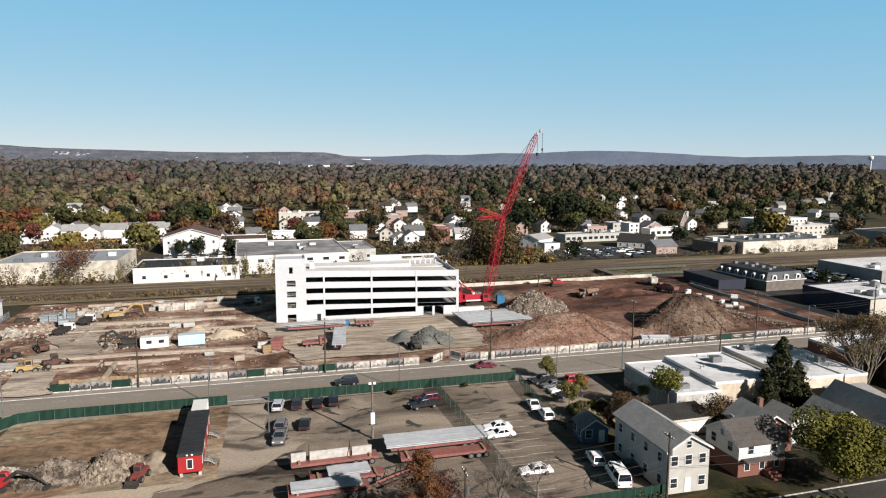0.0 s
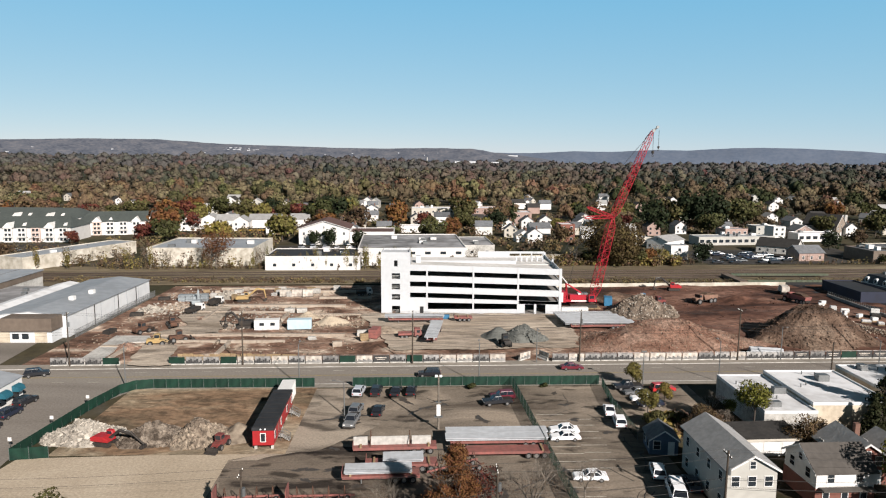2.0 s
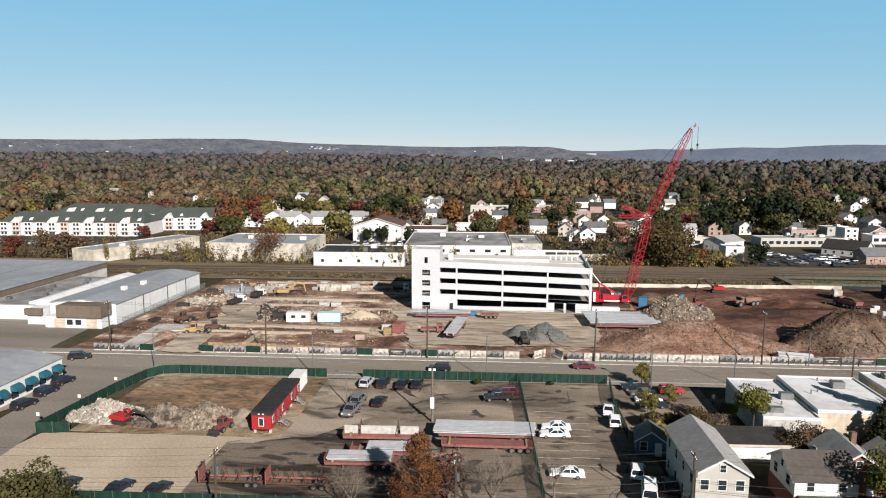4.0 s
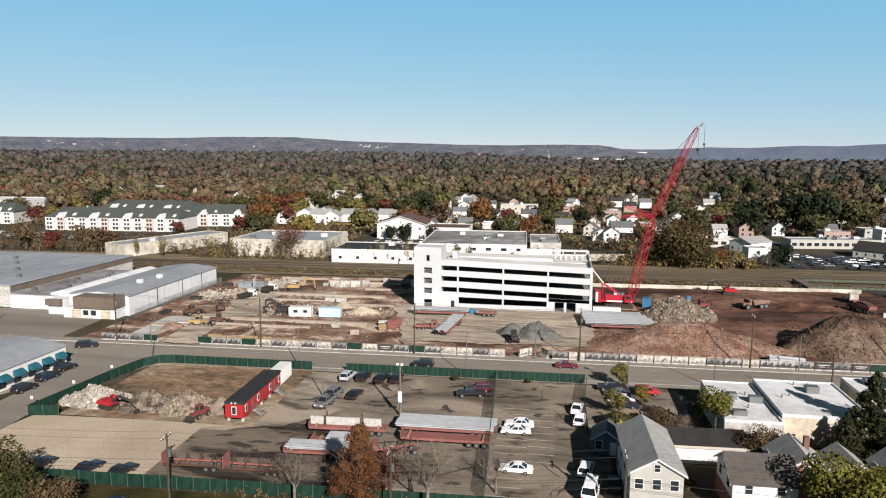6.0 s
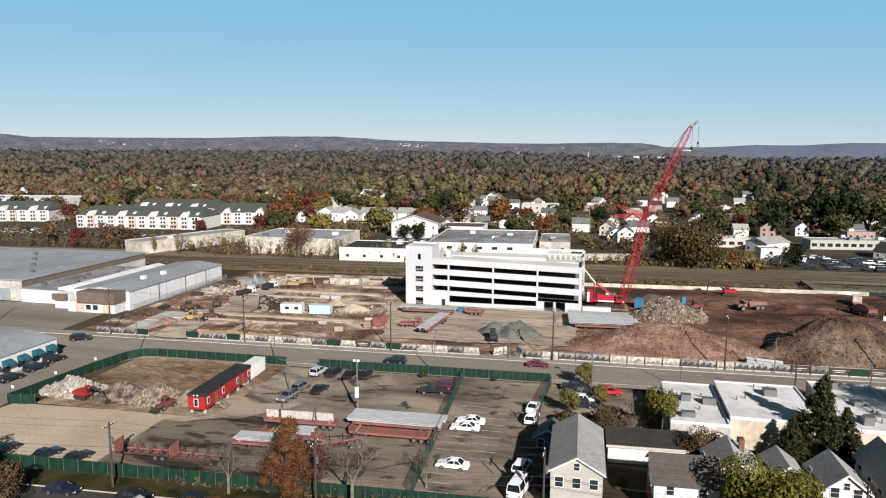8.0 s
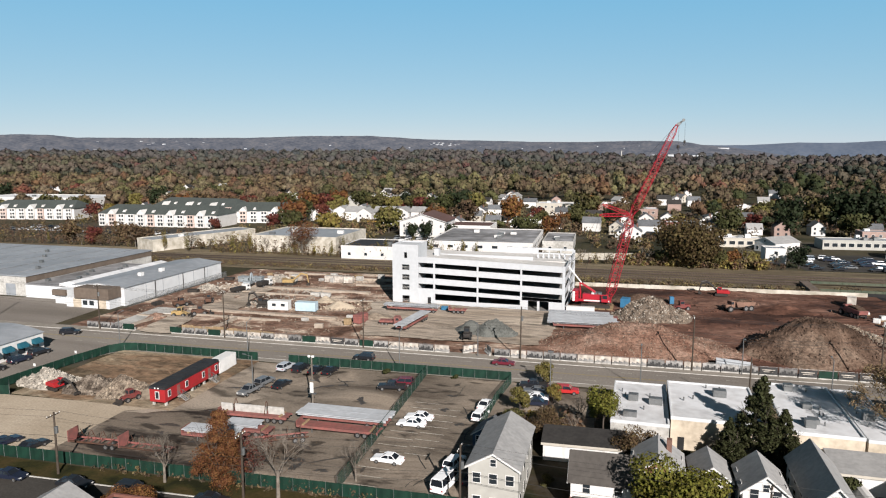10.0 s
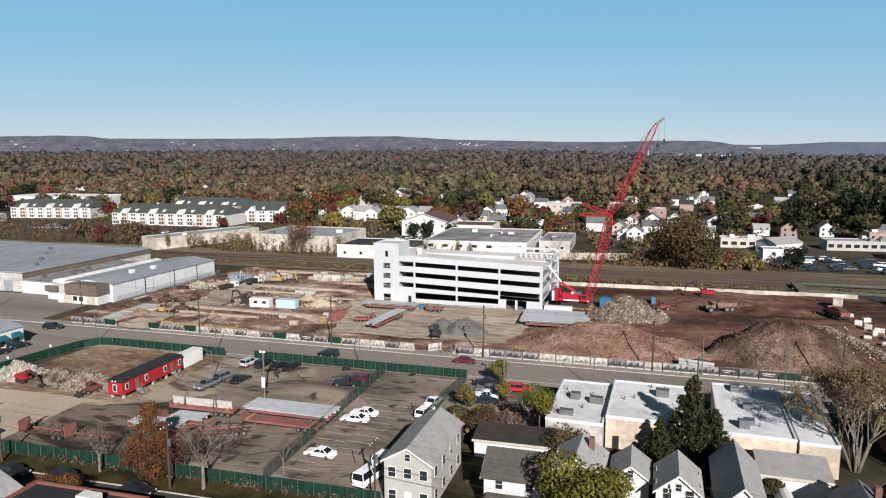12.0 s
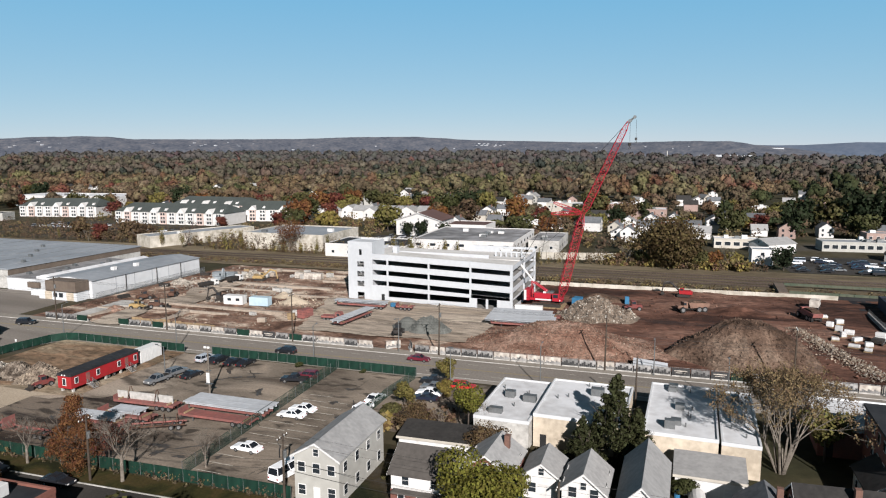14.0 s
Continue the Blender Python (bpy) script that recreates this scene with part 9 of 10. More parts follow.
tree(70.6, 77.6, "lime", 1.0)
tree(83.2, 105.6, "spruce", 1.0)
tree(78.8, 103.4, "spruce", 0.55, 1.0, "low dark evergreen beside the tan shop")
tree(86.6, 105.0, "spruce", 0.66, 2.0, "shorter dark evergreen beside the tan shop")
tree(106.2, 110.0, "bigbrown", 1.06)
tree(112.7, 116.1, "yellow", 1.7, 2.0, "yellow-green tree beside the main road")
tree(47.2, 131.2, "yellow")
tree(60.2, 106.0, "paleg", 1.15)
tree(65.4, 99.2, "near_brown", 0.62, 1.0, "brown and orange bushy tree behind the garages")
tree(51.2, 105.0, "near_brown", 0.58, 2.2, "brown and yellow bushy tree beside the parked cars")
tree(45.2, 115.0, "yellow", 1.0, 1.2, "brown and yellow tree beside the parked cars")
tree(61.6, 108.0, "bare", 0.75, 0.4)
tree(56.2, 113.0, "bare", 0.6, 2.4)
tree(0.6, 75.6, "bare", 0.9)
tree(18.6, 75.9, "bare", 1.2, 1.0)
tree(26.8, 83.5, "bare", 0.7, 3.0)
tree(3.6, 65.2, "rustbush", 0.95, 2.0)
tree(12.5, 79.5, "barered", 1.0)
tree(45.6, 110.5, "bush", 1.1)
tree(44.6, 107.0, "bush", 0.8, 0.7)
tree(48.8, 110.0, "bush", 0.9, 2.0)
tree(-36, 66, "near_olive", 0.95, 1.0)
tree(-26.5, 63.5, "near_brown", 0.72, 2.0)
tree(-31, 64.5, "near_olive", 0.72, 4.0)
tree(-46, 64, "near_olive", 1.05, 3.0)
tree(-56, 66, "near_brown", 1.0, 0.3)
for x, y, s, k in ((55.5, 106.0, 0.55, "bare"), (58.6, 111.5, 0.55, "paleg"), (50.4, 121.5, 0.8, "yellow"), (63.5, 103.4, 0.5, "bare"), (66.8, 101.5, 0.6, "bush"), (73, 101, 0.8, "bush"), (77, 99.5, 0.6, "bush"), (86, 98, 0.7, "bush"), (105, 98, 0.9, "bush"), (53, 90, 0.5, "bush")):
    tree(x, y, k, s, x)
tree(66.5, 98.0, "bare", 0.6, 1.5)
tree(94, 98.5, "bush", 1.0)
tree(14.5, 129.5, "bush", 0.5, 0.4, "small dark bush on the green fence")
tree(29.0, 130.6, "bush", 0.35, 1.4, "small dark bush on the green fence")
tree(128, 110, "mid_brown", 0.9)
tree(140, 105, "mid_olive", 0.9)
tree(126, 100, "mid_dark", 0.7)
tree(112, 84, "mid_olive", 0.8)
rt = random.Random(77)
# scrub and trees along the railway's far side
for i in range(34):
    x = -230 + i * 11.5 + rt.uniform(-4, 4)
    if 112 < x < 165:
        continue
    y = 285 + 0.03 * x + rt.uniform(-1.5, 4)
    if -30 < x < 52:
        y = min(y, 286)
    k = rt.choice(("leafless", "saplings", "leafless", "leafless", "scrub"))
    tree(x, y, k, rt.uniform(0.7, 1.05), rt.uniform(0, 6.3), group="trees along the railway")
for x, y, z in ((-44, 273.2, 0.9), (-40.5, 274, 1.1), (-36, 272.8, 0.8), (-28, 273.4, 1.2), (-24, 272.6, 1.0), (-20.5, 273.8, 1.25), (-15, 273, 0.9), (-60, 272.8, 1.1), (-66, 273.5, 0.9), (-108, 275, 1.2), (-118, 276, 1.0), (-140, 272, 1.1), (-152, 271.5, 1.2)):
    tree(x, y, "saplings", z, x, group="trees along the railway")
tree(84.5, 287, "giant", 1.0, 0.5)
tree(-81.5, 275.5, "thin_orange", 1.0, 0.3)
for x, y, k, s in ((74, 288, "mid_olive", 0.7), (101, 290, "mid_rust", 0.7), (70, 291, "saplings", 1.0), (95, 288, "mid_olive", 0.8), (108, 296, "mid_yellow", 0.7), (126, 294, "mid_dark", 0.85),
                   (-175, 282, "mid_brown", 1.1), (-205, 284, "mid_red", 1.0), (-190, 290, "mid_brown", 1.1), (-222, 288, "mid_brown", 1.1),
                   (-54, 350, "mid_dark", 0.7), (-46, 350, "mid_dark", 0.8), (-150, 372, "mid_red", 1.0), (-140, 420, "mid_red", 1.3), (-178, 352, "mid_red", 0.8), (-56, 459, "mid_dark", 1.75), (-68, 446, "mid_olive", 1.8), (-80, 451, "mid_red", 1.7), (-159, 458, "mid_red", 1.8), (-152, 468, "mid_yellow", 1.6), (-148, 432, "mid_red", 1.0), (-15, 440, "mid_rust", 1.7), (30, 480, "mid_olive", 1.8), (52, 456, "mid_brown", 1.5), (2, 434, "mid_red", 1.2), (26, 430, "mid_olive", 1.3), (-30, 342, "mid_dark", 0.8), (5, 430, "mid_olive", 0.9),
                   (30, 420, "mid_olive", 1.0), (40, 422, "mid_yellow", 1.0), (48, 432, "mid_dark", 1.1), (20, 424, "mid_rust", 0.9), (-166, 447, "mid_rust", 1.75), (-147, 446, "mid_yellow", 1.3), (-172, 436, "mid_red", 0.9), (-92, 470, "mid_olive", 1.6), (-112, 478, "mid_yellow", 1.5), (-128, 484, "mid_olive", 1.6), (-70, 470, "mid_yellow", 1.6), (186, 203, "mid_dark", 0.45), (190, 213, "mid_dark", 0.5), (181, 197, "mid_brown", 0.45), (288, 300, "mid_brown", 0.8), (296, 303, "mid_yellow", 0.6), (304, 298, "mid_brown", 0.7), (222, 286, "mid_olive", 0.4), (206, 292, "mid_olive", 0.45), (209, 340, "mid_dark", 0.9), (190, 350, "mid_dark", 0.5), (231, 352, "mid_brown", 0.9), (262, 345, "mid_dark", 1.0), (280, 350, "mid_brown", 0.9), (-280, 460, "mid_rust", 1.4), (-110, 440, "mid_yellow", 1.1)):
    tree(x, y, k, s, rt.uniform(0, 6.3), group="suburban trees")
for x, y, k in ((168, 452, 1.9), (178, 448, 2.1), (142, 404, 1.5), (172, 402, 1.4), (112, 402, 1.5), (240, 402, 1.3), (272, 400, 1.4), (190, 445, 2.2), (204, 444, 2.0), (150, 440, 1.7), (216, 452, 1.8)):
    tree(x, y, "mid_dark" if x % 4 else "mid_olive", k, x, "large dark olive tree behind the shops", group="suburban trees")
MIDTREES = ("mid_olive", "mid_olive", "mid_olive", "mid_rust", "mid_red", "mid_brown", "mid_brown", "mid_yellow", "mid_dark", "mid_yellow", "mid_olive", "mid_brown")
KEEP = [(-116, 274, -60, 322), (-175, 258, -125, 332), (-66, 268, 42, 346), (-70, 345, -8, 392), (-280, 345, -150, 440), (-116, 415, -78, 436), (-400, 360, -305, 412), (-480, 445, -360, 495), (-12, 490, 82, 520), (98, 298, 225, 380), (195, 355, 262, 440), (208, 275, 290, 318), (312, 370, 380, 445), (-12, 408, 14, 424), (-325, 316, -165, 364), (240, 392, 285, 468), (140, 335, 250, 400)]
for x, y, *_ in CLOSE + DUPLEX:
    KEEP.append((x - 9, y - 14, x + 9, y + 9))
for x, y, *_ in spots:
    KEEP.append((x - 7, y - 18, x + 7, y + 7))


def free(x, y, pad=0.0):
    return not any(a - pad < x < c + pad and b - pad < y < d + pad for a, b, c, d in KEEP)


count = 0
while count < 72:
    y = 345 + 170 * rt.random()
    x = rt.uniform(-1.1 * y, 0.95 * y)
    if not free(x, y, 3):
        continue
    tree(x, y, rt.choice(MIDTREES), rt.uniform(0.9, 1.75), rt.uniform(0, 6.3), group="suburban trees")
    count += 1

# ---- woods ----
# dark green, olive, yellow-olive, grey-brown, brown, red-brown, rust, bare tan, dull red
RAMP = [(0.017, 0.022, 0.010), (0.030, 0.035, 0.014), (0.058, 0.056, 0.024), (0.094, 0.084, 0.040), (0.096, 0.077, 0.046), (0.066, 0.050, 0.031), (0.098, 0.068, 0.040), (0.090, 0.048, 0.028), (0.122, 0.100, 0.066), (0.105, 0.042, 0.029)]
# distance haze, mixed into the foliage colours of the farther woods
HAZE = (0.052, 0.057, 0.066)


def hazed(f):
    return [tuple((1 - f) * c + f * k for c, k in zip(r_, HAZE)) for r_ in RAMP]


WOODN = leaf_mat("suburb_foliage", [tuple(1.28 * c for c in k) for k in RAMP], by="tint", spread=0.3, clump=1.0, deep=0.55)
WOODM = leaf_mat("hazed_woods", hazed(0.3), by="tint", spread=0.16, clump=1.8, deep=0.42)
WOODF = leaf_mat("hazed_far_woods", hazed(0.62), by="tint", spread=0.14, clump=2.6, deep=0.35)
HOMES = [p[:2] for p in spots + CLOSE + DUPLEX if p[1] < 720]


def ball(rng, R, H, base, nu=7, nv=4):
    """A lumpy solid crown as quads of a coarse sphere."""
    V = []
    ph = rng.rand(4) * 6.3
    for j in range(nv + 1):
        t = math.pi * j / nv
        for i in range(nu):
            a = 2 * math.pi * (i + 0.5 * (j % 2)) / nu
            k = 1 + 0.22 * math.sin(2 * a + ph[0] + 2 * t) + 0.16 * math.sin(3 * a + ph[1]) * math.sin(2 * t + ph[2]) + 0.42 * (rng.rand() - 0.5)
            V.append((R * k * math.sin(t) * math.cos(a), R * k * math.sin(t) * math.sin(a), base + H / 2 + H / 2 * k * math.cos(t)))
    F = []
    for j in range(nv):
        for i in range(nu):
            b = (i + 1) % nu
            F.append((j * nu + i, (j + 1) * nu + i, (j + 1) * nu + b, j * nu + b))
    return np.array(V), np.array(F)


def garden(x, y):
    """True where a house stands just behind, with only low garden trees before it."""
    for hx, hy in HOMES:
        d = hy - y
        if 0 < d < 95 and abs(x - hx + (hx - 43) / hy * d) < 8:
            return True
    return False


def crown(rng, kind, R, H, n, size, nu, nv, core, lobe_n, loose):
    """One crown: a dark lumpy core set about with leaf clumps on several lobes."""
    if kind == "spire":
        R, H = R * 0.55, H * 1.15
        t = np.linspace(0.1, 1.0, 6)
        c = np.stack([rng.normal(size=6) * R * 0.15, rng.normal(size=6) * R * 0.15, 1.0 + H * (1 - t)], 1)
        r = np.stack([R * t, R * t, np.full(6, H * 0.16)], 1)
    else:
        k = lobe_n
        a = np.arange(k) * 2.4 + rng.rand(k)
        d = np.sqrt(np.arange(k) / k) * R * 0.62
        top = H * (0.70 if kind == "round" else 0.78)
        c = np.stack([d * np.cos(a), d * np.sin(a), top - (d / R) ** 1.4 * H * 0.42 + rng.normal(size=k) * H * 0.05], 1)
        f = 0.40 + 0.2 * rng.rand(k) + 0.12 * (6 - k) / 3
        r = np.stack([R * f, R * f, R * f * 0.85], 1)
    cv, cf, off = [], [], 0
    for p, q in zip(c, r):
        bv, bf = ball(rng, q[0] * core, 2 * q[2] * core, -q[2] * core, nu, nv)
        cv.append(bv + p)
        cf.append(bf + off)
        off += len(bv)
    cv, cf = np.concatenate(cv), np.concatenate(cf)
    v, f = cards(rng, c, r, n, size, (0.9 - 0.12 * loose, 1.05 + 0.15 * loose), 0.25 + 0.25 * loose)
    return np.concatenate([cv, v]), np.concatenate([cf, f + len(cv)])


def woods(name, y0, y1, gx, gy, n, size, R, H, seed, label, left, right, skip=0.1, nu=6, nv=4, lift=None, material=None, core=0.9, lobe_n=6, loose=1.0):
    rng = np.random.RandomState(seed)
    var = [crown(rng, ("round", "round", "tall", "round", "tall", "spire")[i % 6], R * (0.85 + 0.3 * rng.rand()), H * (0.85 + 0.3 * rng.rand()), n, size, nu, nv, core, lobe_n, loose) for i in range(12)]
    vs, fs, ts, base = [], [], [], 0
    y = y0
    while y < y1:
        nx = int((right - left) * y / gx)
        for i in range(nx):
            x = left * y + (right - left) * y * (i + rng.rand()) / nx
            yy = y + (rng.rand() - 0.5) * gy * 1.2
            if rng.rand() < skip or yy < 930 and not free(x, yy, 2):
                continue
            s = 0.6 + 0.75 * rng.rand() ** 1.5
            stand = noise.noise(Vector((x / 70, yy / 130, seed)))
            kind = rng.randint(12)
            if kind % 6 == 5 and stand < 0.22:
                kind -= 1
            hue = 0.54 + 0.5 * (rng.rand() - 0.5) + 0.62 * noise.noise(Vector((x / 120, yy / 220, seed + 9)))
            if kind % 6 == 5:
                hue = 0.2 * rng.rand()
            elif x > 0.22 * yy and yy < 1500 and rng.rand() < 0.75:
                # mostly dark green or mid brown hues to the east
                hue = 0.14 * rng.rand() if rng.rand() < 0.45 else 0.53 + 0.08 * rng.rand()
            zz = s * (0.85 + 0.4 * rng.rand())
            if yy < 720 and garden(x, yy):
                s, zz = s * 0.55, zz * 0.42
            a = rng.rand() * 6.283
            ca, sa = math.cos(a) * s, math.sin(a) * s
            v, f = var[kind]
            w = np.empty_like(v)
            w[:, 0] = v[:, 0] * ca - v[:, 1] * sa + x
            w[:, 1] = v[:, 0] * sa + v[:, 1] * ca + yy
            w[:, 2] = v[:, 2] * zz - 0.5 + (lift(x, yy) if lift else 0)
            vs.append(w)
            fs.append(f + base)
            base += len(v)
            ts.append(np.full(len(v), min(1, max(0, hue)), np.float32))
        y += gy
    ob = raw(name, np.concatenate(vs), np.concatenate(fs), material or WOODN, tint=np.concatenate(ts), smooth=True)
    return tagged(ob, label, "woods", kind="stuff")


def rise(x, y):
    """The land climbs gently to the north-west."""
    top = float(np.interp(math.degrees(math.atan2(x - 43, y)), [-60, -11, -5, 1, 8], [31, 31, 22, 13, 7]))
    return top * min(1.0, max(0.0, (math.hypot(x - 43, y) - 1050) / 1700)) ** 0.85


woods("suburb_trees", 400, 640, 15.0, 24.0, 235, 1.0, 7.2, 13.5, 41, "mixed autumn trees among the houses", -1.28, 1.02, 0.16, 5, 3, core=0.8)
woods("suburb_back_trees", 640, 890, 16.0, 32.0, 96, 1.6, 8.2, 14.5, 47, "tall autumn trees behind the houses", -1.27, 1.02, 0.05, 5, 3, core=0.8, lobe_n=5)
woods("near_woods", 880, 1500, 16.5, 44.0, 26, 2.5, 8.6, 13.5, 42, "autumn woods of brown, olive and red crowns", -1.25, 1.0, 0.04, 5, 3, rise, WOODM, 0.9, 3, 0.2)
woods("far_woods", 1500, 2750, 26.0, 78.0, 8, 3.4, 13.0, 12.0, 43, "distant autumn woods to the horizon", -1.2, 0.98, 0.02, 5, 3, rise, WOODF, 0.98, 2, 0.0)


BRUSH = leaf_mat("dry_brush", [(0.0525, 0.042, 0.027), (0.09, 0.069, 0.039), (0.128, 0.105, 0.045), (0.15, 0.114, 0.051), (0.09, 0.063, 0.042), (0.112, 0.075, 0.045), (0.075, 0.051, 0.039), (0.105, 0.06, 0.036), (0.173, 0.135, 0.039), (0.128, 0.12, 0.045)], by="tint", spread=0.35)


def brush(name, n, region, seed, label, h=(2.0, 5.0), hues=(0.3, 0.45, 0.5, 0.62, 0.7, 0.85), slim=0.22, size=0.62):
    """Uncounted thin brush: wispy upright clumps of twigs and leaves."""
    rng = np.random.RandomState(seed)
    vs, ts = [], []
    for i in range(n):
        x, y = region(rng)
        hh = h[0] + (h[1] - h[0]) * rng.rand() ** 1.6
        k = int(18 + hh * 7)
        c = np.stack([rng.normal(size=k) * hh * slim, rng.normal(size=k) * hh * slim, hh * rng.rand(k) ** 0.8], 1)
        v, f = cards(rng, c, np.full((k, 3), 0.25), k, size * (0.7 + 0.6 * rng.rand()), (0.2, 1.0))
        vs.append(v + (x, y, 0))
        ts.append(np.full(len(v), np.clip(rng.choice(hues) + rng.normal() * 0.05, 0, 1), np.float32))
    V = np.concatenate(vs)
    ob = raw(name, V, np.arange(len(V)).reshape(-1, 4), BRUSH, tint=np.concatenate(ts))
    return tagged(ob, label, "brush", kind="stuff")


brush("railway_brush", 420, lambda r: ((lambda x: (x, 283.5 + 0.03 * x + abs(r.normal()) * 3.0))(r.choice((-300 + r.rand() * 170, 45 + r.rand() * 75, 165 + r.rand() * 150)))), 5, "brown and yellow brush along the railway", (1.5, 5.0), (0.05, 0.12, 0.3, 0.45, 0.5, 0.62, 0.7), 0.15, 0.3)
brush("wall_foot_brush", 240, lambda r: ((lambda x: (x, 276 + 0.03 * x + r.rand() * 4.0))(-130 + r.rand() * 175)), 13, "sparse brown brush at the foot of the old walls", (1.0, 3.5), (0.0, 0.1, 0.3, 0.5, 0.62, 0.85), 0.16, 0.28)
brush("trackside_weeds", 1500, lambda r: (-240 + r.rand() * 500, 244 + r.rand() ** 1.5 * 7), 6, "dry brown and tan weeds beside the railway", (0.5, 1.8), (0.05, 0.12, 0.3, 0.45, 0.6), 0.5, 0.3)
brush("fence_weeds", 110, lambda r: ((lambda x: (x, 77.3 + 0.045 * x + r.normal() * 0.5))(-14 + r.rand() * 56)), 17, "dry brown weeds along the foot of the screen fence", (0.3, 1.4), (0.0, 0.02, 0.05, 0.4), 0.3, 0.2)
brush("yard_shrubs", 90, lambda r: (44 + r.rand() * 13, 104.5 + r.rand() * 8), 7, "shrubs and weeds behind the garages", (0.8, 2.6))
brush("townhouse_brush", 460, lambda r: (-330 + r.rand() * 205, 284 + r.rand() ** 1.6 * 56), 8, "brown and dull red brush beyond the railway", (1.5, 6.5), (0.0, 0.02, 0.05, 0.4, 0.45, 0.62, 0.65, 0.7), 0.2, 0.45)
brush("shed_saplings", 130, lambda r: (-128 + r.rand() * 118, 272 + r.rand() * 8), 9, "thin yellow-green saplings before the old sheds", (2.5, 8.0), (0.1, 0.3, 0.4, 0.6, 0.85, 0.9), 0.09, 0.36)
brush("tree_foot_brush", 240, lambda r: (58 + r.rand() * 56, 284.5 + r.rand() * 8), 10, "yellow and rust brush at the foot of the big tree", (1.5, 5.0), (0.3, 0.5, 0.75, 0.85, 0.88, 0.2), 0.2, 0.6)
brush("suburb_shrubs", 900, lambda r: next((x, y) for x, y in ((-330 + r.rand() * 620, 330 + r.rand() * 170) for q in range(500)) if free(x, y, 0)), 12, "hedges and garden shrubs between the houses", (1.5, 6.0), (0.05, 0.15, 0.25, 0.35, 0.5, 0.6, 0.75), 0.32, 0.8)

# ---- hills ----
def hill_mat(name, cols, fine, wide):
    """Bare woods far off: crowns at one scale, stands of trees at a larger one, laid along the slope."""
    m = bpy.data.materials.new(name)
    m.use_nodes = True
    nd, lk = m.node_tree.nodes, m.node_tree.links
    at = nd.new("ShaderNodeAttribute")
    at.attribute_name = "lay"
    n1, n2 = nd.new("ShaderNodeTexNoise"), nd.new("ShaderNodeTexNoise")
    for n_, sc, de in ((n1, fine, 3.0), (n2, wide, 4.0)):
        n_.inputs["Scale"].default_value, n_.inputs["Detail"].default_value = sc, de
        lk.new(at.outputs["Vector"], n_.inputs["Vector"])
    add = nd.new("ShaderNodeMath")
    add.operation = "ADD"
    lk.new(n1.outputs["Fac"], add.inputs[0])
    lk.new(n2.outputs["Fac"], add.inputs[1])
    ramp = nd.new("ShaderNodeValToRGB")
    el = ramp.color_ramp.elements
    el.new(0.5)
    for e, pos, c in zip(el, (0.36, 0.5, 0.66), cols):
        e.position, e.color = pos, (*c, 1)
    half = nd.new("ShaderNodeMath")
    half.operation = "MULTIPLY"
    half.inputs[1].default_value = 0.5
    lk.new(add.outputs[0], half.inputs[0])
    lk.new(half.outputs[0], ramp.inputs["Fac"])
    b = nd["Principled BSDF"]
    lk.new(ramp.outputs["Color"], b.inputs["Base Color"])
    b.inputs["Roughness"].default_value, b.inputs["Specular IOR Level"].default_value = 1.0, 0.0
    return m


# ridge colours are paled and blued to stand for distance haze
HILLN = hill_mat("hazed_wooded_hill", [(0.070, 0.082, 0.108), (0.115, 0.125, 0.150), (0.175, 0.175, 0.190)], 0.05, 0.011)
HILLF = hill_mat("hazed_far_hill", [(0.100, 0.128, 0.178), (0.118, 0.146, 0.196), (0.136, 0.162, 0.210)], 0.04, 0.010)


def ridge(name, dist, depth, az, up, material, label, rough, seed):
    """A wooded ridge seen far off; up: its height in metres at the bearings az, in degrees from north."""
    n = 700
    V, L = [], []
    RINGS = [(dist - depth * (1 - u / 14), (u / 14) ** 0.85) for u in range(15)] + [(dist + 150, 0.9)]
    m = len(RINGS)
    for i in range(n + 1):
        a = az[0] + (az[-1] - az[0]) * i / n
        h = float(np.interp(a, az, up)) + rough * noise.noise(Vector((a * 0.9, seed, 0))) 
        crest = rough * 0.35 * noise.noise(Vector((a * 5, seed, 3)))
        s, c = math.sin(radians(a)), math.cos(radians(a))
        for k, (d, f) in enumerate(RINGS):
            wob = 1 + 0.05 * noise.noise(Vector((a * 0.25, k * 0.12, seed)))
            L.append((radians(a) * dist, d * 0.3, 0))
            V.append((43 + s * d, c * d, max(-1, h * f * (wob if 0 < k < 13 else 1) + (crest if k > 13 else 0))))
    F = []
    for i in range(n):
        for k in range(m - 1):
            b = i * m + k
            F.append((b, b + m, b + m + 1, b + 1))
    ob = raw(name, np.array(V), np.array(F), material, smooth=True)
    ob.data.attributes.new("lay", "FLOAT_VECTOR", "POINT").data.foreach_set("vector", np.array(L, np.float32).ravel())
    return tagged(ob, label, "hills", kind="structure")


ridge("backdrop_foothill", 2750, 1700, [-66, -11, -5, 1, 8, 62], [31, 31, 22, 13, 7, 7], LAND, "gently rising wooded land before the ridge", 0, 4)
NAZ = [-62, -52, -50, -47, -45.5, -43.6, -37, -31, -27, -22, -19.5, -17.3, -15, -12, -8.3, -4.2, -1, 1, 3, 3.9, 4.5, 6, 9, 12]
NUP = [122, 128, 138, 143, 141, 126, 126, 128, 139, 140, 129, 117, 111, 106, 97, 94, 99, 98, 95, 86, 75, 62, 39, 1]
FAZ = [-8, 2, 4.4, 6.5, 8, 11.3, 14.1, 17.6, 20, 23.3, 25.5, 27.8, 32, 33.2, 36.6, 40, 43, 47, 60]
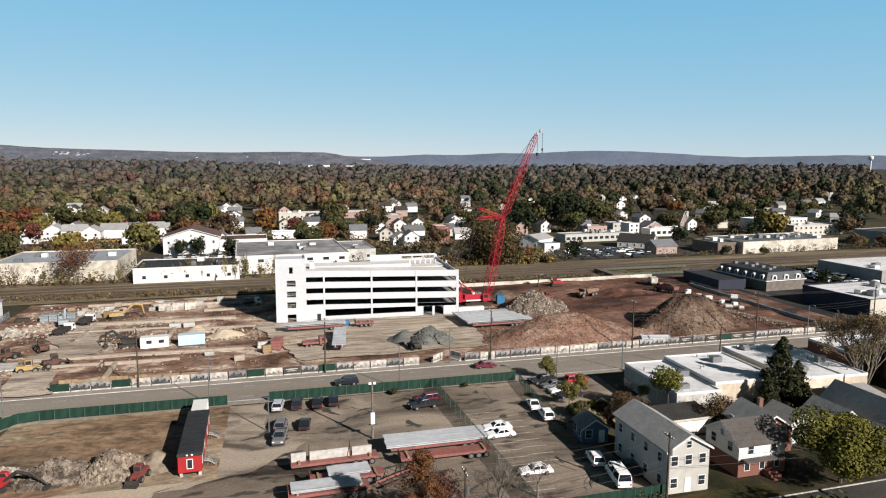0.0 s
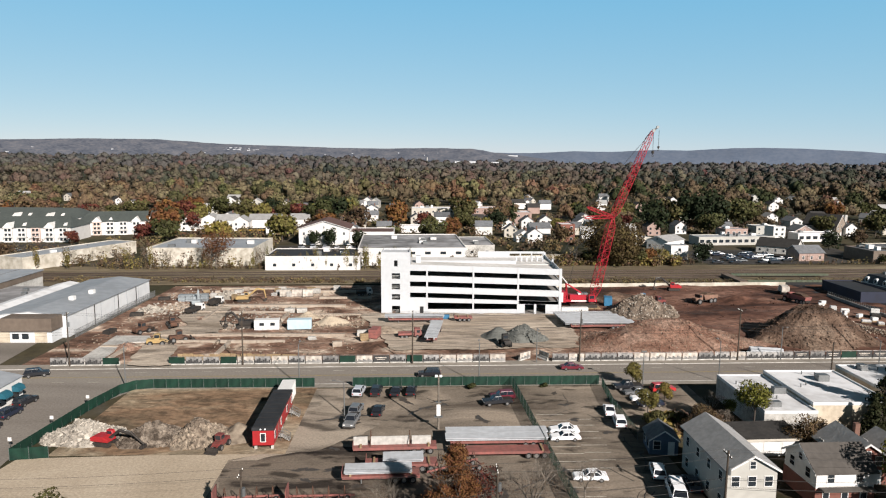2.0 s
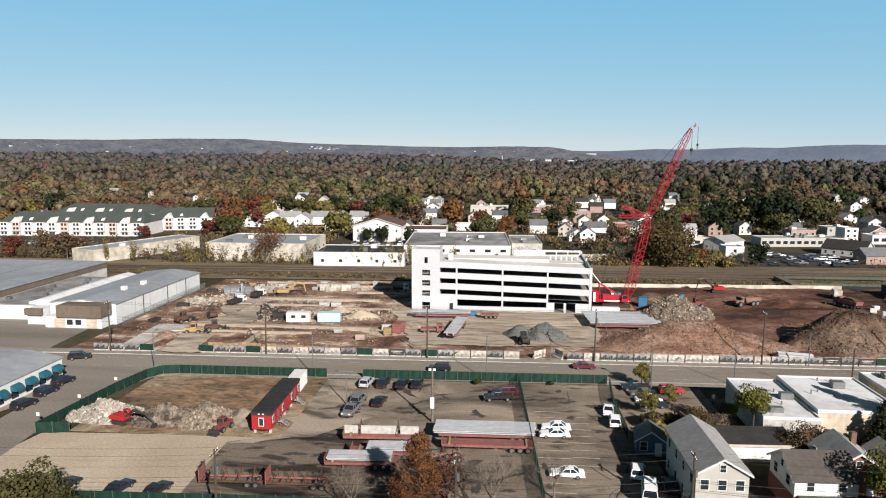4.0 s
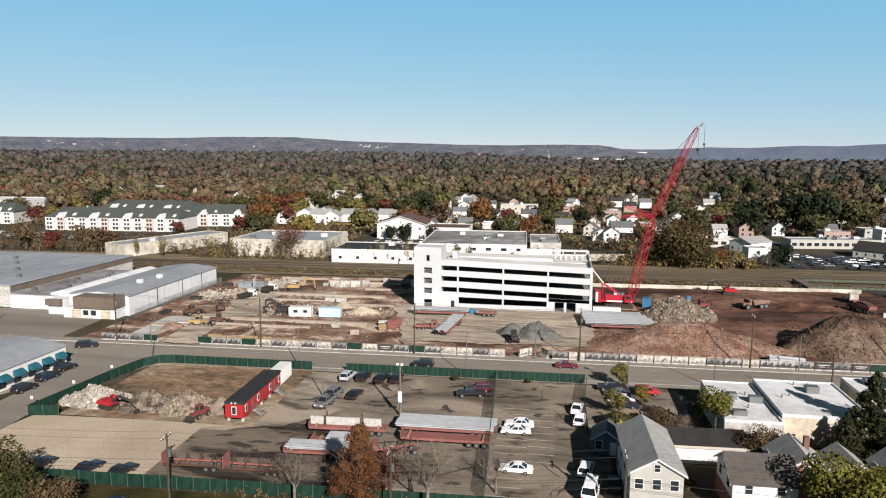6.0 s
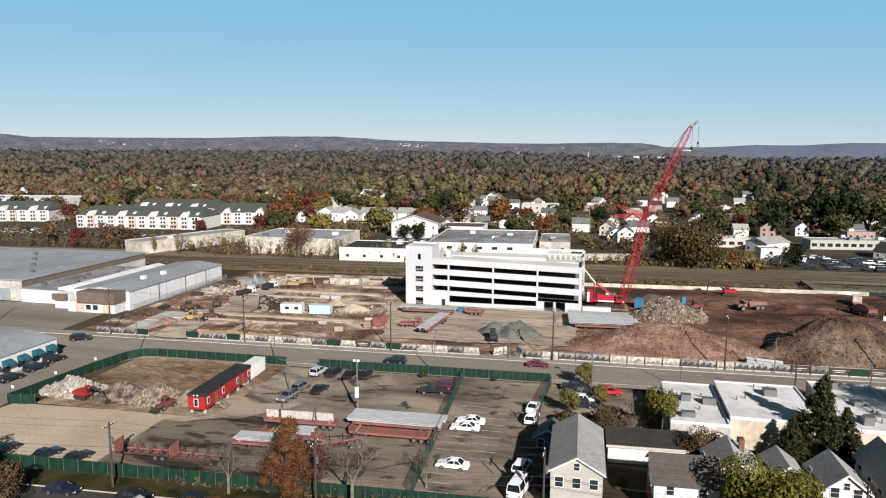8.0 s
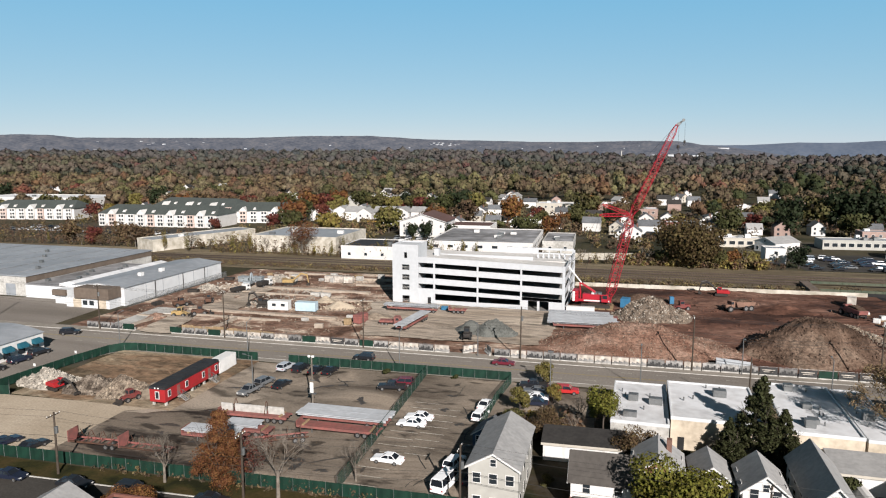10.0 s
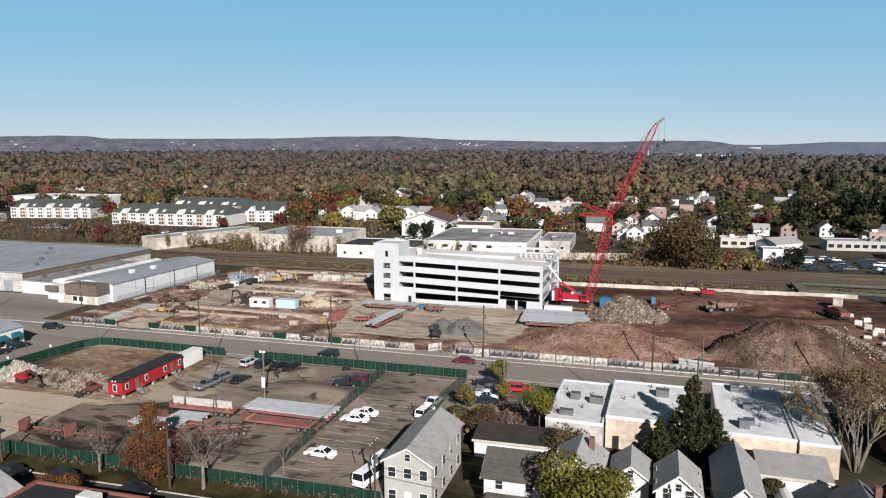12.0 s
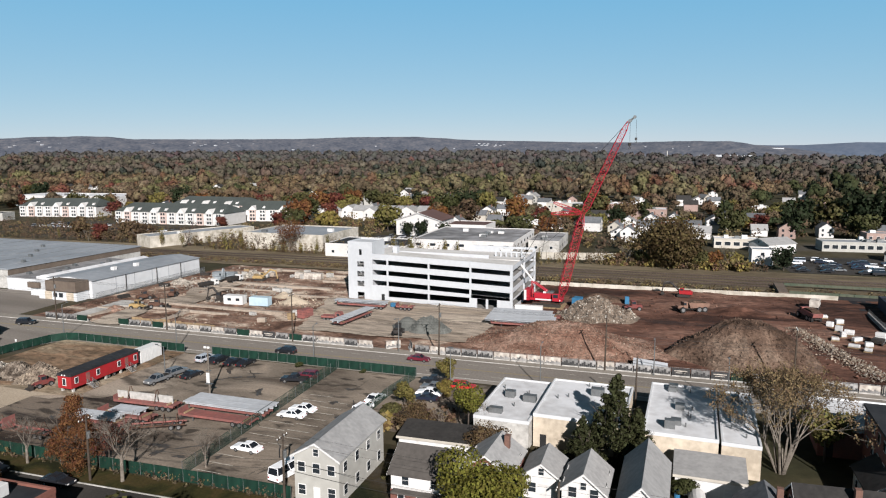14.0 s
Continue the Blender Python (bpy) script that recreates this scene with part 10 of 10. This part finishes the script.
FUP = [46, 58, 72, 70, 70, 84, 80, 94, 90, 106, 108, 104, 86, 76, 64, 70, 75, 70, 66]
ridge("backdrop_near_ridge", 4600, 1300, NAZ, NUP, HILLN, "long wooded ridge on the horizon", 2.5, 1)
ridge("backdrop_far_ridge", 4750, 700, FAZ, FUP, HILLF, "distant ridge tinted blue with haze on the horizon", 1.5, 2)
# white walls greyed in their colour for the same haze
HILLH = mat("hazy_house_walls", (0.50, 0.52, 0.54), (0.36, 0.38, 0.40), rough=0.9, scale=0.05, big=0.01, bump=0.0)
rng8 = random.Random(8)
bm = bmesh.new()
for i in range(90):
    az = rng8.uniform(-55, 2) if i < 52 else rng8.gauss(-15.7, 0.7) if i < 78 else rng8.gauss(-38, 3)
    f = rng8.uniform(0.25, 0.8) if i < 52 else rng8.uniform(0.6, 0.82)
    d = 4600 - 1300 * (1 - f ** (1 / 0.85))
    h = float(np.interp(az, NAZ, NUP)) * f
    w = rng8.uniform(3, 8) if i < 52 else rng8.uniform(4, 12)
    x, y = 43 + math.sin(radians(az)) * d, math.cos(radians(az)) * d
    box(bm, x, y - 30, h - 12, x + w, y - 14, h + rng8.uniform(-5, 3))
tagged(part("hillside_houses", bm, HILLH, None), "tiny white houses scattered on the wooded ridge", "houses", kind="stuff")
bm = bmesh.new()
for a, d, w, z0, z1 in ((2.6, 2700, 130, 20, 27), (4.6, 2690, 34, 19, 25), (6.3, 4300, 58, 42, 53), (14.5, 2700, 14, 14, 21), (24, 2700, 16, 14, 21), (31, 2650, 26, 14, 21), (38, 2700, 40, 14, 20)):
    x, y = 43 + math.sin(radians(a)) * d, math.cos(radians(a)) * d
    box(bm, x - w / 2, y - 12, z0, x + w / 2, y + 12, z1)
tagged(part("distant_sheds", bm, HILLH, None), "long white buildings far off among the woods", "buildings", kind="stuff")
t = thing("chimney_stack", "pale slender stack rising from the distant woods", "chimney", pose(43 + math.sin(radians(-1.1)) * 2600, math.cos(radians(-1.1)) * 2600, 0))
bm = bmesh.new()
cyl(bm, (0, 0, 0), (0, 0, 42), 2.6, 10, 1.7)
part("shaft", bm, CONC, t)
t = thing("water_tower", "white water tower on the horizon", "water tower", pose(43 + math.sin(radians(44.3)) * 2600, math.cos(radians(44.3)) * 2600, 0))
bm = bmesh.new()
cyl(bm, (0, 0, 0), (0, 0, 46), 2.5, 10)
part("stem", bm, WHITEP, t)
bm = bmesh.new()
cyl(bm, (0, 0, 44), (0, 0, 50), 3, 14, 8)
cyl(bm, (0, 0, 50), (0, 0, 57), 8, 14, 8)
cyl(bm, (0, 0, 57), (0, 0, 60), 8, 14, 3)
part("tank", bm, WHITEP, t)

# trees out of view, added to throw shade over the street and verge
for x, y, k in ((46, 49.0, "near_olive"), (57, 51.0, "near_brown"), (68, 52.0, "near_olive")):
    tree(x, y, k, 1.38, x, "unseen leafy tree added to shade the narrow street", group="trees along the narrow street")
for i in range(4):
    tree(-50 + i * 9, 45.5 + rt.uniform(-1, 1), rt.choice(("near_brown", "near_olive")), rt.uniform(1.4, 1.55), i, "unseen leafy tree added to shade the narrow street", group="trees along the narrow street")
